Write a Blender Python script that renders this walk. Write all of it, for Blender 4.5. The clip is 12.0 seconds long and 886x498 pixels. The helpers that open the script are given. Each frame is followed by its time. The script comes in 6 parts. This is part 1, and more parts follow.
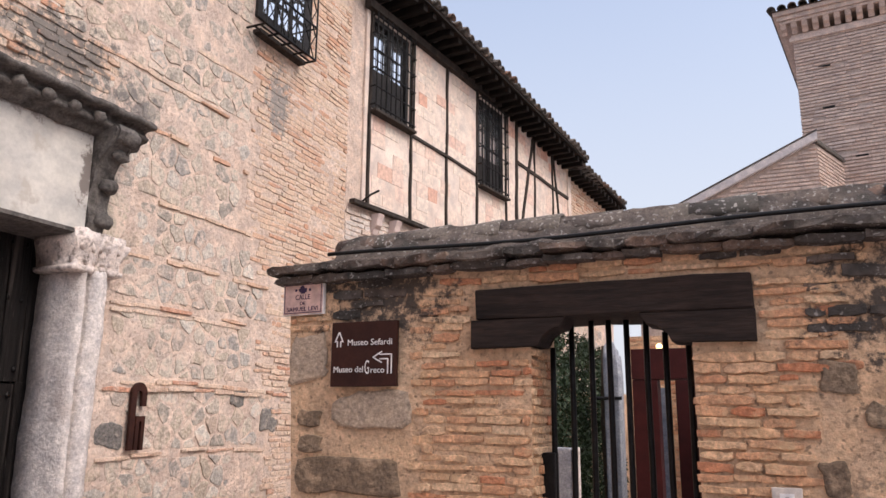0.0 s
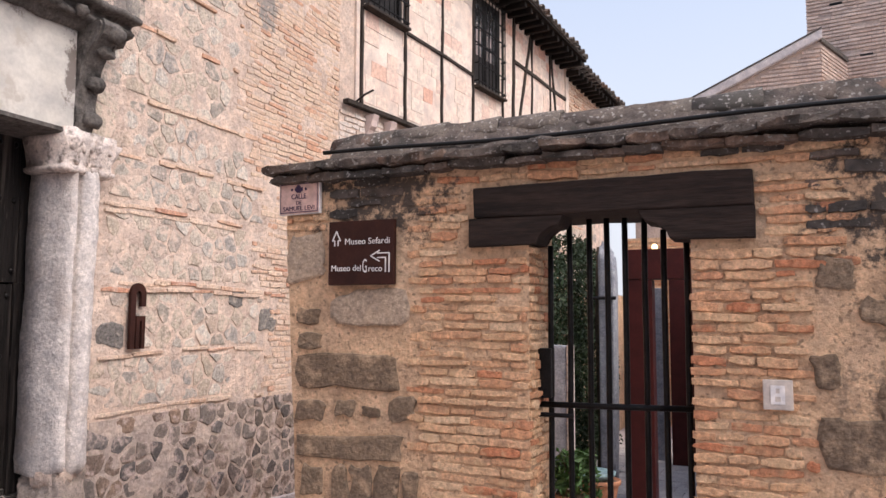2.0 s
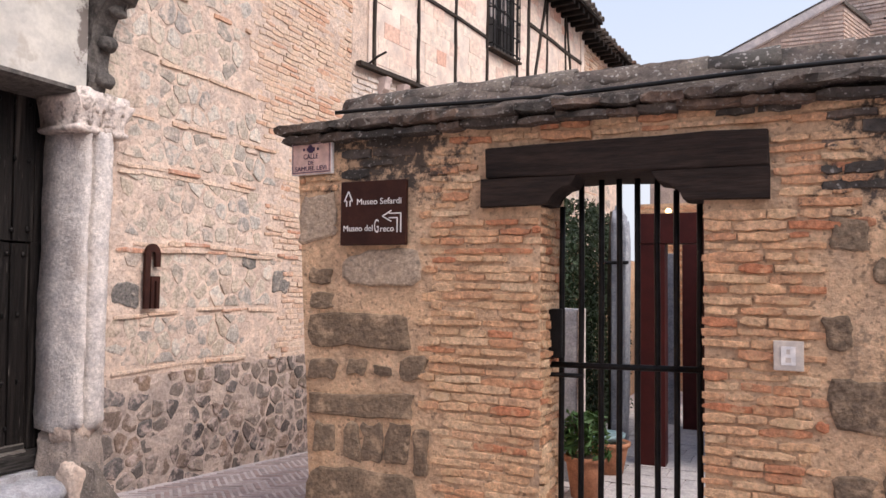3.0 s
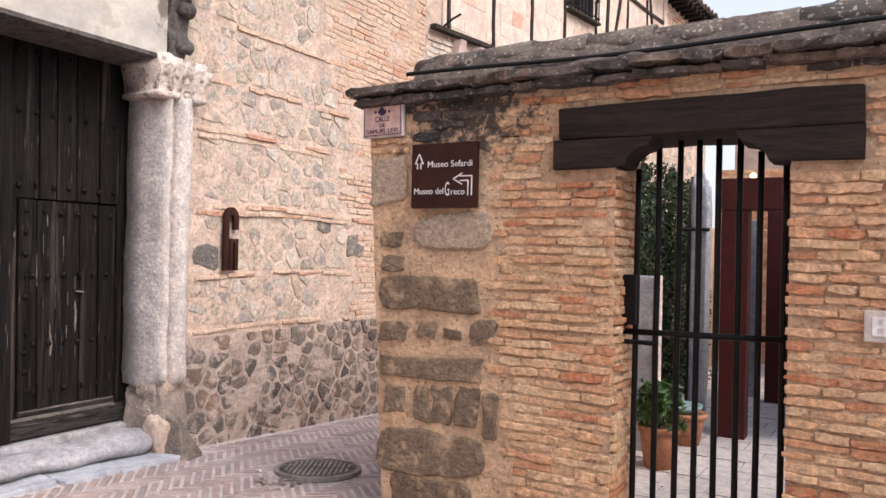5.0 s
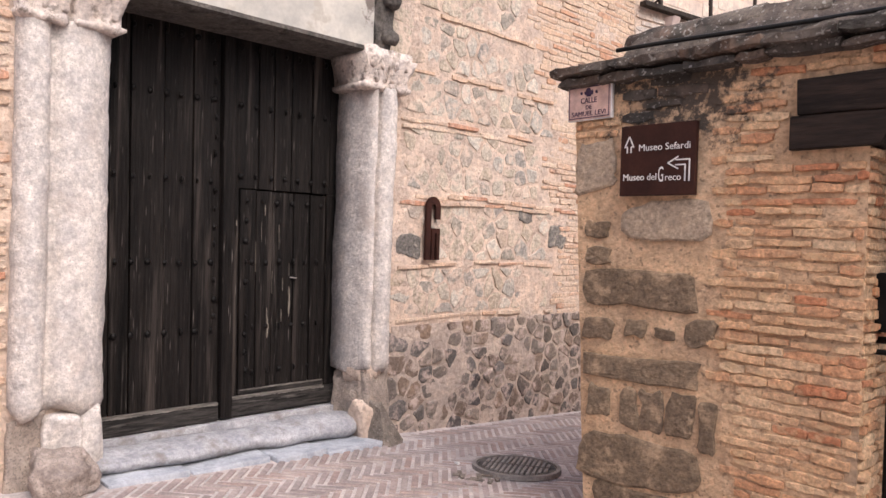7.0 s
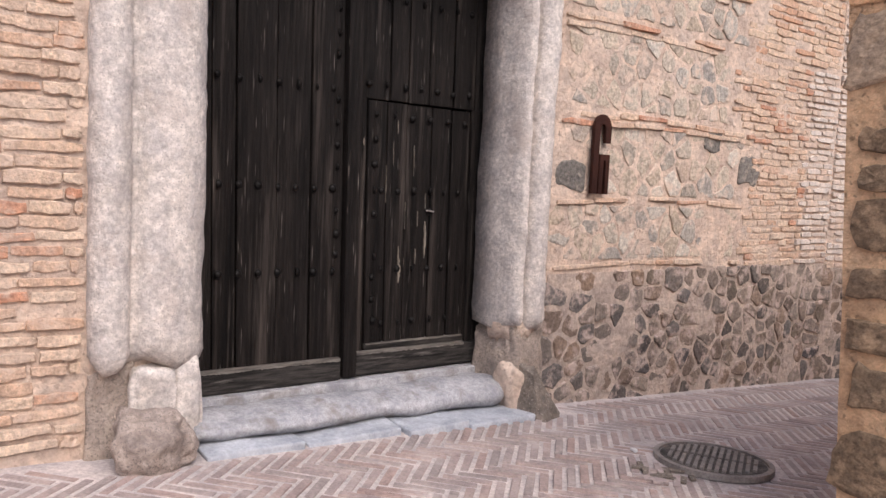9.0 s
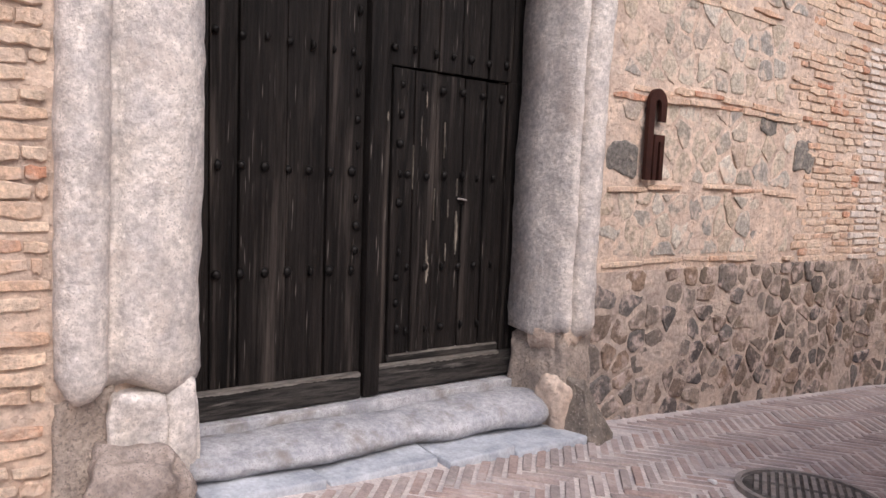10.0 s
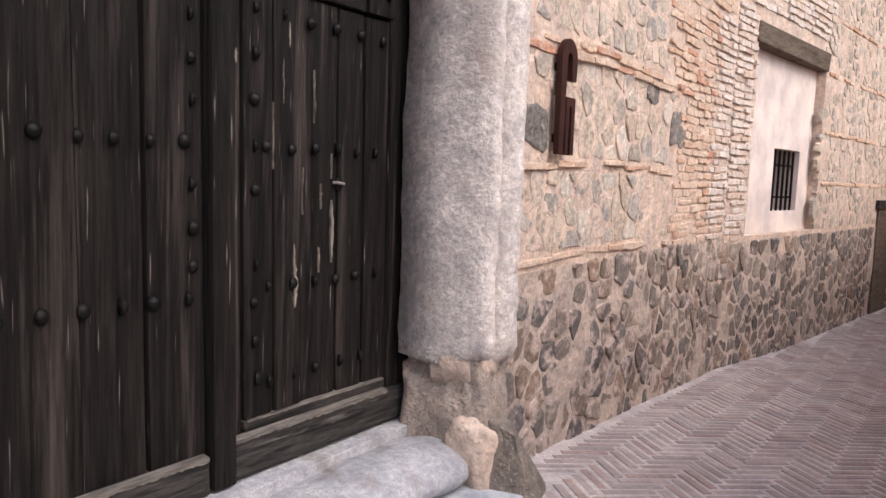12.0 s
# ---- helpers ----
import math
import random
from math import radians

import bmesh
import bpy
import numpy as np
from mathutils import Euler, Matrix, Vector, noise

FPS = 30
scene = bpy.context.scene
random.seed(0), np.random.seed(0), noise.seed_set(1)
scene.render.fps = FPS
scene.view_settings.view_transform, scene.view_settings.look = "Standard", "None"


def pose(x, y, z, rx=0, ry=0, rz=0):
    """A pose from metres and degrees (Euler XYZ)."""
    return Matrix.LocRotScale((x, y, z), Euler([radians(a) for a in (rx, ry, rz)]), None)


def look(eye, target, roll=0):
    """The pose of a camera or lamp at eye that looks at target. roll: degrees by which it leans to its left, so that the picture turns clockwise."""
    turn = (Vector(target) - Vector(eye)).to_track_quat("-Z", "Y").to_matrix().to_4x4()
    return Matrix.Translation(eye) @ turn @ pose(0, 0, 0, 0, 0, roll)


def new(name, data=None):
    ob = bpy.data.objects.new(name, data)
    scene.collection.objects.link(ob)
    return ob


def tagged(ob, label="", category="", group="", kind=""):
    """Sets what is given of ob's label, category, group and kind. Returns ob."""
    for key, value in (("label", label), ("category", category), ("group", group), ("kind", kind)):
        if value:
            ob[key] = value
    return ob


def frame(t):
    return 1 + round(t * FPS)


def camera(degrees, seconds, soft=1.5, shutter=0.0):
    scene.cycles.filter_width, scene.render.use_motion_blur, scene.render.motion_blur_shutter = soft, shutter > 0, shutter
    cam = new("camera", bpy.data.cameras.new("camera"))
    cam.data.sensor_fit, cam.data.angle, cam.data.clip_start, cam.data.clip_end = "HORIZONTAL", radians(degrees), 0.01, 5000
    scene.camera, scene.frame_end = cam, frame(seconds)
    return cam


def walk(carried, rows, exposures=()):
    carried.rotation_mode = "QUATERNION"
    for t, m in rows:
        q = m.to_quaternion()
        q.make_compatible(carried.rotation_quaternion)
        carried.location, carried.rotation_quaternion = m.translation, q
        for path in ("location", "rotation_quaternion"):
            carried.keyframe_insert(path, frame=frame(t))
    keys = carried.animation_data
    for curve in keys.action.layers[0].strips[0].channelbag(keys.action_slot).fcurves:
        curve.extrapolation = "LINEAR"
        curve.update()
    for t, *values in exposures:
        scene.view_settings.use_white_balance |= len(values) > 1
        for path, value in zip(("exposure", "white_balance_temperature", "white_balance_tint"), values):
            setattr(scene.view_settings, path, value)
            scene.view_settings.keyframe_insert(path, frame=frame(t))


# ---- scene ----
cam = camera(60.7, 12.0)
PATH = [
    (0, (-0.141, 0.087, 1.785), (-0.927, 1.873, 2.221), 0.5),
    (0.5, (-0.149, 0.102, 1.78), (-0.938, 1.899, 2.163), 0.4),
    (1, (-0.166, 0.108, 1.766), (-0.953, 1.919, 2.087), 0.4),
    (1.5, (-0.177, 0.12, 1.755), (-0.963, 1.94, 2.014), 0.4),
    (2, (-0.173, 0.121, 1.755), (-0.961, 1.95, 1.943), 0.3),
    (2.5, (-0.164, 0.127, 1.727), (-0.962, 1.955, 1.868), 0.5),
    (3, (-0.164, 0.126, 1.718), (-0.986, 1.947, 1.818), 0.7),
    (5, (-0.16, 0.185, 1.695), (-1.159, 1.917, 1.706), 1.3),
    (5.5, (-0.143, 0.236, 1.707), (-1.21, 1.927, 1.733), 1.5),
    (6, (-0.106, 0.261, 1.727), (-1.261, 1.894, 1.766), 1.4),
    (6.5, (-0.142, 0.316, 1.711), (-1.428, 1.847, 1.737), 1.8),
    (7, (-0.32, 0.384, 1.691), (-1.736, 1.796, 1.664), 1.9),
    (7.5, (-0.527, 0.434, 1.645), (-2.034, 1.748, 1.586), 2.0),
    (7.7, (-0.605, 0.512, 1.622), (-2.153, 1.776, 1.549), 2.3),
    (9.5, (-1.75, 1.1, 1.484), (-3.366, 2.264, 1.301), 2.6),
    (10, (-2.135, 1.17, 1.442), (-3.721, 2.374, 1.259), 2.8),
    (10.5, (-2.489, 1.286, 1.416), (-4.022, 2.561, 1.267), 1.3),
    (11, (-2.838, 1.429, 1.408), (-4.335, 2.747, 1.255), 2.6),
    (11.5, (-3.183, 1.466, 1.376), (-4.47, 2.988, 1.21), 3.2),
    (11.8, (-3.41, 1.526, 1.379), (-4.568, 3.146, 1.195), 2.6),
    (12, (-3.471, 1.607, 1.386), (-4.595, 3.249, 1.188), 2.1),
]
EXPO = 1.12
walk(cam, [(t, look(eye, target, roll)) for t, eye, target, roll in PATH], [(0.0, EXPO - 0.2, 5930, 12), (1.2, EXPO - 0.1, 5900, 12), (2.5, EXPO - 0.1, 5870, 12), (5.5, EXPO + 0.07, 6000, 12), (7.5, EXPO - 0.07, 6020, 12), (9.5, EXPO - 0.22, 5910, 12), (10.0, EXPO - 0.2, 5890, 12), (11.0, EXPO - 0.04, 5890, 12), (12.0, EXPO + 0.05, 5880, 12)])

# ---- light: an evening sky, and a low, wide, hazy sun ----
SUN_ELEV, SUN_AZ = 46.0, 100.0   # azimuth from +y towards +x
world = bpy.data.worlds.new("sky")
scene.world = world
world.use_nodes = True
wn = world.node_tree.nodes
wn.clear()
sky = wn.new("ShaderNodeTexSky")
sky.sky_type = "NISHITA"
sky.sun_disc = False
sky.sun_elevation = radians(SUN_ELEV)
sky.sun_rotation = radians(SUN_AZ)
sky.air_density, sky.dust_density, sky.ozone_density = 1.0, 5.0, 1.0
wbg = wn.new("ShaderNodeBackground")
wbg.inputs["Strength"].default_value = 0.15
wout = wn.new("ShaderNodeOutputWorld")
# a thin evening veil: paler towards the horizon, all round
wtc = wn.new("ShaderNodeTexCoord")
wsep = wn.new("ShaderNodeSeparateXYZ")
wramp = wn.new("ShaderNodeValToRGB")
wmix = wn.new("ShaderNodeMix")
wmix.data_type = "RGBA"
for e, (p_, c_) in zip(wramp.color_ramp.elements, ((0.12, 0.95), (0.80, 0.10))):
    e.position, e.color = p_, (c_, c_, c_, 1)
wmix.inputs[7].default_value = (2.96, 2.9, 2.86, 1)
world.node_tree.links.new(wtc.outputs["Generated"], wsep.inputs[0])
world.node_tree.links.new(wsep.outputs["Z"], wramp.inputs["Fac"])
world.node_tree.links.new(wramp.outputs["Color"], wmix.inputs[0])
world.node_tree.links.new(sky.outputs[0], wmix.inputs[6])
world.node_tree.links.new(wmix.outputs[2], wbg.inputs["Color"])
world.node_tree.links.new(wbg.outputs[0], wout.inputs["Surface"])
sun = new("sun", bpy.data.lights.new("sun", "SUN"))
sun.data.energy, sun.data.angle, sun.data.color = 0.60, radians(55), (1.0, 0.84, 0.68)
# the veiled sun stands behind the walker, over the open side of the street
sun.matrix_world = look((30 * math.sin(radians(SUN_AZ)), 30 * math.cos(radians(SUN_AZ)), 30 * math.tan(radians(SUN_ELEV))), (0, 0, 0))


# ---- materials ----
def mat(name, cols, grain=45, mottle=3.0, rough=0.88, metal=0.0, bump=0.35, bdist=0.01, vary=None, depth=0.35,
        stain=None, stain_scale=0.9, stain_from=0.52, stain_to=0.66, stretch=None, speck=None, speck_scale=220, speck_at=0.4, spots=(), spec=0.2, streak=False):
    m = bpy.data.materials.new(name)
    m.use_nodes = True
    nt = m.node_tree
    n, ln = nt.nodes, nt.links.new
    bsdf = n["Principled BSDF"]
    geo = n.new("ShaderNodeNewGeometry")
    pos = geo.outputs["Position"]
    if stretch:
        mp = n.new("ShaderNodeMapping")
        mp.inputs["Scale"].default_value = stretch
        ln(pos, mp.inputs["Vector"])
        pos = mp.outputs[0]

    def noisy(scale, detail=4.0, rough_=0.6, vec=None):
        t = n.new("ShaderNodeTexNoise")
        t.inputs["Scale"].default_value, t.inputs["Detail"].default_value, t.inputs["Roughness"].default_value = scale, detail, rough_
        ln(vec or pos, t.inputs["Vector"])
        return t.outputs["Fac"]

    def ramp(fac, stops):
        r = n.new("ShaderNodeValToRGB")
        while len(r.color_ramp.elements) < len(stops):
            r.color_ramp.elements.new(0.5)
        for e, (p, c) in zip(r.color_ramp.elements, stops):
            e.position, e.color = p, (*c, 1.0)
        ln(fac, r.inputs["Fac"])
        return r.outputs["Color"]

    def mixed(kind, fac, a, b):
        x = n.new("ShaderNodeMix")
        x.data_type, x.blend_type = "RGBA", kind
        if isinstance(fac, float):
            x.inputs[0].default_value = fac
        else:
            ln(fac, x.inputs[0])
        ln(a, x.inputs[6])
        if isinstance(b, tuple):
            x.inputs[7].default_value = (*b, 1.0)
        else:
            ln(b, x.inputs[7])
        return x.outputs[2]

    lo, hi = (0.0, 1.0) if vary else (0.28, 0.72)
    if vary == "object":
        info = n.new("ShaderNodeObjectInfo")
        fac = info.outputs["Random"]
    elif vary == "island":
        fac = geo.outputs["Random Per Island"]
    else:
        fac = noisy(mottle)
    stops = [(lo + (hi - lo) * i / max(1, len(cols) - 1), c) for i, c in enumerate(cols)]
    col = ramp(fac, stops)
    g1, g2 = 1.0 - depth, 1.0 + depth * 0.5
    fine = noisy(grain, 6.0, 0.7)
    col = mixed("MULTIPLY", 1.0, col, ramp(fine, [(0.3, (g1, g1, g1)), (0.7, (g2, g2, g2))]))
    patch = noisy(mottle * 2.3, 3.0)
    col = mixed("MULTIPLY", 0.8, col, ramp(patch, [(0.35, (0.72, 0.72, 0.74)), (0.65, (1.1, 1.08, 1.05))]))
    if stain:
        sf = noisy(stain_scale, 6.0, 0.65, pos if streak else geo.outputs["Position"])
        col = mixed("MIX", ramp(sf, [(stain_from, (0, 0, 0)), (stain_to, (0.85, 0.85, 0.85))]), col, stain)
    for (cx, cy, cz), (rx, rz), tone in spots:           # patches of a given tone with ragged edges; dark growth on the garden wall
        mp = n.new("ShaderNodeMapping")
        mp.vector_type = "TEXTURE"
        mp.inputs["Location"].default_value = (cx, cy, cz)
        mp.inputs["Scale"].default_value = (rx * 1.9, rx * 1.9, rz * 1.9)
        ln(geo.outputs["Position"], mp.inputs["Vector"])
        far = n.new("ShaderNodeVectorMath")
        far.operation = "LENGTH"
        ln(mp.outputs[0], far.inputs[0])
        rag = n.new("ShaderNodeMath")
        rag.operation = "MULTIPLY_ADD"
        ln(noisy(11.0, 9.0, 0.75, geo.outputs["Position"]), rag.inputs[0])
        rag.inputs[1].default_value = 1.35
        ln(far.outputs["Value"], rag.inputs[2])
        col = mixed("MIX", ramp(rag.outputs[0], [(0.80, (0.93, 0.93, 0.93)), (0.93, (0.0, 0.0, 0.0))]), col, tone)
    if speck:
        sp = noisy(speck_scale, 1.0, 0.5)
        col = mixed("MIX", ramp(sp, [(speck_at - 0.04, (0.85, 0.85, 0.85)), (speck_at + 0.04, (0, 0, 0))]), col, speck)
    ln(col, bsdf.inputs["Base Color"])
    bsdf.inputs["Specular IOR Level"].default_value = spec
    bsdf.inputs["Roughness"].default_value, bsdf.inputs["Metallic"].default_value = rough, metal
    if bump:
        b = n.new("ShaderNodeBump")
        b.inputs["Strength"].default_value, b.inputs["Distance"].default_value = bump, bdist
        ln(noisy(grain * 0.8, 8.0, 0.65), b.inputs["Height"])
        ln(b.outputs[0], bsdf.inputs["Normal"])
    return m


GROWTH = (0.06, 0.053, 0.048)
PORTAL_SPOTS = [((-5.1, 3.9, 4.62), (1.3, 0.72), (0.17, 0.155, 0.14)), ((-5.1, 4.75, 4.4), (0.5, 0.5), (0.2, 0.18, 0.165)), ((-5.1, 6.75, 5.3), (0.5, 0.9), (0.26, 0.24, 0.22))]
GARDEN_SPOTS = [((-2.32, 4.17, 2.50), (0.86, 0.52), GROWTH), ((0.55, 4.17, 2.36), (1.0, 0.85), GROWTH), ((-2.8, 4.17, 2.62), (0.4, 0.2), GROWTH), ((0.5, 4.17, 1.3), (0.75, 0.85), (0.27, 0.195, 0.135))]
M_MORTAR = mat("lime_mortar", [(0.59, 0.455, 0.365), (0.69, 0.55, 0.45), (0.75, 0.62, 0.52)], grain=24, depth=0.26, mottle=2.6, bump=1.0, bdist=0.03, stain=(0.46, 0.385, 0.335), stain_scale=5.0, stain_from=0.56, stain_to=0.72, spots=PORTAL_SPOTS, speck=(0.40, 0.31, 0.255), speck_scale=34, speck_at=0.31)
SMEAR = dict(stain=(0.67, 0.535, 0.435), stain_scale=9.0, stain_from=0.50, stain_to=0.60)
STONES = [(0.36, 0.33, 0.29), (0.56, 0.48, 0.38), (0.44, 0.40, 0.35), (0.66, 0.58, 0.47), (0.52, 0.43, 0.335), (0.72, 0.66, 0.57), (0.40, 0.37, 0.335), (0.60, 0.48, 0.38)]
DARKS = [(0.097, 0.085, 0.079), (0.299, 0.246, 0.207), (0.176, 0.157, 0.145), (0.405, 0.339, 0.286), (0.22, 0.176, 0.136), (0.106, 0.101, 0.104), (0.334, 0.242, 0.18), (0.229, 0.207, 0.194), (0.15, 0.136, 0.128), (0.37, 0.312, 0.264)]
M_STONE = mat("rubble_stone", STONES, grain=40, mottle=6, vary="object", depth=0.5, bump=0.9, bdist=0.02, **SMEAR)
M_STONE_I = mat("rubble_stone_far", STONES, grain=40, mottle=6, vary="island", depth=0.5, bump=0.9, bdist=0.02, spots=PORTAL_SPOTS, **SMEAR)
M_DARKSTONE = mat("dark_footing_stone", DARKS, grain=40, mottle=6, vary="object", depth=0.5, bump=0.9, bdist=0.02, stain=(0.56, 0.45, 0.395), stain_scale=9.0, stain_from=0.50, stain_to=0.62)
M_DARKSTONE_I = mat("dark_footing_stone_far", DARKS, grain=40, mottle=6, vary="island", depth=0.5, bump=0.9, bdist=0.02, stain=(0.56, 0.45, 0.395), stain_scale=9.0, stain_from=0.52, stain_to=0.66)
M_ACCENT = mat("dark_single_stone", [(0.20, 0.185, 0.17), (0.27, 0.25, 0.225)], grain=40, mottle=9, vary="object", depth=0.6, bump=0.9, bdist=0.02, stain=(0.42, 0.36, 0.30), stain_scale=11.0, stain_from=0.54, stain_to=0.66)
BRICKS = [(0.70, 0.52, 0.39), (0.74, 0.58, 0.45), (0.66, 0.45, 0.32), (0.76, 0.62, 0.49), (0.72, 0.54, 0.40), (0.60, 0.31, 0.20), (0.73, 0.56, 0.43), (0.75, 0.60, 0.47)]
M_BRICK = mat("pale_brick", BRICKS, grain=50, mottle=8, vary="object", depth=0.4, bump=0.9, bdist=0.02, stain=(0.62, 0.49, 0.40), stain_scale=7.0, stain_from=0.50, stain_to=0.66)
M_BRICK_I = mat("pale_brick_far", [(0.67, 0.49, 0.355), (0.71, 0.545, 0.41), (0.64, 0.43, 0.305), (0.71, 0.56, 0.43), (0.66, 0.475, 0.345), (0.60, 0.345, 0.225), (0.69, 0.52, 0.385), (0.70, 0.55, 0.42)], grain=50, mottle=8, vary="island", depth=0.35, bump=0.7, bdist=0.015, stain=(0.40, 0.35, 0.31), stain_scale=1.3, stain_from=0.60, stain_to=0.74, spots=PORTAL_SPOTS)
M_WHITEBRICK = mat("limewashed_brick", [(0.66, 0.57, 0.50), (0.72, 0.65, 0.59), (0.62, 0.49, 0.40)], grain=60, mottle=8, vary="object", bump=0.5)
GB = [(0.75, 0.465, 0.265), (0.77, 0.52, 0.315), (0.68, 0.36, 0.195), (0.80, 0.58, 0.37), (0.74, 0.455, 0.26), (0.58, 0.24, 0.125), (0.77, 0.50, 0.295), (0.78, 0.54, 0.335)]
GSM = dict(stain=(0.60, 0.41, 0.24), stain_scale=8.0, stain_from=0.54, stain_to=0.68)
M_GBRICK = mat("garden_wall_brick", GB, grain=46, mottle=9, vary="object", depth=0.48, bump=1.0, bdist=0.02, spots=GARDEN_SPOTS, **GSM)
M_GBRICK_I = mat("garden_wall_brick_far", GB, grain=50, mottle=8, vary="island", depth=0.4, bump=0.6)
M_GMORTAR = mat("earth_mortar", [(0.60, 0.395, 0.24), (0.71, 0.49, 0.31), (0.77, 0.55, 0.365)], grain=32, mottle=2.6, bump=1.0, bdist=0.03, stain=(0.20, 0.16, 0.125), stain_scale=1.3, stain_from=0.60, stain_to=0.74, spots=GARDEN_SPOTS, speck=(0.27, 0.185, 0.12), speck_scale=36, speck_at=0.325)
M_GSTONE = mat("grey_quoin_stone", [(0.235, 0.17, 0.115), (0.32, 0.24, 0.165), (0.20, 0.145, 0.10), (0.27, 0.20, 0.14)], grain=45, mottle=7, vary="object", depth=0.55, bump=1.0, bdist=0.025, stain=(0.50, 0.36, 0.235), stain_scale=8.0, stain_from=0.53, stain_to=0.66)
M_GSTONE_L = mat("pale_rough_boulder", [(0.44, 0.345, 0.255), (0.52, 0.41, 0.305)], grain=45, mottle=7, vary="object", depth=0.55, bump=1.0, bdist=0.02, stain=(0.48, 0.36, 0.25), stain_scale=7.0, stain_from=0.52, stain_to=0.7)
M_COPE = mat("mossy_dark_coping", [(0.08, 0.072, 0.065), (0.19, 0.155, 0.13), (0.12, 0.105, 0.092), (0.26, 0.18, 0.135)], grain=40, mottle=5, vary="object", depth=0.55, bump=1.0, bdist=0.025, stain=(0.05, 0.045, 0.04), stain_scale=5, stain_from=0.46, stain_to=0.60, speck=(0.30, 0.28, 0.255), speck_scale=42, speck_at=0.34)
M_GRANITE = mat("weathered_granite", [(0.60, 0.545, 0.50), (0.725, 0.67, 0.63), (0.66, 0.605, 0.56)], grain=34, mottle=4, bump=0.9, bdist=0.018, depth=0.42, speck=(0.42, 0.385, 0.36), speck_scale=105, speck_at=0.365, stain=(0.50, 0.43, 0.385), stain_scale=3.2, stain_from=0.56, stain_to=0.70)
M_SILL = mat("worn_blue_granite", [(0.35, 0.35, 0.375), (0.50, 0.50, 0.53), (0.42, 0.42, 0.44)], grain=38, mottle=3, bump=0.9, bdist=0.016, speck=(0.28, 0.265, 0.26), speck_scale=130, speck_at=0.36, stain=(0.21, 0.185, 0.165), stain_scale=4.5, stain_from=0.53, stain_to=0.68)
M_ROSEGRANITE = mat("rosy_granite", [(0.29, 0.235, 0.205), (0.44, 0.37, 0.33), (0.35, 0.29, 0.25)], grain=38, mottle=5, bump=1.0, bdist=0.018, speck=(0.20, 0.17, 0.155), speck_scale=110, speck_at=0.38, stain=(0.26, 0.215, 0.185), stain_scale=5)
M_WEDGE = mat("speckled_dark_rock", [(0.15, 0.13, 0.11), (0.24, 0.205, 0.175), (0.19, 0.165, 0.14)], grain=50, mottle=9, bump=1.0, bdist=0.016, speck=(0.40, 0.34, 0.29), speck_scale=70, speck_at=0.33)
M_PLANK = mat("weathered_brown_board", [(0.085, 0.066, 0.05), (0.16, 0.125, 0.095), (0.12, 0.095, 0.074)], grain=30, mottle=5, bump=0.9, depth=0.5, stretch=(0.4, 0.4, 3))
M_GRANITE_D = mat("brown_granite", [(0.37, 0.305, 0.26), (0.50, 0.425, 0.37)], grain=45, mottle=5, bump=1.0, bdist=0.02, speck=(0.22, 0.185, 0.165), speck_scale=75, speck_at=0.38, stain=(0.56, 0.45, 0.37), stain_scale=7, stain_from=0.55)
M_LIMESTONE = mat("carved_limestone", [(0.58, 0.49, 0.43), (0.70, 0.61, 0.55), (0.74, 0.65, 0.59)], grain=40, mottle=5, bump=0.9, bdist=0.015, stain=(0.24, 0.205, 0.18), stain_scale=13, stain_from=0.54, stain_to=0.62)
# darker in a streak beside the bracket and along the top below the ledge
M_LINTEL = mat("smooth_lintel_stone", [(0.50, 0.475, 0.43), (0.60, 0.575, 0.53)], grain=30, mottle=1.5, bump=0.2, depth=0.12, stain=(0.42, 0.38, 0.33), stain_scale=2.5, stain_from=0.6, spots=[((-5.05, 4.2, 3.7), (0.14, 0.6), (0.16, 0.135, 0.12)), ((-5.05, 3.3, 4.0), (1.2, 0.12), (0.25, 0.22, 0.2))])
M_DARKCARVE = mat("blackened_carved_stone", [(0.045, 0.041, 0.038), (0.15, 0.135, 0.122), (0.075, 0.068, 0.062)], grain=40, mottle=6, bump=0.7, bdist=0.012, depth=0.5)
M_DOOR = mat("blackened_oak", [(0.0042, 0.0038, 0.0038), (0.020, 0.0165, 0.0152), (0.007, 0.0062, 0.006)], grain=26, mottle=3, rough=0.55, bump=1.0, bdist=0.016, depth=0.8, stretch=(3, 3, 0.13), stain=(0.125, 0.103, 0.09), stain_scale=3.6, stain_from=0.535, stain_to=0.76, spec=0.14, streak=True, speck=(0.20, 0.175, 0.155), speck_scale=40, speck_at=0.245)
M_DOORWORN = mat("worn_grey_oak", [(0.012, 0.011, 0.0105), (0.022, 0.020, 0.019), (0.06, 0.054, 0.05), (0.02, 0.018, 0.017)], grain=30, mottle=7, rough=0.72, bump=0.8, depth=0.6, stretch=(3, 0.3, 3), spec=0.15, stain=(0.22, 0.20, 0.185), stain_scale=5, stain_from=0.58, stain_to=0.72, streak=True)
M_DOOREDGE = mat("bare_worn_edge", [(0.20, 0.175, 0.155), (0.36, 0.33, 0.30), (0.28, 0.25, 0.225)], grain=30, mottle=6, rough=0.8, bump=0.6, depth=0.6, stretch=(3, 0.3, 3), stain=(0.02, 0.018, 0.017), stain_scale=5, stain_from=0.57, stain_to=0.66, streak=True)
M_SCRATCH = mat("bare_scraped_wood", [(0.10, 0.085, 0.07), (0.38, 0.34, 0.28)], grain=60, mottle=20, bump=0.3, stretch=(3, 3, 0.3))
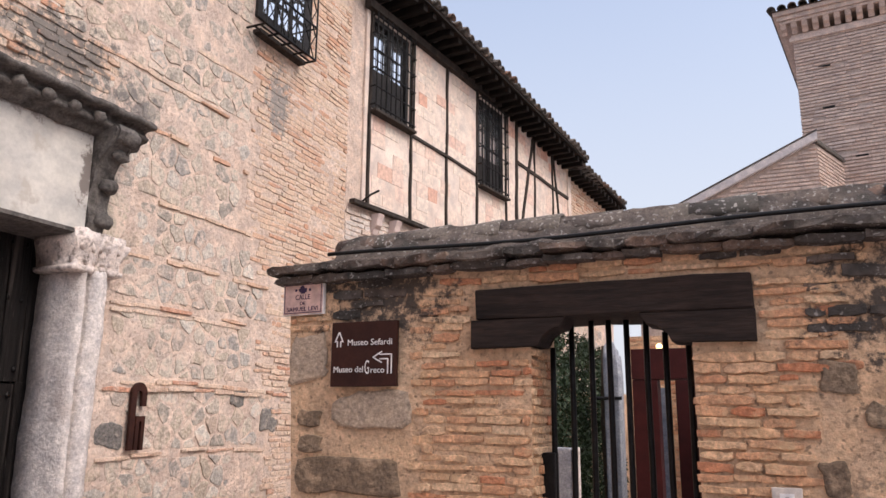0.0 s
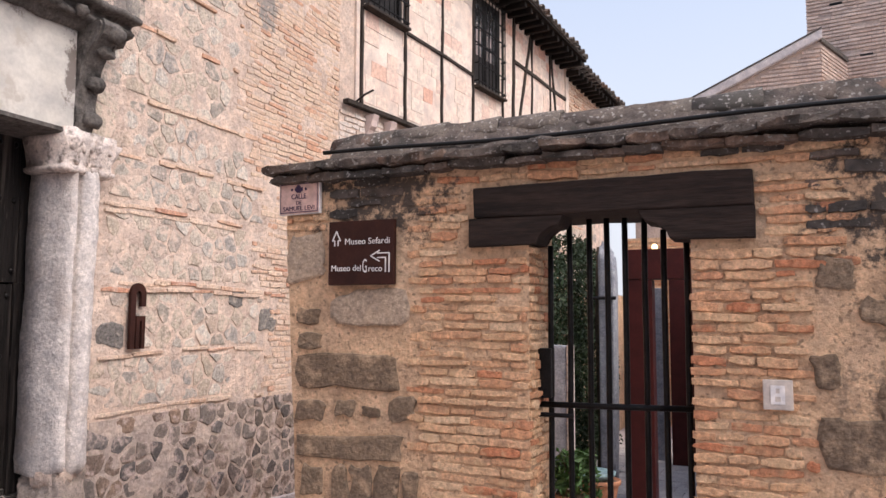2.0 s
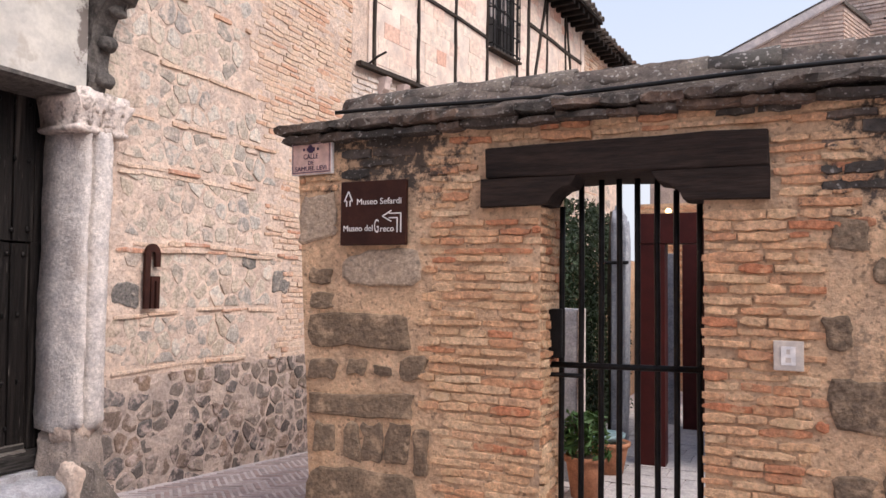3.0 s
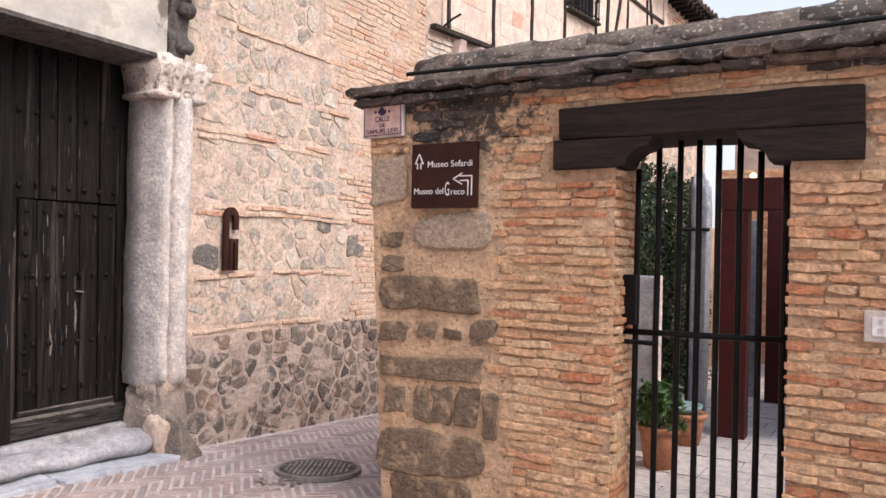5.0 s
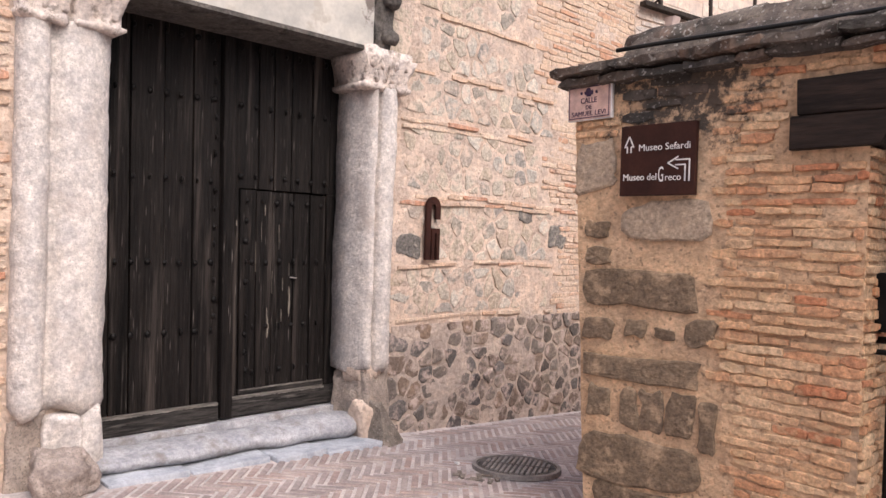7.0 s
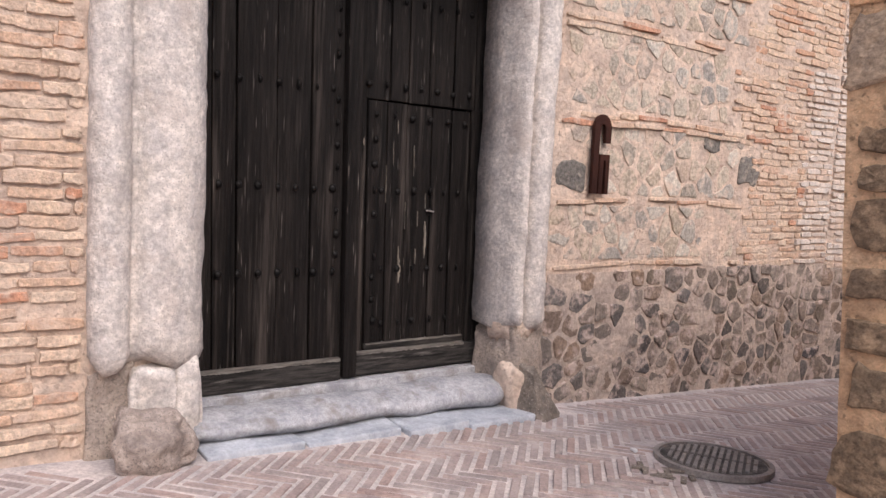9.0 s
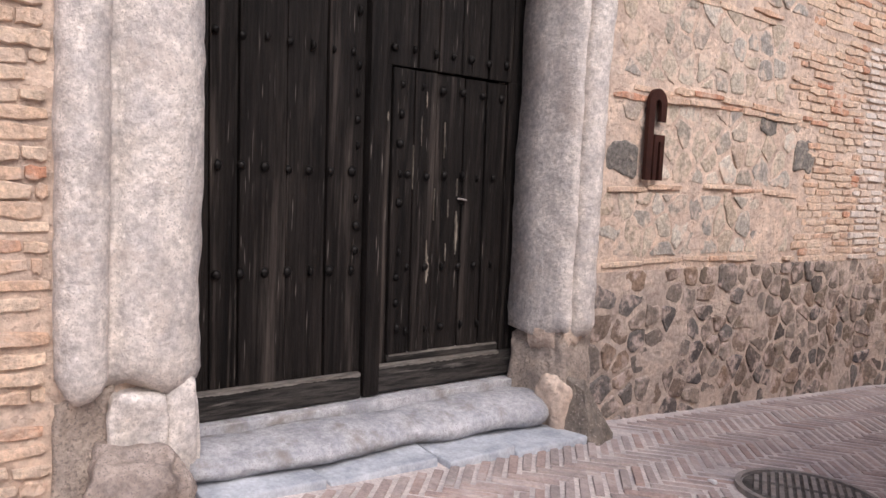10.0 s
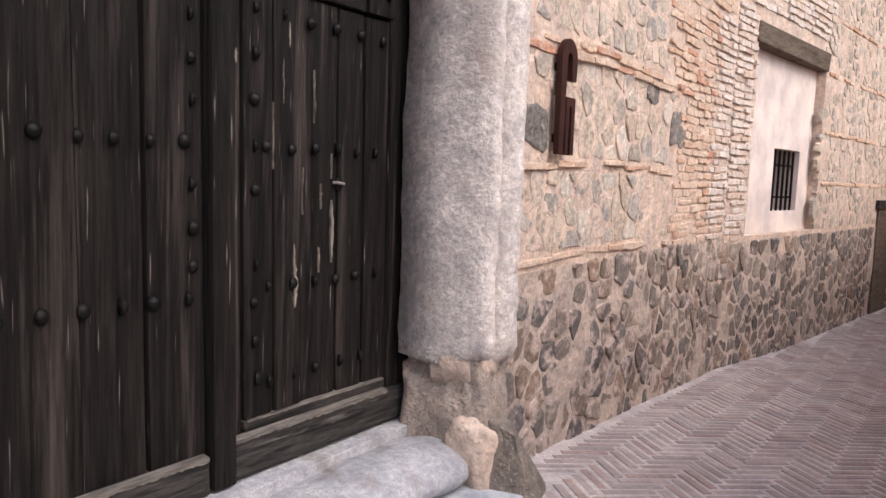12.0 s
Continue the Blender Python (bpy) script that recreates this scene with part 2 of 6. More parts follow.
M_BEAM = mat("old_dark_beam", [(0.010, 0.007, 0.006), (0.034, 0.022, 0.017), (0.018, 0.013, 0.011)], grain=30, mottle=4, rough=0.75, bump=0.9, bdist=0.008, depth=0.6, stretch=(0.25, 2.5, 2.5))
M_POST = mat("dark_framing_timber", [(0.024, 0.019, 0.016), (0.065, 0.052, 0.043)], grain=30, mottle=4, rough=0.8, bump=0.7, stretch=(2, 2, 0.4))
# rafter tails and eave boards: darker than the framing timber
M_RAFTER = mat("sooty_rafter", [(0.009, 0.007, 0.006), (0.022, 0.017, 0.014)], grain=30, mottle=4, rough=0.85, bump=0.7)
M_IRON = mat("black_wrought_iron", [(0.008, 0.0075, 0.0075), (0.02, 0.018, 0.0175)], grain=80, mottle=8, rough=0.5, metal=0.5, bump=0.25)
M_CORTEN = mat("brown_rusted_steel", [(0.035, 0.014, 0.011), (0.055, 0.02, 0.014)], grain=60, mottle=5, rough=0.6, metal=0.2, bump=0.2, depth=0.2)
M_REDSTEEL = mat("dark_red_steel", [(0.045, 0.009, 0.008), (0.065, 0.012, 0.011)], grain=40, mottle=3, rough=0.5, bump=0.1, depth=0.15)
M_PLASTER = mat("white_plaster", [(0.69, 0.60, 0.55), (0.74, 0.66, 0.615)], grain=40, mottle=1.2, bump=0.2, depth=0.06)
M_PANEL = mat("infill_plaster", [(0.68, 0.53, 0.44), (0.74, 0.62, 0.53), (0.78, 0.68, 0.59)], grain=45, mottle=1.7, bump=0.4, depth=0.15)
M_BLOCK = mat("infill_block", [(0.74, 0.60, 0.50), (0.76, 0.64, 0.54), (0.71, 0.50, 0.41), (0.74, 0.62, 0.52), (0.78, 0.67, 0.57), (0.75, 0.63, 0.53), (0.66, 0.39, 0.29), (0.75, 0.62, 0.52), (0.72, 0.55, 0.45)], grain=45, mottle=6, vary="island", bump=0.4, depth=0.15)
M_TILE = mat("dark_roof_tile", [(0.055, 0.042, 0.036), (0.13, 0.095, 0.075), (0.09, 0.07, 0.06)], grain=50, mottle=8, vary="island", bump=0.6, depth=0.4)
M_TILE_O = mat("old_roof_tile", [(0.10, 0.09, 0.08), (0.19, 0.16, 0.135), (0.14, 0.12, 0.105), (0.24, 0.135, 0.09)], grain=45, mottle=8, vary="object", bump=0.7, depth=0.45, stain=(0.07, 0.065, 0.058), stain_scale=5, stain_from=0.48, stain_to=0.62, speck=(0.33, 0.31, 0.285), speck_scale=42, speck_at=0.35)
M_PAVE = mat("pink_paving_brick", [(0.365, 0.29, 0.27), (0.41, 0.335, 0.315), (0.345, 0.295, 0.28), (0.44, 0.37, 0.35), (0.39, 0.29, 0.26), (0.42, 0.36, 0.345)], grain=55, mottle=3, vary="island", bump=0.5, depth=0.3, rough=0.8, stain=(0.49, 0.43, 0.41), stain_scale=3.5, stain_from=0.55, stain_to=0.72)
M_PAVE_O = mat("pink_paving_brick_near", [(0.365, 0.29, 0.27), (0.41, 0.335, 0.315), (0.345, 0.295, 0.28), (0.44, 0.37, 0.35), (0.39, 0.29, 0.26), (0.42, 0.36, 0.345)], grain=55, mottle=3, vary="object", bump=0.5, depth=0.3, rough=0.8, stain=(0.49, 0.43, 0.41), stain_scale=3.5, stain_from=0.55, stain_to=0.72)
M_GROUND = mat("sandy_joint", [(0.54, 0.48, 0.46), (0.62, 0.56, 0.54)], grain=45, mottle=2, bump=0.6, stain=(0.36, 0.31, 0.29), stain_scale=1.2)
M_GRAVE = mat("pale_garden_paving", [(0.42, 0.39, 0.37), (0.52, 0.49, 0.47)], grain=45, mottle=4, vary="island", bump=0.4)
M_GREYSTONE = mat("blue_grey_stone", [(0.24, 0.25, 0.28), (0.36, 0.37, 0.40), (0.30, 0.31, 0.33)], grain=50, mottle=5, bump=0.7, bdist=0.015, depth=0.4)
M_SLAB = mat("pale_blue_slab", [(0.41, 0.435, 0.48), (0.51, 0.535, 0.585)], grain=50, mottle=4, bump=0.5, depth=0.25)
M_TERRA = mat("terracotta", [(0.34, 0.15, 0.085), (0.42, 0.21, 0.12)], grain=50, mottle=6, bump=0.3)
M_BLUEGLAZE = mat("blue_green_glaze", [(0.20, 0.30, 0.32), (0.28, 0.40, 0.42)], grain=40, mottle=6, rough=0.35, bump=0.1)
M_LEAF = mat("dark_ivy_leaf", [(0.016, 0.028, 0.013), (0.032, 0.052, 0.022), (0.022, 0.038, 0.016), (0.055, 0.078, 0.036)], grain=60, mottle=8, vary="island", rough=0.5, bump=0.1)
M_LEAF2 = mat("pot_plant_leaf", [(0.035, 0.075, 0.022), (0.065, 0.13, 0.035), (0.045, 0.095, 0.028)], grain=60, mottle=8, vary="island", rough=0.5, bump=0.1)
M_STEM = mat("stem_bark", [(0.09, 0.07, 0.05), (0.15, 0.115, 0.08)], grain=60, mottle=10)
M_TOWER = mat("tower_brick", [(0.60, 0.47, 0.395), (0.66, 0.53, 0.45), (0.55, 0.415, 0.34)], grain=30, mottle=2, vary="island", bump=0.4)
M_TOWERM = mat("tower_mortar", [(0.47, 0.37, 0.31), (0.53, 0.43, 0.365)], grain=25, mottle=1.5, bump=0.4)
M_PALECOPE = mat("pale_weathered_render", [(0.60, 0.545, 0.525), (0.70, 0.645, 0.62)], grain=30, mottle=2.0, depth=0.2, stain=(0.42, 0.37, 0.35), stain_scale=3.0, stain_from=0.58)
# rosy grey pointing, also toned down for the shade at the wall foot
M_FOOTJOINT = mat("rosy_grey_pointing", [(0.48, 0.395, 0.335), (0.57, 0.47, 0.40), (0.63, 0.53, 0.455)], grain=26, depth=0.3, mottle=3.5, bump=1.0, bdist=0.03, stain=(0.40, 0.325, 0.285), stain_scale=5.0, stain_from=0.55, stain_to=0.7)
M_PINKPLASTER = mat("pink_render", [(0.60, 0.48, 0.43), (0.66, 0.54, 0.49)], grain=30, mottle=1.0, depth=0.1)
M_CERAMIC = mat("pink_ceramic", [(0.62, 0.42, 0.36), (0.68, 0.48, 0.42)], grain=40, mottle=8, rough=0.35, bump=0.05, depth=0.1)
M_WHITE = mat("white_paint", [(0.74, 0.72, 0.70), (0.80, 0.78, 0.76)], grain=40, mottle=8, rough=0.6, bump=0.0, depth=0.08)
M_INK = mat("dark_glaze_ink", [(0.05, 0.03, 0.075), (0.075, 0.045, 0.10)], grain=40, mottle=8, rough=0.4, bump=0.0)
M_PAPER = mat("pale_paper_tile", [(0.55, 0.49, 0.43), (0.60, 0.54, 0.48)], grain=40, mottle=8, rough=0.5, bump=0.0, depth=0.1)
# near-black colour standing in for unlit depth behind openings
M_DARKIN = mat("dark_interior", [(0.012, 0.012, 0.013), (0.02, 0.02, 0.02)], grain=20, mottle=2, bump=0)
M_CABLE = mat("black_cable", [(0.012, 0.012, 0.012), (0.02, 0.02, 0.02)], grain=60, mottle=5, rough=0.55, bump=0)
M_FRAMEWOOD = mat("dark_painted_window", [(0.022, 0.02, 0.02), (0.04, 0.036, 0.034)], grain=40, mottle=5, rough=0.6, bump=0.3)
M_MANHOLE = mat("worn_cast_iron", [(0.26, 0.235, 0.22), (0.36, 0.33, 0.31)], grain=70, mottle=8, rough=0.6, metal=0.25, bump=0.5)


def pane_glass():
    m = bpy.data.materials.new("window_glass")
    m.use_nodes = True
    b = m.node_tree.nodes["Principled BSDF"]
    b.inputs["Base Color"].default_value = (0.92, 0.94, 0.96, 1)
    b.inputs["Roughness"].default_value = 0.06
    b.inputs["Metallic"].default_value = 0.9
    return m


def lamp_glow():
    m = bpy.data.materials.new("lit_lamp_glass")
    m.use_nodes = True
    b = m.node_tree.nodes["Principled BSDF"]
    b.inputs["Base Color"].default_value = (0.9, 0.8, 0.6, 1)
    b.inputs["Emission Color"].default_value = (1.0, 0.66, 0.25, 1)
    b.inputs["Emission Strength"].default_value = 1.8
    return m


M_GLASS, M_LAMP = pane_glass(), lamp_glow()


# ---- mesh helpers ----
def shade(me, smooth):
    for p in me.polygons:
        p.use_smooth = smooth


def finish(name, bm, material, smooth=False):
    me = bpy.data.meshes.new(name)
    bmesh.ops.recalc_face_normals(bm, faces=bm.faces)
    bm.to_mesh(me)
    bm.free()
    me.materials.append(material)
    shade(me, smooth)
    return me


def part(name, bm, material, parent=None, label="", smooth=False):
    """One bmesh as one mesh object, under its thing or part."""
    ob = new(name, finish(name, bm, material, smooth))
    if parent:
        ob.parent = parent
    return tagged(ob, label)


def thing(name, label, category, group="", at=None):
    ob = new(name)
    if at is not None:
        ob.matrix_basis = at
    ob.empty_display_size = 0.1
    return tagged(ob, label, category, group)


def setting(name, bm, material, label, category="", smooth=False):
    return tagged(part(name, bm, material, None, "", smooth), label, category or name, "", "structure")


def box(bm, x0, y0, z0, x1, y1, z1, bevel=0.0, jit=0.0, m=None):
    """Adds a box between two corners, with rounded edges and slightly shifted corners."""
    vs = bmesh.ops.create_cube(bm, size=1.0)["verts"]
    for v in vs:
        v.co = Vector((x0 + (v.co.x + 0.5) * (x1 - x0), y0 + (v.co.y + 0.5) * (y1 - y0), z0 + (v.co.z + 0.5) * (z1 - z0)))
        if jit:
            v.co += Vector((random.uniform(-jit, jit), random.uniform(-jit, jit), random.uniform(-jit, jit)))
    if bevel:
        es = list({e for v in vs for e in v.link_edges})
        vs = list({v for f in bmesh.ops.bevel(bm, geom=es, offset=bevel, segments=2, affect="EDGES", profile=0.6)["faces"] for v in f.verts} | {v for v in vs if v.is_valid})
    if m is not None:
        for v in vs:
            v.co = m @ v.co
    return vs


def tube(bm, pts, r, seg=8, taper=1.0):
    """Adds a round bar along a row of points."""
    rings = []
    pts = [Vector(p) for p in pts]
    for i, p in enumerate(pts):
        d = (pts[min(i + 1, len(pts) - 1)] - pts[max(i - 1, 0)]).normalized()
        u = d.orthogonal().normalized() if i == 0 else (u - d * u.dot(d)).normalized()
        w = d.cross(u)
        rr = r * (1 + (taper - 1) * i / max(1, len(pts) - 1))
        rings.append([bm.verts.new(p + (u * math.cos(2 * math.pi * k / seg) + w * math.sin(2 * math.pi * k / seg)) * rr) for k in range(seg)])
    for a, b in zip(rings, rings[1:]):
        for k in range(seg):
            bm.faces.new((a[k], a[(k + 1) % seg], b[(k + 1) % seg], b[k]))
    bm.faces.new(rings[0][::-1])
    bm.faces.new(rings[-1])


def lathe(bm, profile, centre, seg=20, wobble=0.0):
    """Adds a turned body from (radius, height) pairs."""
    c = Vector(centre)
    rings = []
    for r, h in profile:
        rings.append([bm.verts.new(c + Vector((math.cos(a) * r * (1 + wobble * noise.noise((math.cos(a) * 2, math.sin(a) * 2, h * 4))), math.sin(a) * r, h))) for a in [2 * math.pi * k / seg for k in range(seg)]])
    for a, b in zip(rings, rings[1:]):
        for k in range(seg):
            bm.faces.new((a[k], a[(k + 1) % seg], b[(k + 1) % seg], b[k]))
    bm.faces.new(rings[0][::-1])
    bm.faces.new(rings[-1])


def prism(bm, outline, axis, a, b, bevel=0.0):
    """Adds an outline of (u, v) pairs swept along an axis from a to b: axis x: (y, z); y: (x, z); z: (x, y)."""
    def p(u, v, w):
        return {"x": (w, u, v), "y": (u, w, v), "z": (u, v, w)}[axis]
    lo = [bm.verts.new(p(u, v, a)) for u, v in outline]
    hi = [bm.verts.new(p(u, v, b)) for u, v in outline]
    k = len(outline)
    fs = [bm.faces.new(lo), bm.faces.new(hi[::-1])]
    for i in range(k):
        fs.append(bm.faces.new((lo[i], hi[i], hi[(i + 1) % k], lo[(i + 1) % k])))
    if bevel:
        bmesh.ops.bevel(bm, geom=list({e for f in fs[:2] for e in f.edges}), offset=bevel, segments=2, affect="EDGES")
    return lo + hi


def roughen(bm, amount, scale, verts=None):
    for v in (verts or bm.verts):
        v.co += Vector(noise.noise_vector(v.co * scale)) * amount


def grid_wall(bm, m, x0, x1, z0, z1, step, amount, holes=(), thick=0.4):
    """A wall slab with an uneven face, along local x, up local z, its face on local y = 0 and its body behind; holes are (x0, z0, x1, z1)."""
    def cuts(a, b, extra):
        k = max(1, round((b - a) / step))
        c = sorted({round(a + (b - a) * i / k, 4) for i in range(k + 1)} | {round(e, 4) for e in extra if a < e < b})
        return c
    xs = cuts(x0, x1, [e for h in holes for e in (h[0], h[2])])
    zs = cuts(z0, z1, [e for h in holes for e in (h[1], h[3])])

    def inside(x, z):
        return any(h[0] < x < h[2] and h[1] < z < h[3] for h in holes)
    front, back = {}, {}
    for i, x in enumerate(xs):
        for j, z in enumerate(zs):
            q = noise.noise((x * 2.1, z * 2.1, 3.0)) * amount + noise.noise((x * 7, z * 7, 9.0)) * amount * 0.5
            front[i, j] = bm.verts.new(m @ Vector((x, -q, z)))
            back[i, j] = bm.verts.new(m @ Vector((x, thick, z)))
    cells = {(i, j) for i in range(len(xs) - 1) for j in range(len(zs) - 1) if not inside((xs[i] + xs[i + 1]) / 2, (zs[j] + zs[j + 1]) / 2)}
    for i, j in cells:
        a, b, c, d = (i, j), (i + 1, j), (i + 1, j + 1), (i, j + 1)
        bm.faces.new([front[k] for k in (a, b, c, d)])
        bm.faces.new([back[k] for k in (d, c, b, a)])
        for (di, dj), (p, q) in (((0, -1), (a, b)), ((1, 0), (b, c)), ((0, 1), (c, d)), ((-1, 0), (d, a))):
            if (i + di, j + dj) not in cells:
                bm.faces.new((front[q], front[p], back[p], back[q]))
    for v in [v for v in bm.verts if not v.link_faces]:
        bm.verts.remove(v)


# frames of the walls: local x along the wall, local -y out of it, local z up
def wall_frame(x, y, along_deg):
    return pose(x, y, 0, 0, 0, along_deg)


SYN = wall_frame(-5.16, 0.0, 90)            # old synagogue wall, along +y, facing +x
HOUSE = wall_frame(-5.16, 8.3, 90 - 7.5)    # timber house, bends a little into the lane
GARDEN = wall_frame(0.0, 4.175, 0)          # garden wall, along +x, facing the walker


def ground_z(y):
    """The street falls gently along the lane."""
    return float(np.interp(y, [-30, 0.0, 1.5, 4.74, 6.5, 8.0, 10.0, 16.0], [0.75, 0.21, 0.15, 0.0, -0.11, -0.21, -0.32, -0.37]))


# ---- ground ----
def build_ground():
    bm = bmesh.new()
    xs = [-900, -200, -40, -12, -8, -5.2, -4, -3, -1, 2, 6, 15, 50, 200, 900]
    ys = [-900, -200, -60, -30, -12, -6, -3, -1.5, 0, 1.5, 3, 4.0, 4.74, 5.5, 6.5, 7.25, 8, 9, 10, 12, 16, 25, 60, 200, 900]
    v = [[bm.verts.new((x, y, ground_z(y))) for y in ys] for x in xs]
    for i in range(len(xs) - 1):
        for j in range(len(ys) - 1):
            bm.faces.new((v[i][j], v[i + 1][j], v[i + 1][j + 1], v[i][j + 1]))
    return setting("ground", bm, M_GROUND, "sandy mortar bed of the sloping brick-paved street", "ground")


ground = build_ground()


# ---- synagogue wall ----
DOOR_Y0, DOOR_Y1 = 2.2, 4.36
bm = bmesh.new()
grid_wall(bm, SYN, -6.0, 8.3, -0.8, 9.0, 0.075, 0.015, holes=[(DOOR_Y0 - 0.05, -0.8, DOOR_Y1 + 0.02, 3.25)], thick=0.7)
wall_syn = setting("wall_west", bm, M_MORTAR, "old lime-mortared wall of rubble stone and thin brick courses", "wall")
bm = bmesh.new()
box(bm, -6.4, 1.6, -0.8, -5.9, 5.0, 3.6)
setting("wall_behind_door", bm, M_DARKIN, "dark inner wall behind the great door", "wall")

# garden wall: gate opening, face unevenly plastered
GATE_X0, GATE_X1, GATE_TOP = -1.40, -0.535, 2.19
bm = bmesh.new()
grid_wall(bm, GARDEN, -2.93, 5.5, -0.8, 2.66, 0.07, 0.009, holes=[(GATE_X0, -0.8, GATE_X1, GATE_TOP), (-1.38, GATE_TOP, -0.58, 2.34)], thick=0.42)
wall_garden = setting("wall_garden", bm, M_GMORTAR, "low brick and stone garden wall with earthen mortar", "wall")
# its return along the lane, and the far garden walls
bm = bmesh.new()
# unseen wall, added to back the ivy; its height shades the lane
grid_wall(bm, wall_frame(-2.93, 16.5, -90), 0, 12.3 - 0.42, -0.8, 2.2, 0.5, 0.012, thick=0.4)
wall_lane = setting("wall_lane", bm, M_GMORTAR, "earth-mortared unseen garden wall added along the lane", "wall")


def jamb(y_out, y_in, ow, outer_d, inner_d, name, label):
    """A granite jamb: a round outer shaft, a groove, and a broad inner shaft that turns into the reveal."""
    s = 1 if y_in > y_out else -1
    w = abs(y_in - y_out)
    fx = -5.16

    def outline(grow):
        o = []
        r = ow / 2 + grow
        for k in range(10):                      # outer half-round shaft
            a = math.pi * 0.86 * k / 9
            o.append((ow / 2 - math.cos(a) * r, 0.02 + math.sin(a) * outer_d + grow))
        v0 = min(o[-1][1], inner_d - 0.03)
        o.append((ow + 0.0, v0 - 0.022))         # soft hollow between the shafts
        o.append((ow + 0.028, v0 - 0.022))
        u0, ri = ow + 0.03, w - ow - 0.03
        for k in range(1, 10):                   # inner shaft that turns into the reveal
            a = math.pi * 0.5 * k / 9
            if k < 5:
                t = k / 5
                o.append((u0 + ri * 0.36 * t, v0 + (inner_d - v0) * math.sin(t * math.pi / 2) + grow))
            else:
                t = (k - 4) / 5 * math.pi / 2
                o.append((u0 + ri * 0.36 + (ri * 0.64 + grow) * math.sin(t), inner_d + grow - 0.19 * (1 - math.cos(t))))
        o += [(w + 0.015, -0.12), (w - 0.0, -0.34), (0.0, -0.34)]
        return o
    bm = bmesh.new()
    levels = []
    zs = [0.575, 0.60, 0.64] + [0.7 + 0.04 * k for k in range(55)] + [2.9]
    for z in zs:
        g = -0.03 if z < 0.58 else (-0.006 if z < 0.61 else 0.008)
        ring = []
        for u, v in outline(g):
            p = Vector((fx + v, y_out + s * u, z))
            p += Vector(noise.noise_vector(p * 2.4)) * 0.012 + Vector(noise.noise_vector(p * 9.0)) * 0.007 + Vector(noise.noise_vector(p * 24.0)) * 0.004
            if z < 0.66:                         # broken lower edge
                p.z += 0.055 * noise.noise((p.x * 9, p.y * 9, 1.7))
            ring.append(bm.verts.new(p))
        levels.append(ring)
    k = len(levels[0])
    for a, b in zip(levels, levels[1:]):
        for i in range(k):
            bm.faces.new((a[i], a[(i + 1) % k], b[(i + 1) % k], b[i]))
    bm.faces.new(levels[0])
    bm.faces.new(levels[-1])
    return part(name, bm, M_GRANITE, portal, label, smooth=True)


def lump(bm, centre, size, seed, flat_bottom=True, sub=3, rough=0.25, power=0.6):
    """A worn, boulder-like block: a ball pushed towards a box, roughened."""
    b2 = bmesh.new()
    bmesh.ops.create_icosphere(b2, subdivisions=sub, radius=1.0)
    for v in b2.verts:
        d = v.co.copy()
        c = Vector([math.copysign(abs(t) ** power, t) for t in d])
        n1 = 1 + rough * noise.noise(d * 1.3 + Vector((seed, seed * 2, 0))) + 0.35 * rough * noise.noise(d * 4 + Vector((seed, 0, 0)))
        c *= n1
        v.co = Vector((c.x * size[0] / 2, c.y * size[1] / 2, c.z * size[2] / 2)) + Vector(centre)
        if flat_bottom:
            v.co.z = max(v.co.z, centre[2] - size[2] * 0.5)
    tmp = bpy.data.meshes.new("tmp")
    b2.to_mesh(tmp)
    b2.free()
    bm.from_mesh(tmp)
    bpy.data.meshes.remove(tmp)


# ---- the portal ----
portal = tagged(thing("stone_portal", "granite door surround with carved capitals, smooth lintel and dark scrolled bracket", "door surround"), kind="")
jamb(1.70, 2.242, 0.17, 0.10, 0.115, "jamb", "speckled granite jamb with two rounded shafts")
jamb(4.53, 4.243, 0.175, 0.11, 0.115, "jamb", "speckled granite jamb with two rounded shafts")


def jamb_foot(y0, y1, seed, material):
    bm = bmesh.new()
    yc, w = (y0 + y1) / 2, abs(y1 - y0)
    lump(bm, (-5.30, yc, 0.29), (0.43, w - 0.02, 0.70), seed, sub=5, rough=0.2, power=0.42)
    roughen(bm, 0.02, 7)
    part("jamb_foot", bm, material, portal, "rough broken granite foot block", smooth=True)


for yc, w, xf, zt, seed, material in ((1.80, 0.24, -5.33, 0.60, 3.0, M_GRANITE_D), (1.985, 0.22, -5.27, 0.60, 4.0, M_GRANITE), (2.15, 0.16, -5.31, 0.63, 5.0, M_GRANITE)):
    bm = bmesh.new()
    lump(bm, (xf, yc, zt / 2), (0.44, w, zt), seed, sub=4, rough=0.16, power=0.30)
    roughen(bm, 0.016, 7)
    part("jamb_foot", bm, material, portal, "rough broken granite foot block", smooth=True)
jamb_foot(4.62, 4.25, 7.0, M_GRANITE_D)
# a broken collar of mortar where the jamb meets its foot
bm = bmesh.new()
rings = []
for j, (z, g) in enumerate(((0.50, -0.03), (0.54, -0.005), (0.60, 0.004), (0.655, -0.012))):
    ring = []
    for q in range(29):
        t = q / 28
        a = math.pi * t
        p = Vector((-5.32 + (0.235 + g) * math.sin(a) ** 0.7, 4.405 + (0.165 + g) * math.cos(a), z))
        p += Vector(noise.noise_vector(p * 8)) * 0.014
        if j < 2:
            p.z += 0.06 * noise.noise((q * 0.55, 3.1, 0.4)) + 0.02 * noise.noise((q * 1.7, 1.1, 0.0))
        ring.append(bm.verts.new(p))
    rings.append(ring)
for a_, b_ in zip(rings, rings[1:]):
    for q in range(28):
        bm.faces.new((a_[q], a_[q + 1], b_[q + 1], b_[q]))
for a_, b_ in ((rings[0], -1), (rings[-1], 1)):
    bm.faces.new(a_)
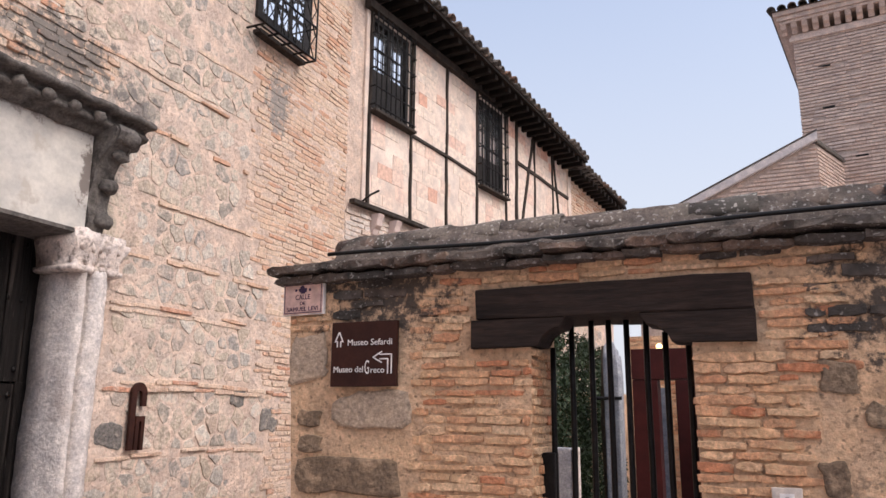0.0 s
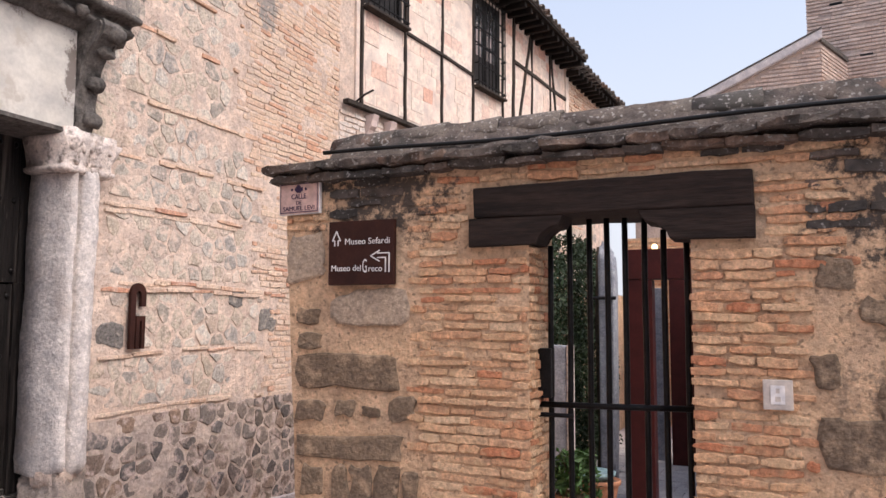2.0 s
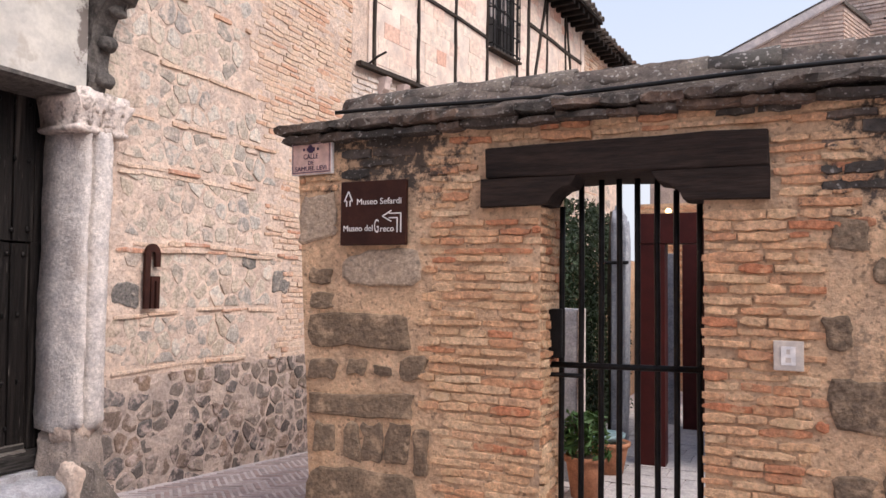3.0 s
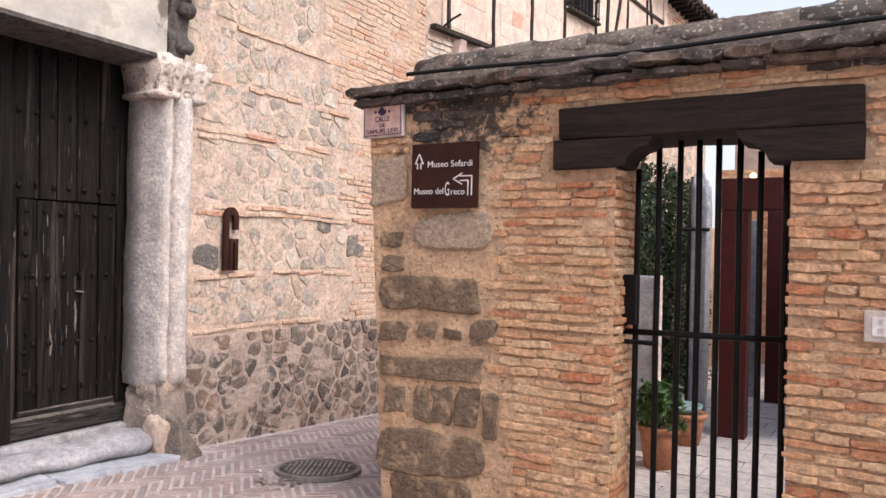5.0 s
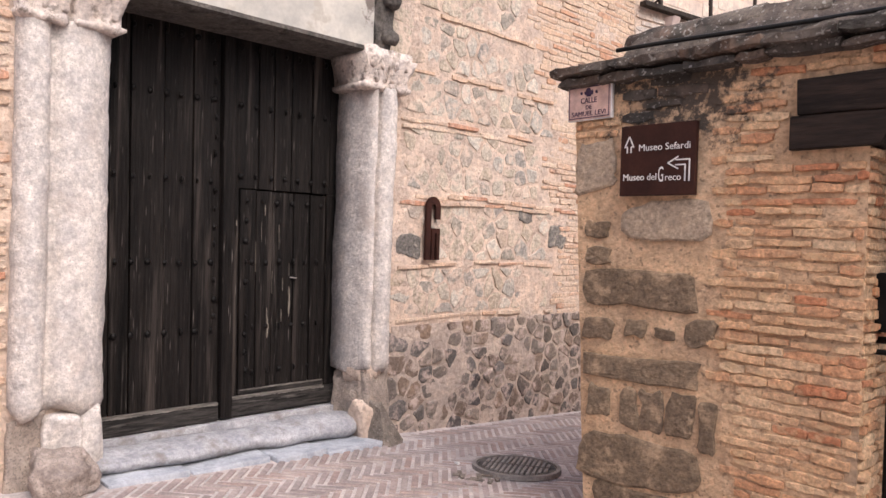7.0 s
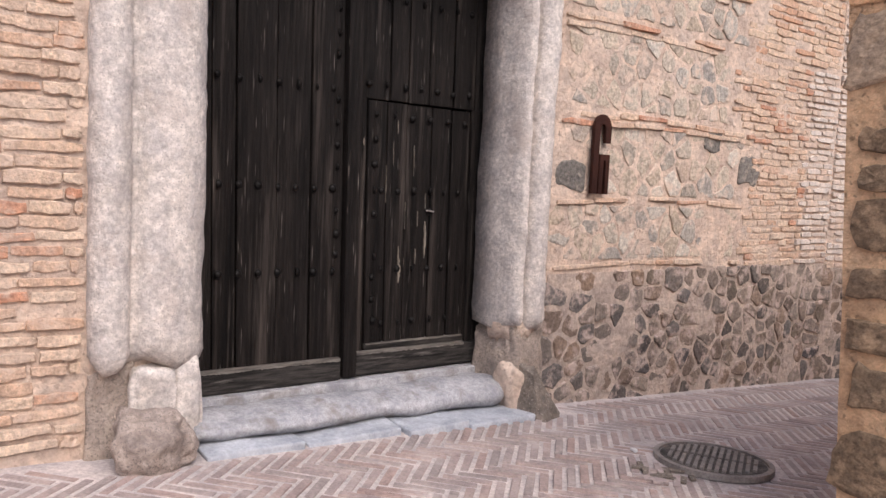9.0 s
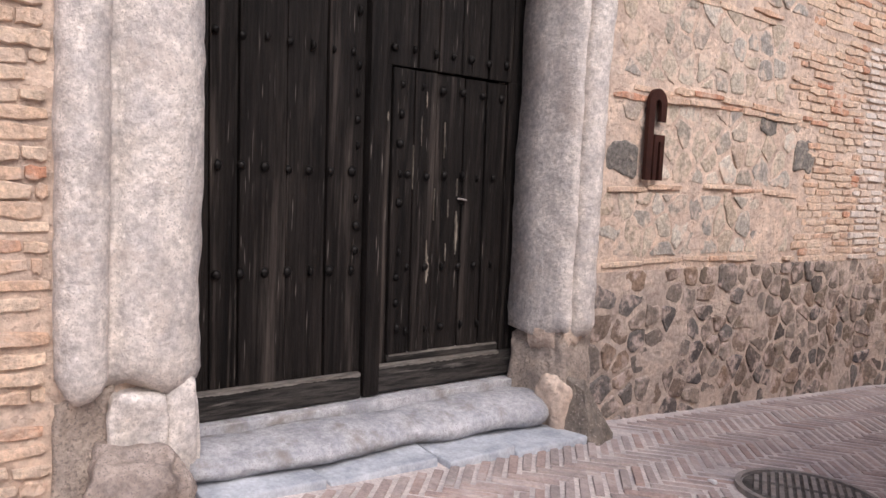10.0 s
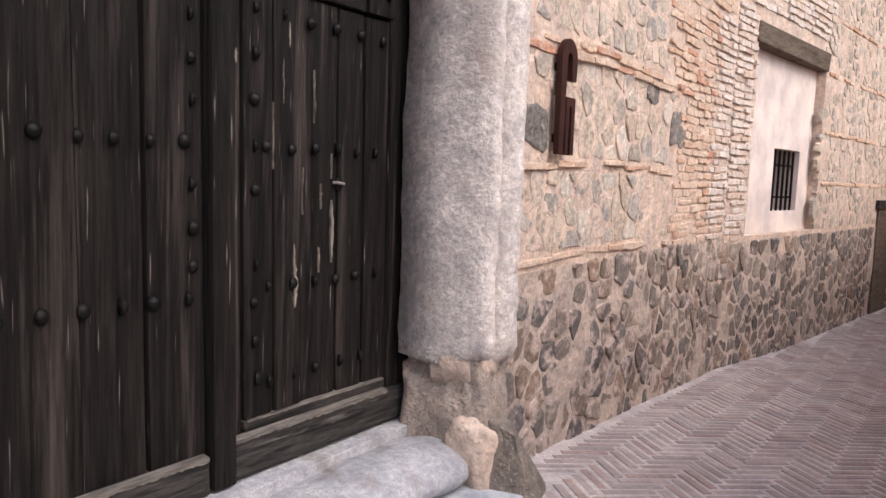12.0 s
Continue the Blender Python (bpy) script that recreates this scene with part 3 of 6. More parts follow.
part("mortar_collar", bm, M_MORTAR, portal, "cracked pale mortar collar", smooth=True)


def capital(y0, y1, seed):
    """Carved capital: a bell that flares to a square top, with leaf bosses."""
    bm = bmesh.new()
    s = 1 if y1 > y0 else -1
    w = abs(y1 - y0)
    rings = []
    for z, g in ((2.87, 0.0), (2.885, 0.028), (2.91, 0.03), (2.925, 0.006), (2.98, 0.012), (3.06, 0.03), (3.13, 0.05), (3.15, 0.055), (3.155, 0.035), (3.20, 0.04)):
        ring = []
        for u in np.linspace(0, 1, 21):
            lobes = 0.034 * abs(math.sin(u * math.pi * 4 + (1.57 if z > 3.0 else 0.0))) - 0.012 if 2.93 < z < 3.14 else 0.0
            p = Vector((-5.05 + g + lobes - 0.05 * (abs(u - 0.5) < 0.04), y0 + s * (u * (w + 2 * g) - g), z))
            p += Vector(noise.noise_vector(p * 14)) * 0.022
            ring.append(bm.verts.new(p))
        ring.append(bm.verts.new((-5.45, y0 + s * (w + g), z)))
        ring.append(bm.verts.new((-5.45, y0 - s * g, z)))
        rings.append(ring)
    k = len(rings[0])
    for a, b in zip(rings, rings[1:]):
        for i in range(k):
            bm.faces.new((a[i], a[(i + 1) % k], b[(i + 1) % k], b[i]))
    bm.faces.new(rings[0])
    bm.faces.new(rings[-1])
    cap = part("capital", bm, M_LIMESTONE, portal, "pale carved limestone capital", smooth=True)
    for i in range(11):                    # two rows of ragged leaf bosses
        bm = bmesh.new()
        u = (i + 0.5) / 11
        lump(bm, (-5.058 + 0.03 * (i % 2), y0 + s * (u * w), 2.99 + 0.10 * (i % 2)), (0.06, 0.075, 0.11 - 0.02 * (i % 2)), i * 1.7 + seed, flat_bottom=False, sub=2, rough=0.7, power=0.9)
        part("leaf_boss", bm, M_LIMESTONE, cap, smooth=True)


capital(1.69, 2.23, 1.0)
capital(4.60, 4.17, 20.0)

bm = bmesh.new()
vs = box(bm, -5.75, 1.72, 3.20, -5.06, 4.24, 4.02)
bmesh.ops.subdivide_edges(bm, edges=bm.edges[:], cuts=7, use_grid_fill=True)
roughen(bm, 0.012, 3.0)
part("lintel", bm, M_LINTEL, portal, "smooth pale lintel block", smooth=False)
bm = bmesh.new()
prism(bm, [(-5.06, 3.20), (-5.03, 3.195), (-5.03, 3.165), (-5.09, 3.15), (-5.5, 3.15), (-5.5, 3.20)], "y", 2.2, 4.15)
part("lintel_edge", bm, M_DARKCARVE, portal, "worn dark lower edge of the lintel")

# weathered ledge over the lintel, with a row of stone balls below it
bm = bmesh.new()
n0 = len(bm.verts)
for i in range(76):
    y = 1.6 + (4.66 - 1.6) * i / 75
    ring = [(-5.30, 4.30), (-5.05, 4.265), (-4.86, 4.22), (-4.825, 4.20), (-4.82, 4.17), (-4.84, 4.155), (-4.92, 4.15), (-4.95, 4.125), (-4.92, 4.10), (-4.90, 4.075), (-4.92, 4.05), (-4.985, 4.04), (-5.0, 4.01), (-5.03, 3.985), (-5.30, 3.985)]
    row = []
    for x, z in ring:
        p = Vector((x, y, z))
        row.append(bm.verts.new(p + Vector(noise.noise_vector(p * 6)) * 0.018 + Vector(noise.noise_vector(p * 19)) * 0.010))
    if i:
        for k in range(len(ring)):
            bm.faces.new((prev[k], prev[(k + 1) % len(ring)], row[(k + 1) % len(ring)], row[k]))
    else:
        bm.faces.new(row)
    prev = row
bm.faces.new(prev)
part("ledge", bm, M_DARKCARVE, portal, "blackened weathered stone ledge", smooth=True)
for i in range(11):
    bm = bmesh.new()
    lump(bm, (-4.89, 1.78 + 0.235 * i, 4.085), (0.10, 0.105, 0.095), i * 3.1, flat_bottom=False, sub=2, rough=0.3, power=1.0)
    part("ball_ornament", bm, M_DARKCARVE, portal, smooth=True)
# scrolled bracket under the ledge's end
bm = bmesh.new()
prof = [(-5.2, 4.07), (-4.82, 4.07), (-4.80, 4.02), (-4.83, 3.95), (-4.90, 3.89), (-4.96, 3.81), (-5.01, 3.72), (-5.045, 3.62), (-5.06, 3.52), (-5.07, 3.42), (-5.065, 3.34), (-5.05, 3.28), (-5.07, 3.215), (-5.2, 3.215)]
prism(bm, prof, "y", 4.25, 4.45, bevel=0.02)
bmesh.ops.triangulate(bm, faces=bm.faces[:])
bmesh.ops.subdivide_edges(bm, edges=bm.edges[:], cuts=2)
roughen(bm, 0.015, 7.0)
bracket = part("bracket", bm, M_DARKCARVE, portal, "dark scrolled stone bracket with three balls")
for x, z, r in ((-4.85, 3.985, 0.15), (-4.94, 3.85, 0.10), (-5.03, 3.60, 0.12), (-5.045, 3.31, 0.12)):
    bm = bmesh.new()
    lump(bm, (x, 4.41, z), (r, 0.17, r), x * 9, flat_bottom=False, sub=3, rough=0.25, power=0.9)
    part("ball_ornament", bm, M_DARKCARVE, bracket, smooth=True)

# threshold: a long worn rounded sill stone, thin slabs in front of it
bm = bmesh.new()
for i in range(41):
    t = i / 40
    y = 2.18 + (4.31 - 2.18) * t
    zt = 0.245 + 0.01 * math.sin(t * 9) - 0.02 * t
    fx = -5.09 + 0.03 * math.sin(t * 5 + 1)
    zb = ground_z(y) - 0.05
    hh = max(0.10, zt - zb - 0.055) / 2
    end = math.sqrt(max(0.02, 1 - max(0.0, (t - 0.93) / 0.07) ** 2))     # rounded far end
    hh *= 0.35 + 0.65 * end
    rx = 0.20 * end + 0.01
    ring = [(-5.62, zb), (-5.62, zt - 0.03), (-5.44, zt - 0.045)] + [(fx - 0.185 + rx * math.cos(a), zt - hh + 0.01 + hh * math.sin(a)) for a in np.linspace(math.radians(150), math.radians(-75), 14)] + [(fx - 0.16, zb)]
    row = []
    for x, z in ring:
        p = Vector((x, y, z))
        row.append(bm.verts.new(p + Vector(noise.noise_vector(p * 4)) * 0.022 + Vector(noise.noise_vector(p * 14)) * 0.008))
    if i:
        for k in range(len(ring)):
            bm.faces.new((prev[k], prev[(k + 1) % len(ring)], row[(k + 1) % len(ring)], row[k]))
    else:
        bm.faces.new(row)
    prev = row
bm.faces.new(prev)
threshold = thing("threshold", "long worn granite sill stone below the great door", "threshold")
part("sill_stone", bm, M_SILL, threshold, smooth=True)
bm = bmesh.new()
box(bm, -5.60, 2.16, 0.20, -5.44, 4.40, 0.258, bevel=0.006, jit=0.004)
bmesh.ops.subdivide_edges(bm, edges=[e for e in bm.edges if e.calc_length() > 1], cuts=14)
roughen(bm, 0.008, 5)
part("sill_strip", bm, M_SILL, threshold, "grimy flat strip under the door")
for y0, y1, w in ((2.2, 2.72, 0.17), (2.74, 3.34, 0.16), (3.36, 3.78, 0.2), (3.80, 4.34, 0.22)):
    bm = bmesh.new()
    z = ground_z((y0 + y1) / 2)
    box(bm, -5.18, y0, z - 0.08, -5.18 + 0.09 + w, y1, z + 0.035, bevel=0.012, jit=0.012)
    bmesh.ops.subdivide_edges(bm, edges=bm.edges[:], cuts=2, use_grid_fill=True)
    roughen(bm, 0.012, 6)
    tagged(part("sill_slab", bm, M_SLAB, None, "", smooth=False), "flat worn grey stone slab before the sill", "paving slab", "slabs before the door")
# guard stones at both feet of the portal
bm = bmesh.new()
lump(bm, (-5.0, 1.95, ground_z(1.95) + 0.09), (0.36, 0.38, 0.33), 5.0, sub=5, rough=0.3, power=0.8)
roughen(bm, 0.022, 9)
tagged(part("guard_stone", bm, M_ROSEGRANITE, None, "", smooth=True), "squat round granite guard stone at the foot of the jamb", "guard stone", "guard stones of the portal")
guard = thing("guard_stone", "broken wedge-shaped guard stone backed with pale mortar", "guard stone", "guard stones of the portal")
bm = bmesh.new()
# a wedge: wide foot, sharp top that leans to the wall
for p in ((-4.83, 4.41, -0.05), (-4.80, 4.47, 0.02), (-4.84, 4.62, -0.05), (-4.88, 4.645, 0.03), (-5.12, 4.66, -0.05), (-4.93, 4.44, 0.30), (-4.98, 4.50, 0.345), (-5.10, 4.43, 0.36), (-5.12, 4.56, 0.27), (-4.87, 4.42, 0.15), (-5.1, 4.36, -0.05)):
    bm.verts.new((p[0] - 0.015, p[1] - 0.10, p[2]))
bmesh.ops.convex_hull(bm, input=bm.verts[:])
bmesh.ops.subdivide_edges(bm, edges=bm.edges[:], cuts=3, use_grid_fill=True)
roughen(bm, 0.022, 9)
part("rock", bm, M_WEDGE, guard, "dark broken rock")
bm = bmesh.new()
lump(bm, (-5.12, 4.335, 0.155), (0.20, 0.16, 0.40), 31.0, sub=4, rough=0.3, power=0.7)
for v in bm.verts:
    v.co.y += 0.10 * max(0.0, v.co.z - 0.15) - 0.03
roughen(bm, 0.02, 8)
part("mortar_backing", bm, M_MORTAR, guard, "pale lime mortar packed behind the rock", smooth=True)


# ---- the great door ----
door = tagged(thing("great_door", "closed two-leaved door of black studded oak planks with a wicket", "door"), kind="structure")
door.name = "door_1"
DX = -5.54
random.seed(5)


def planks(parent, y0, y1, z0, z1, cuts_at, x=DX, thick=0.05):
    ys = [y0] + cuts_at + [y1]
    for a, b in zip(ys, ys[1:]):
        bm = bmesh.new()
        dx = random.uniform(-0.009, 0.005)
        box(bm, x - thick, a + 0.005, z0, x + dx, b - 0.005, z1 + random.uniform(-0.004, 0.004), bevel=0.006, jit=0.0025)
        part("plank", bm, M_DOOR, parent)


stud_mesh = None


def studs(parent, places, x=DX):
    global stud_mesh
    if stud_mesh is None:
        b = bmesh.new()
        lathe(b, [(0.024, 0.0), (0.024, 0.004), (0.020, 0.013), (0.012, 0.020), (0.004, 0.0225)], (0, 0, 0), seg=10)
        stud_mesh = finish("stud", b, M_IRON, True)
    for y, z in places:
        o = new("stud", stud_mesh)
        o.parent = parent
        o.matrix_basis = pose(x + 0.002, y + random.uniform(-0.006, 0.006), z + random.uniform(-0.006, 0.006), 0, 90, random.uniform(0, 90)) @ Matrix.Diagonal((*[random.uniform(0.85, 1.15)] * 3, 1))


def worn_edge(parent, y0, y1, z, x, h=0.026):
    """Bare wood along the rubbed upper edge of a rail, ragged below."""
    b = bmesh.new()
    k = 150
    low, mid, top = [], [], []
    for i in range(k + 1):
        y = y0 + (y1 - y0) * i / k
        drop = h * (0.55 + 0.16 * noise.noise((y * 7, z * 5, 0.3)) + 0.20 * noise.noise((y * 70, z * 5, 0.3)))
        low.append(b.verts.new((x + 0.0025, y, z - max(0.004, drop))))
        mid.append(b.verts.new((x + 0.0015, y, z + 0.001)))
        top.append(b.verts.new((x - 0.03, y, z + 0.006)))
    for i in range(k):
        b.faces.new((low[i], low[i + 1], mid[i + 1], mid[i]))
        b.faces.new((mid[i], mid[i + 1], top[i + 1], top[i]))
    bmesh.ops.solidify(b, geom=b.faces[:], thickness=0.002)
    part("worn_edge", b, M_DOOREDGE, parent, "pale bare wood along the rail")


leaf = new("leaf")
leaf.parent = door
tagged(leaf, "left leaf of dark oak planks with rows of round studs")
planks(leaf, 2.12, 3.235, 0.34, 3.30, [2.42, 2.56, 2.80, 3.02])
bm = bmesh.new()
box(bm, DX - 0.05, 2.16, 0.265, DX + 0.035, 3.225, 0.40, bevel=0.012, jit=0.004)
part("bottom_rail", bm, M_DOORWORN, leaf, "scuffed grey bottom rail")
worn_edge(leaf, 2.165, 3.222, 0.40, DX + 0.035)
rows_z = [0.95, 1.46, 2.06, 2.66, 3.10]
studs(leaf, [(2.33 + 0.118 * k, z) for z in rows_z for k in range(8)])
studs(leaf, [(3.185, 1.05 + 0.135 * k) for k in range(15) if k not in (3, 8)])
post = new("leaf")
post.parent = door
tagged(post, "right leaf of dark oak planks with a small wicket door")
bm = bmesh.new()
box(bm, DX - 0.03, 3.238, 0.27, DX + 0.045, 3.335, 3.30, bevel=0.012, jit=0.003)
part("closing_strip", bm, M_DOOR, post, "rounded vertical cover strip")
planks(post, 3.337, 4.45, 2.03, 3.30, [3.56, 3.70, 3.86, 4.06, 4.24])
planks(post, 3.337, 3.40, 0.42, 2.03, [])
planks(post, 4.22, 4.45, 0.42, 2.03, [4.31])
bm = bmesh.new()
box(bm, DX - 0.05, 3.337, 0.27, DX + 0.02, 4.45, 0.42, bevel=0.012, jit=0.004)
part("bottom_rail", bm, M_DOORWORN, post, "scuffed grey bottom rail")
worn_edge(post, 3.345, 4.2, 0.42, DX + 0.02)
studs(post, [(3.40 + 0.13 * k, z) for z in (2.12, 2.66, 3.10) for k in range(8)])
wicket = new("wicket")
wicket.parent = post
tagged(wicket, "small wicket door with pale scratches and a keyhole plate")
planks(wicket, 3.405, 4.215, 0.47, 2.02, [3.55, 3.70, 3.90, 4.06], x=DX - 0.012)
bm = bmesh.new()
box(bm, DX - 0.05, 3.41, 0.425, DX - 0.004, 4.21, 0.468, bevel=0.006, jit=0.002)
part("wicket_rail", bm, M_DOORWORN, wicket)
worn_edge(wicket, 3.42, 4.2, 0.468, DX - 0.004, 0.012)
studs(wicket, [(3.46 + 0.14 * k, 1.93) for k in range(6)] + [(3.46, 1.3 + 0.16 * k) for k in range(4)] + [(3.52 + 0.12 * k, 1.46) for k in range(6)] + [(3.46, 0.62 + 0.14 * k) for k in range(4)] + [(3.52 + 0.12 * k, 0.95) for k in range(6)] + [(3.52 + 0.13 * k, 0.60) for k in range(5)], x=DX - 0.012)
for y, z, h, w in ((3.66, 0.94, 0.17, 0.034), (3.655, 1.05, 0.10, 0.012), (3.86, 1.14, 0.25, 0.024), (3.79, 1.03, 0.10, 0.006), (3.60, 1.70, 0.16, 0.007), (3.63, 1.87, 0.09, 0.011), (3.76, 1.66, 0.20, 0.003), (3.80, 1.28, 0.10, 0.005), (3.38, 1.76, 0.05, 0.014), (3.55, 1.50, 0.24, 0.003), (3.70, 1.30, 0.18, 0.003), (3.86, 1.40, 0.10, 0.004)):
    bm = bmesh.new()
    k = 15
    out = []
    for side in (-1, 1):
        for i in range(k) if side < 0 else range(k - 1, -1, -1):
            zz = z + h * (i / (k - 1) - 0.5)
            out.append((y + side * w * 0.5 * math.sin(math.pi * (i + 0.5) / k) * random.uniform(0.25, 1.15) + random.uniform(-0.002, 0.002), zz))
    prism(bm, out, "x", DX - 0.016, DX - 0.006)
    part("scratch", bm, M_SCRATCH, wicket, "pale scraped bare wood")
bm = bmesh.new()
lathe(bm, [(0.024, 0.0), (0.024, 0.006), (0.018, 0.008)], (0, 0, 0), seg=12)
o = part("keyhole_plate", bm, M_IRON, wicket, "round worn metal keyhole plate")
o.matrix_basis = pose(DX - 0.012, 3.90, 1.33, 0, 90, 0)
bm = bmesh.new()
tube(bm, [(DX - 0.012, 3.87, 1.335), (DX + 0.004, 3.88, 1.335), (DX + 0.006, 3.915, 1.33), (DX - 0.012, 3.93, 1.33)], 0.006)
part("latch", bm, M_MANHOLE, wicket, "worn metal latch")

LEAN = Matrix(((1, 0, 0, 0), (0, 1, -0.018, 0.007), (0, 0, 1, 0), (0, 0, 0, 1)))
for o in door.children_recursive:            # the old leaves hang slightly out of plumb
    if o.data and o.name.split(".")[0] != "stud":
        o.data.transform(o.matrix_basis.inverted() @ LEAN @ o.matrix_basis)
    elif o.data:
        o.matrix_basis = Matrix.Translation((0, 0.007 - 0.018 * o.matrix_basis.translation.z, 0)) @ o.matrix_basis

# ---- rusted metal sign letter on the wall ----
bm = bmesh.new()
ring = []
cx, rr = 5.03, 0.085
outer = [(cx - rr, 1.50), (cx - rr, 1.97)] + [(cx - rr * math.cos(a), 1.97 + 1.05 * rr * math.sin(a)) for a in np.linspace(0.15, math.pi, 12)] + [(cx + rr, 1.86), (cx + 0.03, 1.86)]
inner = [(cx + 0.03 * math.cos(a), 1.96 + 0.035 * math.sin(a)) for a in np.linspace(0, math.pi, 8)] + [(cx - 0.03, 1.50)]
prism(bm, outer + inner, "x", -5.135, -5.105, bevel=0.003)
sign_g = thing("metal_letter_sign", "tall hook-shaped letter of rusted brown steel fixed to the wall", "sign")
part("letter_hook", bm, M_CORTEN, sign_g)
bm = bmesh.new()
prism(bm, [(cx - 0.018, 1.50), (cx - 0.018, 1.78), (cx + rr, 1.78), (cx + rr, 1.50), (cx + 0.045, 1.50), (cx + 0.045, 1.74), (cx + 0.02, 1.74), (cx + 0.02, 1.50)], "x", -5.135, -5.105, bevel=0.003)
part("letter_stem", bm, M_CORTEN, sign_g)
for a, b in ((-0.04, 1.56), (-0.06, 1.90)):
    bm = bmesh.new()
    box(bm, -5.17, cx + a, b, -5.13, cx + a + 0.035, b + 0.04)
    part("bracket", bm, M_IRON, sign_g)


# ---- garden wall dressing ----
for v in wall_garden.data.vertices:          # the wall's free end leans outwards as it rises
    if v.co.x < -2.9:
        v.co.x = -2.862 - 0.064 * max(v.co.z, 0)

gate_lintel = thing("timber_lintel", "two dark weathered oak beams over the gate, lower one cut with curved ends", "lintel")
bm = bmesh.new()
box(bm, -1.712, 4.13, 2.335, -0.232, 4.64, 2.515, bevel=0.012, jit=0.006)
bmesh.ops.subdivide_edges(bm, edges=[e for e in bm.edges if e.calc_length() > 0.6], cuts=10)
roughen(bm, 0.008, 5)
part("upper_beam", bm, M_BEAM, gate_lintel)
for sgn, x0, x1 in ((1, -1.742, -1.19), (-1, -0.222, -0.785)):
    arc = [(x1 - sgn * 0.015, 2.30), (x1 - sgn * 0.03, 2.275)] + [(x1 - sgn * (0.045 + 0.11 * math.sin(a)), 2.275 - 0.09 * (1 - math.cos(a)) - 0.005) for a in np.linspace(0.3, math.pi / 2, 7)]
    out = [(x0, 2.333), (x1, 2.333)] + arc + [(x1 - sgn * 0.19, 2.178), (x0, 2.172)]
    bm = bmesh.new()
    prism(bm, out, "y", 4.125, 4.37, bevel=0.006)
    roughen(bm, 0.006, 6)
    part("lower_beam", bm, M_BEAM, gate_lintel)

# ---- iron gate ----
gate = thing("iron_gate", "closed black wrought-iron gate of round bars with a lock box", "gate")
GY = 4.40
for x, top in ((-1.335, 2.19), (-1.222, 2.335), (-1.108, 2.335), (-1.006, 2.335), (-0.906, 2.335), (-0.80, 2.335), (-0.698, 2.26), (-0.578, 2.19)):
    bm = bmesh.new()
    pts = [(x + random.uniform(-0.002, 0.002), GY, 0.10 + (top - 0.10) * k / 6) for k in range(7)]
    tube(bm, pts, 0.0165, seg=10)
    part("bar", bm, M_IRON, gate, smooth=True)
for z in (0.14, 1.285):
    bm = bmesh.new()
    tube(bm, [(-1.44, GY - 0.012, z - 0.005), (-1.0, GY - 0.012, z), (-0.52, GY - 0.012, z + 0.008)], 0.017, seg=10)
    part("crossbar", bm, M_IRON, gate, smooth=True)
bm = bmesh.new()
box(bm, -1.405, GY - 0.05, 1.32, -1.325, GY + 0.04, 1.60, bevel=0.006)
lock = part("lock_box", bm, M_IRON, gate, "black steel lock box")
bm = bmesh.new()
tube(bm, [(-1.44, GY - 0.03, 1.225), (-1.20, GY - 0.03, 1.225)], 0.013)
part("bolt", bm, M_IRON, gate)


# ---- signs ----
def lettering(name, text, size, m, material, parent, width=None):
    cu = bpy.data.curves.new(name, "FONT")
    cu.body, cu.size, cu.extrude, cu.align_x, cu.align_y = text, size, 0.0012, "CENTER", "CENTER"
    cu.resolution_u = 3
    tmp = new("tmp", cu)
    me = bpy.data.meshes.new_from_object(tmp.evaluated_get(bpy.context.evaluated_depsgraph_get()))
    bpy.data.objects.remove(tmp)
    me.materials.clear()
    me.materials.append(material)
    ob = new(name, me)
    ob.parent = parent
    xs = [v.co.x for v in me.vertices]
    s = width / (max(xs) - min(xs)) if width else 1.0
    ob.matrix_basis = m @ pose(0, 0, 0, 90, 0, 0) @ Matrix.Diagonal((s, 1, 1, 1))
    return ob


board = thing("direction_sign", "square brown steel signboard with white lettering and two arrows", "sign")
bm = bmesh.new()
box(bm, -2.662, 4.115, 1.966, -2.212, 4.15, 2.358, bevel=0.004)
part("sign_plate", bm, M_CORTEN, board)
SY = 4.113
lettering("lettering", "Museo Sefardi", 0.053, pose(-2.393, SY, 2.229), M_WHITE, board, 0.305)
lettering("lettering", "Museo del", 0.053, pose(-2.536, SY, 2.067), M_WHITE, board, 0.205)
lettering("lettering", "G", 0.118, pose(-2.407, SY, 2.076), M_WHITE, board, 0.030)
lettering("lettering", "reco", 0.053, pose(-2.335, SY, 2.062), M_WHITE, board, 0.092)


def strokes(parent, segs, w=0.0045):
    for (x0, z0), (x1, z1) in segs:
        bm = bmesh.new()
        d = Vector((x1 - x0, 0, z1 - z0)).normalized()
        nrm = Vector((-d.z, 0, d.x)) * w
        a, b = Vector((x0 + 0.022, SY, z0)), Vector((x1 + 0.022, SY, z1))
        prism(bm, [((a + nrm).x, (a + nrm).z), ((b + nrm).x, (b + nrm).z), ((b - nrm).x, (b - nrm).z), ((a - nrm).x, (a - nrm).z)], "y", SY - 0.0015, SY + 0.002)
        part("arrow_stroke", bm, M_WHITE, parent)


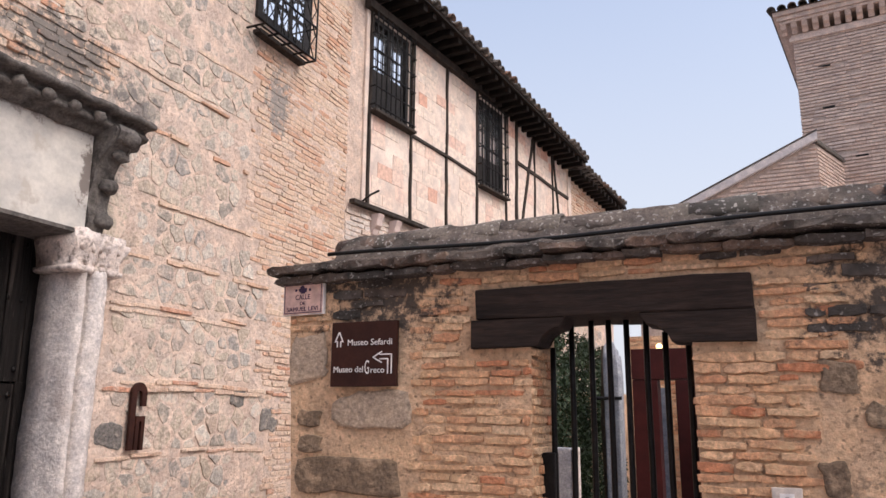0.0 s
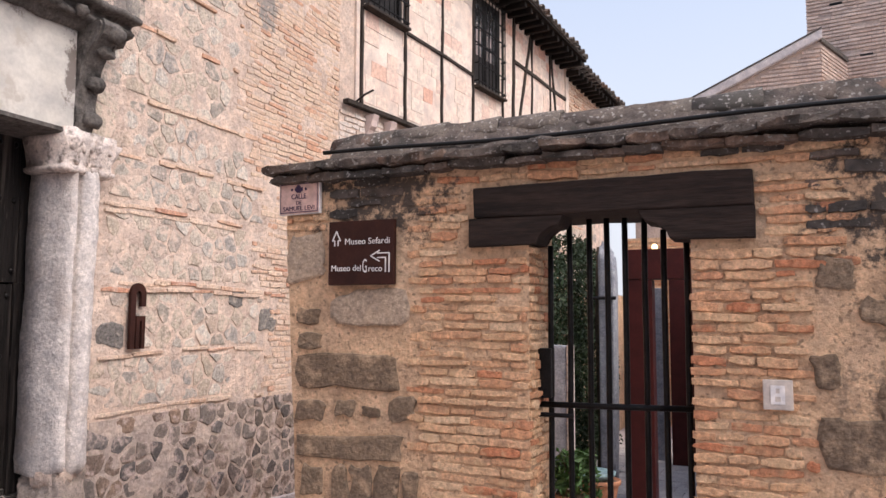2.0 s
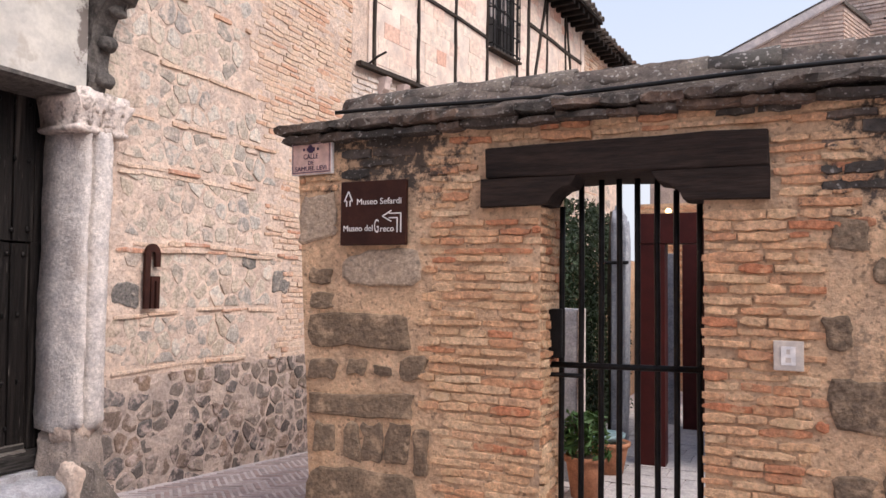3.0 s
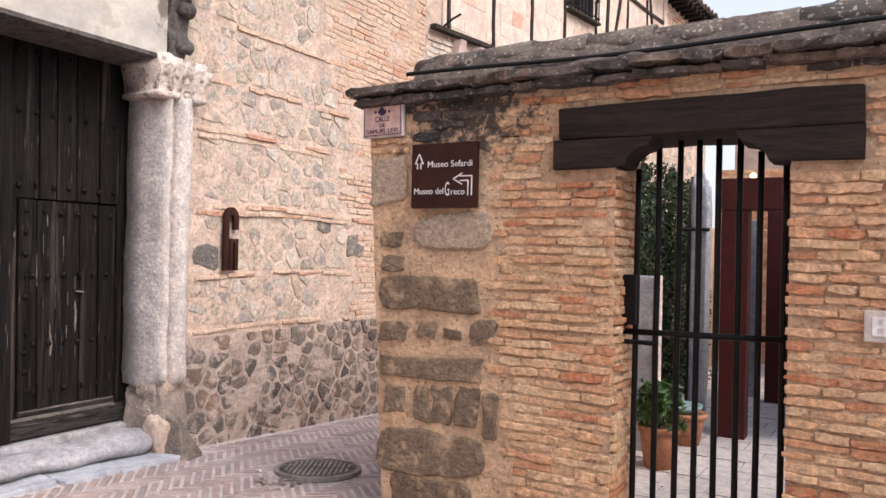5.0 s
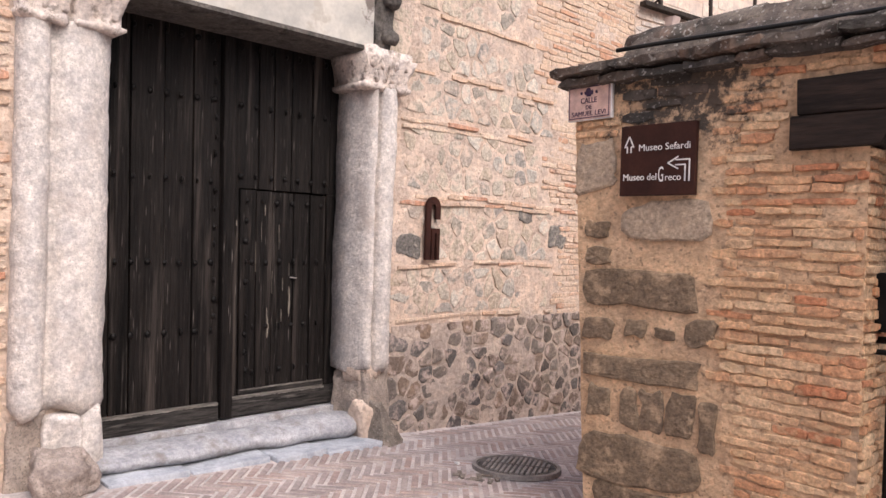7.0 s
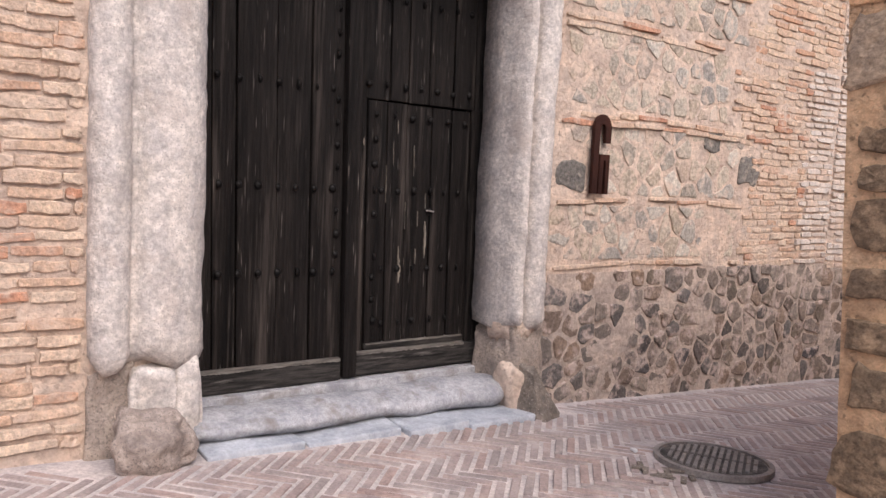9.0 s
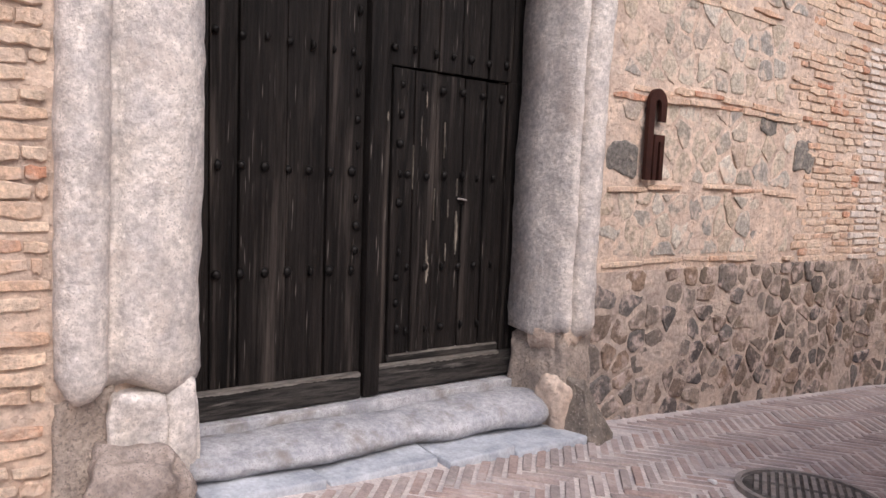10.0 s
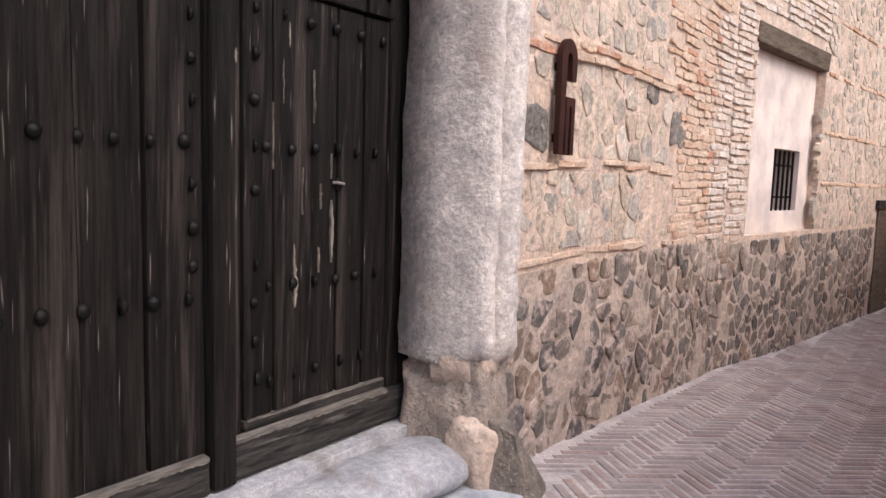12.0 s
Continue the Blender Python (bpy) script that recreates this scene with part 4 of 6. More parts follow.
strokes(board, [((-2.658, 2.235), (-2.629, 2.297)), ((-2.629, 2.297), (-2.600, 2.235)), ((-2.600, 2.24), (-2.617, 2.24)), ((-2.658, 2.24), (-2.641, 2.24)), ((-2.641, 2.24), (-2.641, 2.205)), ((-2.617, 2.24), (-2.617, 2.205))], 0.0035)
strokes(board, [((-2.389, 2.139), (-2.328, 2.172)), ((-2.389, 2.139), (-2.328, 2.106)), ((-2.345, 2.155), (-2.262, 2.155)), ((-2.264, 2.155), (-2.264, 2.040)), ((-2.345, 2.128), (-2.286, 2.128)), ((-2.288, 2.128), (-2.288, 2.040))], 0.0035)

plaque = thing("street_plaque", "pink glazed ceramic street name plaque with dark lettering and crest", "sign")
PM = pose(-2.902, 4.145, 2.526, 0, -1.0, 0)
bm = bmesh.new()
box(bm, -0.145, -0.012, -0.098, 0.145, 0.02, 0.098, bevel=0.003, m=PM)
part("tile_face", bm, M_CERAMIC, plaque)
bm = bmesh.new()
box(bm, -0.152, -0.006, -0.104, 0.152, 0.022, 0.104, bevel=0.003, m=PM)
part("plaque_rim", bm, M_WHITE, plaque, "pale rim of the plaque")
for a, b, c, d in ((-0.140, 0.088, 0.140, 0.093), (-0.140, -0.093, 0.140, -0.088), (-0.140, -0.088, -0.136, 0.088), (0.136, -0.088, 0.140, 0.088)):
    bm = bmesh.new()
    box(bm, a, -0.0145, b, c, -0.0135 + 0.004, d, m=PM)
    part("border_line", bm, M_INK, plaque)
lettering("lettering", "CALLE", 0.046, PM @ pose(0, -0.0145, 0.008), M_INK, plaque, 0.11)
lettering("lettering", "DE", 0.034, PM @ pose(0, -0.0145, -0.032), M_INK, plaque, 0.04)
lettering("lettering", "SAMUEL LEVI", 0.04, PM @ pose(0, -0.0145, -0.068), M_INK, plaque, 0.235)
for x, r in ((0, 0.02), (-0.02, 0.011), (0.02, 0.011), (0, 0.012), (-0.052, 0.008), (0.052, 0.008)):
    bm = bmesh.new()
    lump(bm, (0, 0, 0), (r * 2, 0.006, r * 2.2), x * 50 + r, flat_bottom=False, sub=2, rough=0.5)
    o = part("crest", bm, M_INK, plaque)
    o.matrix_basis = PM @ pose(x, -0.0125, 0.055 + (0.016 if r == 0.012 else 0))
doorbell = thing("intercom_plate", "small pale square wall plate with a white panel", "intercom")
bm = bmesh.new()
box(bm, -0.216, 4.138, 1.335, -0.082, 4.17, 1.478, bevel=0.005)
part("plate", bm, M_PAPER, doorbell)
for a, b, c, d in ((-0.182, 1.362, -0.118, 1.452), (-0.158, 1.415, -0.142, 1.438), (-0.162, 1.375, -0.138, 1.399)):
    bm = bmesh.new()
    box(bm, a, 4.134 - 0.001 * (c - a < 0.05), b, c, 4.14, d)
    part("panel", bm, M_WHITE if c - a > 0.05 else M_PAPER, doorbell)

# ---- garden behind the gate ----
bm = bmesh.new()
box(bm, -2.53, 4.595, -0.6, 6.5, 16.5, -0.062)
setting("garden_ground", bm, M_GROUND, "sandy bed of the garden paving", "floor")
bm = bmesh.new()
random.seed(21)
y = 4.62
while y < 12:
    d = random.uniform(0.28, 0.42)
    x = -2.5 + random.uniform(0, 0.2)
    while x < 3:
        w = random.uniform(0.35, 0.6)
        box(bm, x + 0.008, y + 0.008, -0.12, x + w - 0.008, y + d - 0.008, -0.05 + random.uniform(-0.004, 0.004))
        x += w
    y += d
g_pave = setting("garden_pavement", bm, M_GRAVE, "pale worn stone slabs of the garden path", "pavement")
g_pave["kind"] = "stuff"
bm = bmesh.new()
grid_wall(bm, wall_frame(-2.6, 14.0, 0), 0, 9.1, -0.6, 3.25, 0.4, 0.02, thick=0.4)
wall_back = setting("wall_garden_back", bm, M_GMORTAR, "far brick wall of the garden", "wall")
bm = bmesh.new()
grid_wall(bm, wall_frame(5.5, 4.2, 90), 0, 12.0, -0.8, 2.9, 1.0, 0.02, thick=-0.3)
setting("wall_garden_side", bm, M_GMORTAR, "plain side wall of the garden", "wall")
bm = bmesh.new()
box(bm, -0.9, 12.2, -0.1, 4.5, 13.6, 3.0)
setting("garden_house_wall", bm, M_PINKPLASTER, "pale rendered low building in the garden", "wall")

red = thing("red_gateway", "dark red painted steel gateway standing in the garden", "gateway")
for n_, a in (("post", (-1.512, 8.0, -0.06, -1.262, 8.22, 2.18)), ("top_beam", (-1.512, 7.99, 2.183, -0.25, 8.22, 2.49)), ("post", (-1.36, 10.25, -0.06, -0.93, 10.45, 2.35)), ("side_panel", (-0.45, 8.02, -0.06, -0.25, 10.4, 2.18)), ("grey_leaf", (-1.60, 10.52, -0.06, -1.46, 10.56, 2.2))):
    bm = bmesh.new()
    box(bm, *a, bevel=0.006)
    part(n_, bm, M_GREYSTONE if n_ == "grey_leaf" else M_REDSTEEL, red, "grey-blue metal leaf" if n_ == "grey_leaf" else "")
PILLAR_X = -1.90
bm = bmesh.new()
lump(bm, (PILLAR_X, 9.0, 1.29), (0.20, 0.24, 2.76), 41.0, sub=4, rough=0.16, power=0.35)
tagged(part("stone_pillar", bm, M_GREYSTONE, None, "", smooth=True), "tall rough blue-grey stone pillar beside the gateway", "pillar")
bm = bmesh.new()
tube(bm, [(-2.12, 8.8, 2.02), (-1.95, 8.83, 2.02), (-1.78, 8.85, 2.02)], 0.02)
tagged(part("pillar_band", bm, M_IRON, None), "dark iron band round the stone pillar", "band")
bm = bmesh.new()
tube(bm, [(-2.03 + 0.02 * math.sin(k * 1.3), 9.25, -0.06 + 0.45 * k) for k in range(7)], 0.085, seg=9, taper=0.75)
roughen(bm, 0.02, 6)
tagged(part("old_vine_trunk", bm, M_STEM, None, "", smooth=True), "dark bare vine trunk climbing beside the stone pillar", "trunk")
stele = thing("stone_stele", "upright grey stone slab with a pale edge", "stele")
bm = bmesh.new()
box(bm, -2.08, 7.0, -0.07, -1.90, 7.18, 1.53, bevel=0.02, jit=0.006)
part("slab", bm, M_GREYSTONE, stele)
bm = bmesh.new()
box(bm, -1.897, 6.985, -0.07, -1.865, 7.17, 1.535, bevel=0.015, jit=0.004)
part("edge_strip", bm, M_LIMESTONE, stele, "pale stone edge strip")
lampo = thing("garden_lamp", "small lit lamp on the red gateway", "lamp")
bm = bmesh.new()
lathe(bm, [(0.015, 0), (0.03, 0.015), (0.033, 0.035), (0.02, 0.055), (0.006, 0.06)], (-1.24, 8.1, 2.49), seg=12)
part("globe", bm, M_LAMP, lampo, "glowing warm glass globe", smooth=True)
bm = bmesh.new()
lathe(bm, [(0.025, 0), (0.025, 0.015), (0.015, 0.02)], (-1.24, 8.1, 2.475), seg=12)
part("base", bm, M_IRON, lampo)


def leaf_cloud(name, place, count, size, material, parent=None, seed=1):
    """Many small pointed leaves, each a bent quad, at places from the given function."""
    rng = random.Random(seed)
    vs, fs = [], []
    for _ in range(count):
        p, out = place(rng)
        d = (Vector((rng.gauss(0, 1), rng.gauss(0, 1), rng.gauss(0, 1))) + out * 0.8).normalized()
        u = d.cross(Vector((rng.gauss(0, 1), rng.gauss(0, 1), rng.gauss(0, 1)))).normalized()
        s = size * rng.uniform(0.6, 1.4)
        w = d.cross(u)
        k = len(vs)
        vs += [p - u * s, p + w * s * 0.45 + d * s * 0.2, p + u * s, p - w * s * 0.45 + d * s * 0.2]
        fs.append((k, k + 1, k + 2, k + 3))
    me = bpy.data.meshes.new(name)
    me.from_pydata([tuple(v) for v in vs], [], fs)
    me.materials.append(material)
    ob = new(name, me)
    if parent:
        ob.parent = parent
    return ob


def ivy_place(rng):
    y, z = rng.uniform(7.3, 11.2), rng.uniform(0.0, 2.75)
    bulge = 0.28 + 0.22 * noise.noise((y * 1.3, z * 1.3, 4.0)) - 0.08 * max(0, z - 2.2)
    return Vector((-2.52 + bulge * rng.uniform(0.35, 1.0), y, z + 0.1 * noise.noise((y * 3, z, 1)))), Vector((1, -0.3, 0.3))


hedge = thing("ivy_hedge", "dense dark green ivy climbing the garden wall", "ivy")
leaf_cloud("foliage", ivy_place, 17000, 0.032, M_LEAF, hedge, 3)
for k in range(7):
    bm = bmesh.new()
    y = 7.5 + 0.55 * k
    tube(bm, [(-2.46, y + 0.1 * math.sin(z * 3 + k), z) for z in np.linspace(-0.06, 2.4, 7)], 0.022, taper=0.4)
    part("stem", bm, M_STEM, hedge)


def pot(x, y, r, h, label, plant, dish):
    p = thing("flower_pot", label, "plant pot", "pots inside the gate")
    z = -0.055
    bm = bmesh.new()
    lathe(bm, [(r * 0.68, z), (r * 0.9, z + h * 0.7), (r * 0.95, z + h * 0.85), (r * 1.05, z + h * 0.86), (r * 1.07, z + h * 0.98), (r * 0.98, z + h), (r * 0.9, z + h * 0.92)], (x, y, 0), seg=24)
    part("pot", bm, M_TERRA, p, smooth=True)
    bm = bmesh.new()
    lathe(bm, [(r * 0.9, z + h * 0.9), (r * 0.88, z + h * 0.93)], (x, y, 0), seg=16)
    part("soil", bm, M_STEM, p)
    if dish:
        bm = bmesh.new()
        lathe(bm, [(r * 0.5, z + h * 0.94), (r * 1.0, z + h * 1.12), (r * 1.03, z + h * 1.22), (r * 0.95, z + h * 1.2)], (x - 0.04, y, 0), seg=24)
        tagged(part("glazed_bowl", bm, M_BLUEGLAZE, None, "", smooth=True), "blue-green glazed bowl resting on a pot", "bowl")
    if plant:
        def place(rng):
            a, t = rng.uniform(0, 6.28), rng.uniform(0, 1)
            rr = 0.24 * math.sqrt(rng.uniform(0, 1)) * (1 - 0.4 * t)
            return Vector((x + math.cos(a) * rr, y + math.sin(a) * rr, z + h + 0.36 * t)), Vector((0, 0, 1))
        leaf_cloud("leaves", place, 420, 0.045, M_LEAF2, p, 8)
        for k in range(6):
            bm = bmesh.new()
            a = k * 1.05
            tube(bm, [(x, y, z + h * 0.9), (x + 0.06 * math.cos(a), y + 0.06 * math.sin(a), z + h + 0.15), (x + 0.15 * math.cos(a), y + 0.15 * math.sin(a), z + h + 0.3)], 0.006, seg=5)
            part("stem", bm, M_STEM, p)


pot(-1.73, 6.58, 0.165, 0.36, "terracotta flower pot with a leafy green plant", True, False)
pot(-1.72, 7.53, 0.19, 0.31, "terracotta flower pot with a bowl on it", False, True)

# ---- manhole cover ----
mh = thing("manhole_cover", "round worn iron manhole cover set into the brick paving", "manhole cover")
MHX, MHY = -3.86, 4.76
MHM = pose(MHX, MHY, ground_z(MHY) + 0.03, -3.2, 0, 30)
bm = bmesh.new()
lathe(bm, [(0.33, -0.03), (0.33, 0.002), (0.30, 0.003), (0.30, -0.012)], (0, 0, 0), seg=40)
o = part("rim", bm, M_MANHOLE, mh)
o.matrix_basis = MHM
bm = bmesh.new()
lathe(bm, [(0.292, -0.03), (0.292, -0.008), (0.285, -0.006)], (0, 0, 0), seg=40)
o = part("lid", bm, M_DARKCARVE, mh)
o.matrix_basis = MHM
for k in range(-6, 7):
    half = math.sqrt(max(0.0, 0.255 ** 2 - (k * 0.038) ** 2))
    for a, b in ((-half, -0.02), (0.02, half)):
        if b - a > 0.03:
            bm = bmesh.new()
            box(bm, k * 0.038 - 0.011, a, -0.008, k * 0.038 + 0.011, b, 0.006, bevel=0.003)
            o = part("rib", bm, M_MANHOLE, mh)
            o.matrix_basis = MHM


# broken bricks and a scrap of paper beside the cover
brng = random.Random(12)
for k in range(16):
    bm = bmesh.new()
    x, y = -4.02 + 0.30 * brng.random(), 4.14 + 0.26 * brng.random()
    L = brng.uniform(0.05, 0.13)
    box(bm, -L / 2, -0.016, 0, L / 2, 0.016, brng.uniform(0.010, 0.02), bevel=0.004, jit=0.004, m=pose(x, y, ground_z(y) + 0.006, 0, brng.uniform(-4, 4), brng.choice((45, -45)) + brng.uniform(-14, 14)))
    tagged(part("broken_brick", bm, M_WEDGE if k % 3 else M_PAVE, None), "dark splintered paving brick lying beside the manhole cover", "brick fragment", "broken bricks by the manhole")
bm = bmesh.new()
lump(bm, (-4.17, 4.45, ground_z(4.45) + 0.016), (0.05, 0.022, 0.016), 3.0, sub=2, rough=0.6)
tagged(part("paper_scrap", bm, M_WHITE, None), "small crumpled white paper scrap on the paving", "litter")


# ---- timber house along the lane ----
HS = 10.6
NICHE = (0.52, 0.92, 2.56, 2.80)
W1, W2 = (0.42, 6.02, 1.38, 7.44), (3.55, 5.78, 4.55, 7.38)
bm = bmesh.new()
grid_wall(bm, HOUSE, 0.0, HS, -0.9, 7.62, 0.3, 0.012, holes=[NICHE, W1, W2], thick=0.5)
wall_house = setting("wall_house", bm, M_MORTAR, "rubble and brick lower wall of the timber-framed house", "wall")
bm = bmesh.new()
grid_wall(bm, HOUSE @ pose(0, 0.002, 0), HS + 0.002, HS + 10, -0.9, 2.3, 1.0, 0.012, thick=0.5)
setting("wall_lane_end", bm, M_MORTAR, "rubble wall further down the lane", "wall")

house = thing("timber_house", "upper storey of pinkish plaster panels between dark timber posts", "house")
bm = bmesh.new()
grid_wall(bm, HOUSE @ pose(0, -0.035, 0), 0.30, 7.95, 4.62, 7.56, 0.25, 0.003, holes=[W1, W2], thick=0.03)
part("infill", bm, M_PANEL, house, "patchy pinkish lime plaster")
# blocks that show through the thin plaster
random.seed(14)
bm = bmesh.new()
z = 4.66
while z < 7.4:
    h = random.choice((0.17, 0.2, 0.22))
    x = 0.32 + random.uniform(0, 0.2)
    while x < 7.7:
        w = random.uniform(0.2, 0.36)
        cx, cz = x + w / 2, z + h / 2
        if random.random() < 0.6 and not any(a - 0.2 < cx < c + 0.2 and b - 0.15 < cz < d + 0.15 for a, b, c, d in (W1, W2)):
            box(bm, x + 0.002, -0.0405 + random.uniform(-0.0015, 0.0015), z + 0.002, x + w - 0.002, -0.02, z + h - 0.002, jit=0.004, m=HOUSE)
        x += w
    z += h
o = part("infill_block", bm, M_BLOCK, house, "pink and cream adobe blocks")
o["kind"] = "stuff"


def timber(s0, z0, s1, z1, w=0.046, y=-0.07, material=None, name="post"):
    bm = bmesh.new()
    d = Vector((s1 - s0, 0, z1 - z0))
    L = d.length
    a = math.degrees(math.atan2(d.x, d.z))
    k = 6
    m = HOUSE @ pose(s0, 0, z0, 0, a, 0)
    vs = box(bm, -w / 2, y, 0, w / 2, -0.02, L, bevel=0.006)
    bmesh.ops.subdivide_edges(bm, edges=[e for e in bm.edges if e.calc_length() > 0.6], cuts=k)
    roughen(bm, 0.014, 2.3)
    for v in bm.verts:
        v.co = m @ v.co
    part(name, bm, material or M_POST, house)


for s in (0.40, 1.44, 2.48, 3.50, 4.62):
    timber(s, 4.6, s + random.uniform(-0.03, 0.03), 7.5)
timber(5.05, 4.6, 5.12, 7.5, 0.08)
timber(5.92, 4.6, 5.94, 7.45)
timber(5.3, 5.4, 5.88, 7.35, 0.07, name="brace")
timber(6.85, 4.6, 6.85, 7.4)
timber(7.25, 5.6, 6.9, 7.3, 0.06, name="brace")
timber(7.75, 4.6, 7.78, 7.4, 0.16, material=M_PANEL)
timber(1.46, 5.94, 3.48, 5.90, 0.05, name="rail")
timber(5.1, 6.62, 7.7, 6.55, 0.07, name="rail")
timber(0.05, 4.56, 4.0, 4.60, 0.06, -0.11, name="sill_beam")
timber(4.0, 4.60, 7.9, 4.60, 0.085, -0.13, name="sill_beam")
timber(0.25, 7.53, 7.95, 7.50, 0.13, -0.13, name="wall_plate")
for s in (0.62, 1.05, 1.6, 2.2):
    bm = bmesh.new()
    prism(bm, [(-0.15, 4.5), (0.0, 4.5), (0.0, 4.2), (-0.04, 4.22), (-0.06, 4.3), (-0.11, 4.34), (-0.12, 4.42)], "x", s - 0.07, s + 0.07, bevel=0.01)
    for v in bm.verts:
        v.co = HOUSE @ v.co
    part("corbel", bm, M_PINKPLASTER, house, "small pink moulded corbel")
bm = bmesh.new()
tube(bm, [HOUSE @ Vector(p) for p in ((0.3, -0.02, 4.60), (0.15, -0.3, 4.63), (-0.02, -0.55, 4.60))], 0.015)
part("iron_rod", bm, M_IRON, house, "rusty rod sticking out of the wall")


def barred_window(name, m, w, h, label, glass_from=0.45, proud=0.10, bars=9, rails=6, lattice=False):
    """A dark two-leaved window in its frame behind a grille of iron bars; local x across, z up, -y out."""
    win = tagged(thing(name, label, "window"), kind="structure")

    def put(n, bm, material, parent=None, lab=""):
        for v in bm.verts:
            v.co = m @ v.co
        return part(n, bm, material, parent or win, lab)
    for n, a in (("window_frame", (0, 0.02, 0, 0.07, 0.12, h)), ("window_frame", (w - 0.07, 0.02, 0, w, 0.12, h)), ("window_frame", (0.07, 0.02, h - 0.07, w - 0.07, 0.12, h)), ("window_frame", (0.07, 0.02, 0, w - 0.07, 0.12, 0.07)), ("mullion", (w / 2 - 0.035, 0.03, 0.07, w / 2 + 0.035, 0.11, h - 0.07))):
        bm = bmesh.new()
        box(bm, *a, bevel=0.006)
        put(n, bm, M_FRAMEWOOD)
    gz = h * glass_from
    for x0, x1 in ((0.07, w / 2 - 0.035), (w / 2 + 0.035, w - 0.07)):
        bm = bmesh.new()
        box(bm, x0, 0.06, 0.07, x1, 0.10, gz)
        put("shutter_panel", bm, M_FRAMEWOOD)
        nx, nz = 3, 4
        for i in range(nx):
            for j in range(nz):
                bm = bmesh.new()
                a, b = x0 + (x1 - x0) * i / nx + 0.01, x0 + (x1 - x0) * (i + 1) / nx - 0.01
                c, d = gz + (h - 0.07 - gz) * j / nz + 0.012, gz + (h - 0.07 - gz) * (j + 1) / nz - 0.012
                box(bm, a, 0.075, c, b, 0.083, d)
                put("pane", bm, M_GLASS)
        bm = bmesh.new()
        box(bm, x0, 0.085, gz, x1, 0.12, h - 0.07)
        put("sash", bm, M_FRAMEWOOD)
    for k in range(bars):
        x = w * k / (bars - 1)
        bm = bmesh.new()
        tube(bm, [(x, -proud, -0.05), (x, -proud, h * 0.5), (x, -proud, h + 0.02)], 0.011, seg=6)
        put("grille_bar", bm, M_IRON)
    for k in range(rails):
        z = 0.02 + (h - 0.06) * k / (rails - 1)
        bm = bmesh.new()
        tube(bm, [(-0.03, 0.0, z), (-0.03, -proud, z), (w + 0.03, -proud, z), (w + 0.03, 0.0, z)], 0.013, seg=6)
        put("grille_rail", bm, M_IRON)
    bm = bmesh.new()
    box(bm, -0.04, -proud - 0.03, -0.09, w + 0.04, 0.05, -0.05, bevel=0.008)
    put("window_sill", bm, M_POST)
    return win


barred_window("window_1", HOUSE @ pose(W1[0], -0.04, W1[1]), W1[2] - W1[0], W1[3] - W1[1], "dark wooden window with pale panes behind an iron grille")
barred_window("window_2", HOUSE @ pose(W2[0], -0.04, W2[1]), W2[2] - W2[0], W2[3] - W2[1], "dark wooden window with pale panes behind an iron grille", glass_from=0.35)

# caged window high on the synagogue wall
cage = tagged(thing("window_3", "high window with a projecting cage of iron lattice", "window"), kind="structure")
CY0, CY1, CZ0, CZ1, CX = 6.12, 7.08, 5.93, 7.3, -4.90
bm = bmesh.new()
box(bm, -5.168, CY0 + 0.12, CZ0 + 0.2, -5.12, CY1 + 0.18, CZ1, bevel=0.005)
part("window_frame", bm, M_FRAMEWOOD, cage)
for i in range(3):
    for j in range(4):
        bm = bmesh.new()
        a, c = CY0 + 0.2 + 0.28 * i, CZ0 + 0.28 + 0.26 * j
        box(bm, -5.122, a, c, -5.112, a + 0.22, c + 0.2)
        part("pane", bm, M_GLASS, cage)
for k in range(8):
    y = CY0 + (CY1 - CY0) * k / 7
    bm = bmesh.new()
    tube(bm, [(CX, y, CZ0), (CX, y, CZ1)], 0.011, seg=6)
    part("grille_bar", bm, M_IRON, cage)
for k in range(3):
    z = CZ0 + 0.42 * k
    bm = bmesh.new()
    tube(bm, [(-5.16, CY0, z), (CX, CY0, z), (CX, CY1, z), (-5.16, CY1, z)], 0.014, seg=6)
    part("grille_rail", bm, M_IRON, cage)
for k in range(9):
    for sg in (1, -1):
        bm = bmesh.new()
        y = CY0 + (CY1 - CY0) * (k - 2) / 5
        za, zb = (CZ0, CZ0 + 1.3) if sg > 0 else (CZ0 + 1.3, CZ0)
        p, q = Vector((CX - 0.012, y, za)), Vector((CX - 0.012, y + 0.75, zb))
        t0, t1 = max(0, (CY0 - y) / 0.75), min(1, (CY1 - y) / 0.75)
        if t1 - t0 > 0.1:
            tube(bm, [p.lerp(q, t0), p.lerp(q, t1)], 0.008, seg=5)
            part("lattice_bar", bm, M_IRON, cage)
        else:
            bm.free()
bm = bmesh.new()
box(bm, -5.16, CY0 + 0.1, CZ0 - 0.02, -5.05, CY1 + 0.02, CZ0 + 0.03, bevel=0.006)
part("window_sill", bm, M_POST, cage)
for k in range(5):                       # open floor of the cage
    bm = bmesh.new()
    y = CY0 + (CY1 - CY0) * k / 4
    tube(bm, [(-5.16, y, CZ0), (CX, y, CZ0)], 0.014, seg=6)
    part("floor_bar", bm, M_IRON, cage)
for x in (CX - 0.08, CX - 0.16):
    bm = bmesh.new()
    tube(bm, [(x, CY0, CZ0), (x, CY1, CZ0)], 0.012, seg=6)
    part("floor_bar", bm, M_IRON, cage)

# eaves: rafter tails, boards and a row of half-round tiles
roof = thing("tiled_eave", "dark timber eave with rafter tails and half-round clay tiles", "roof")


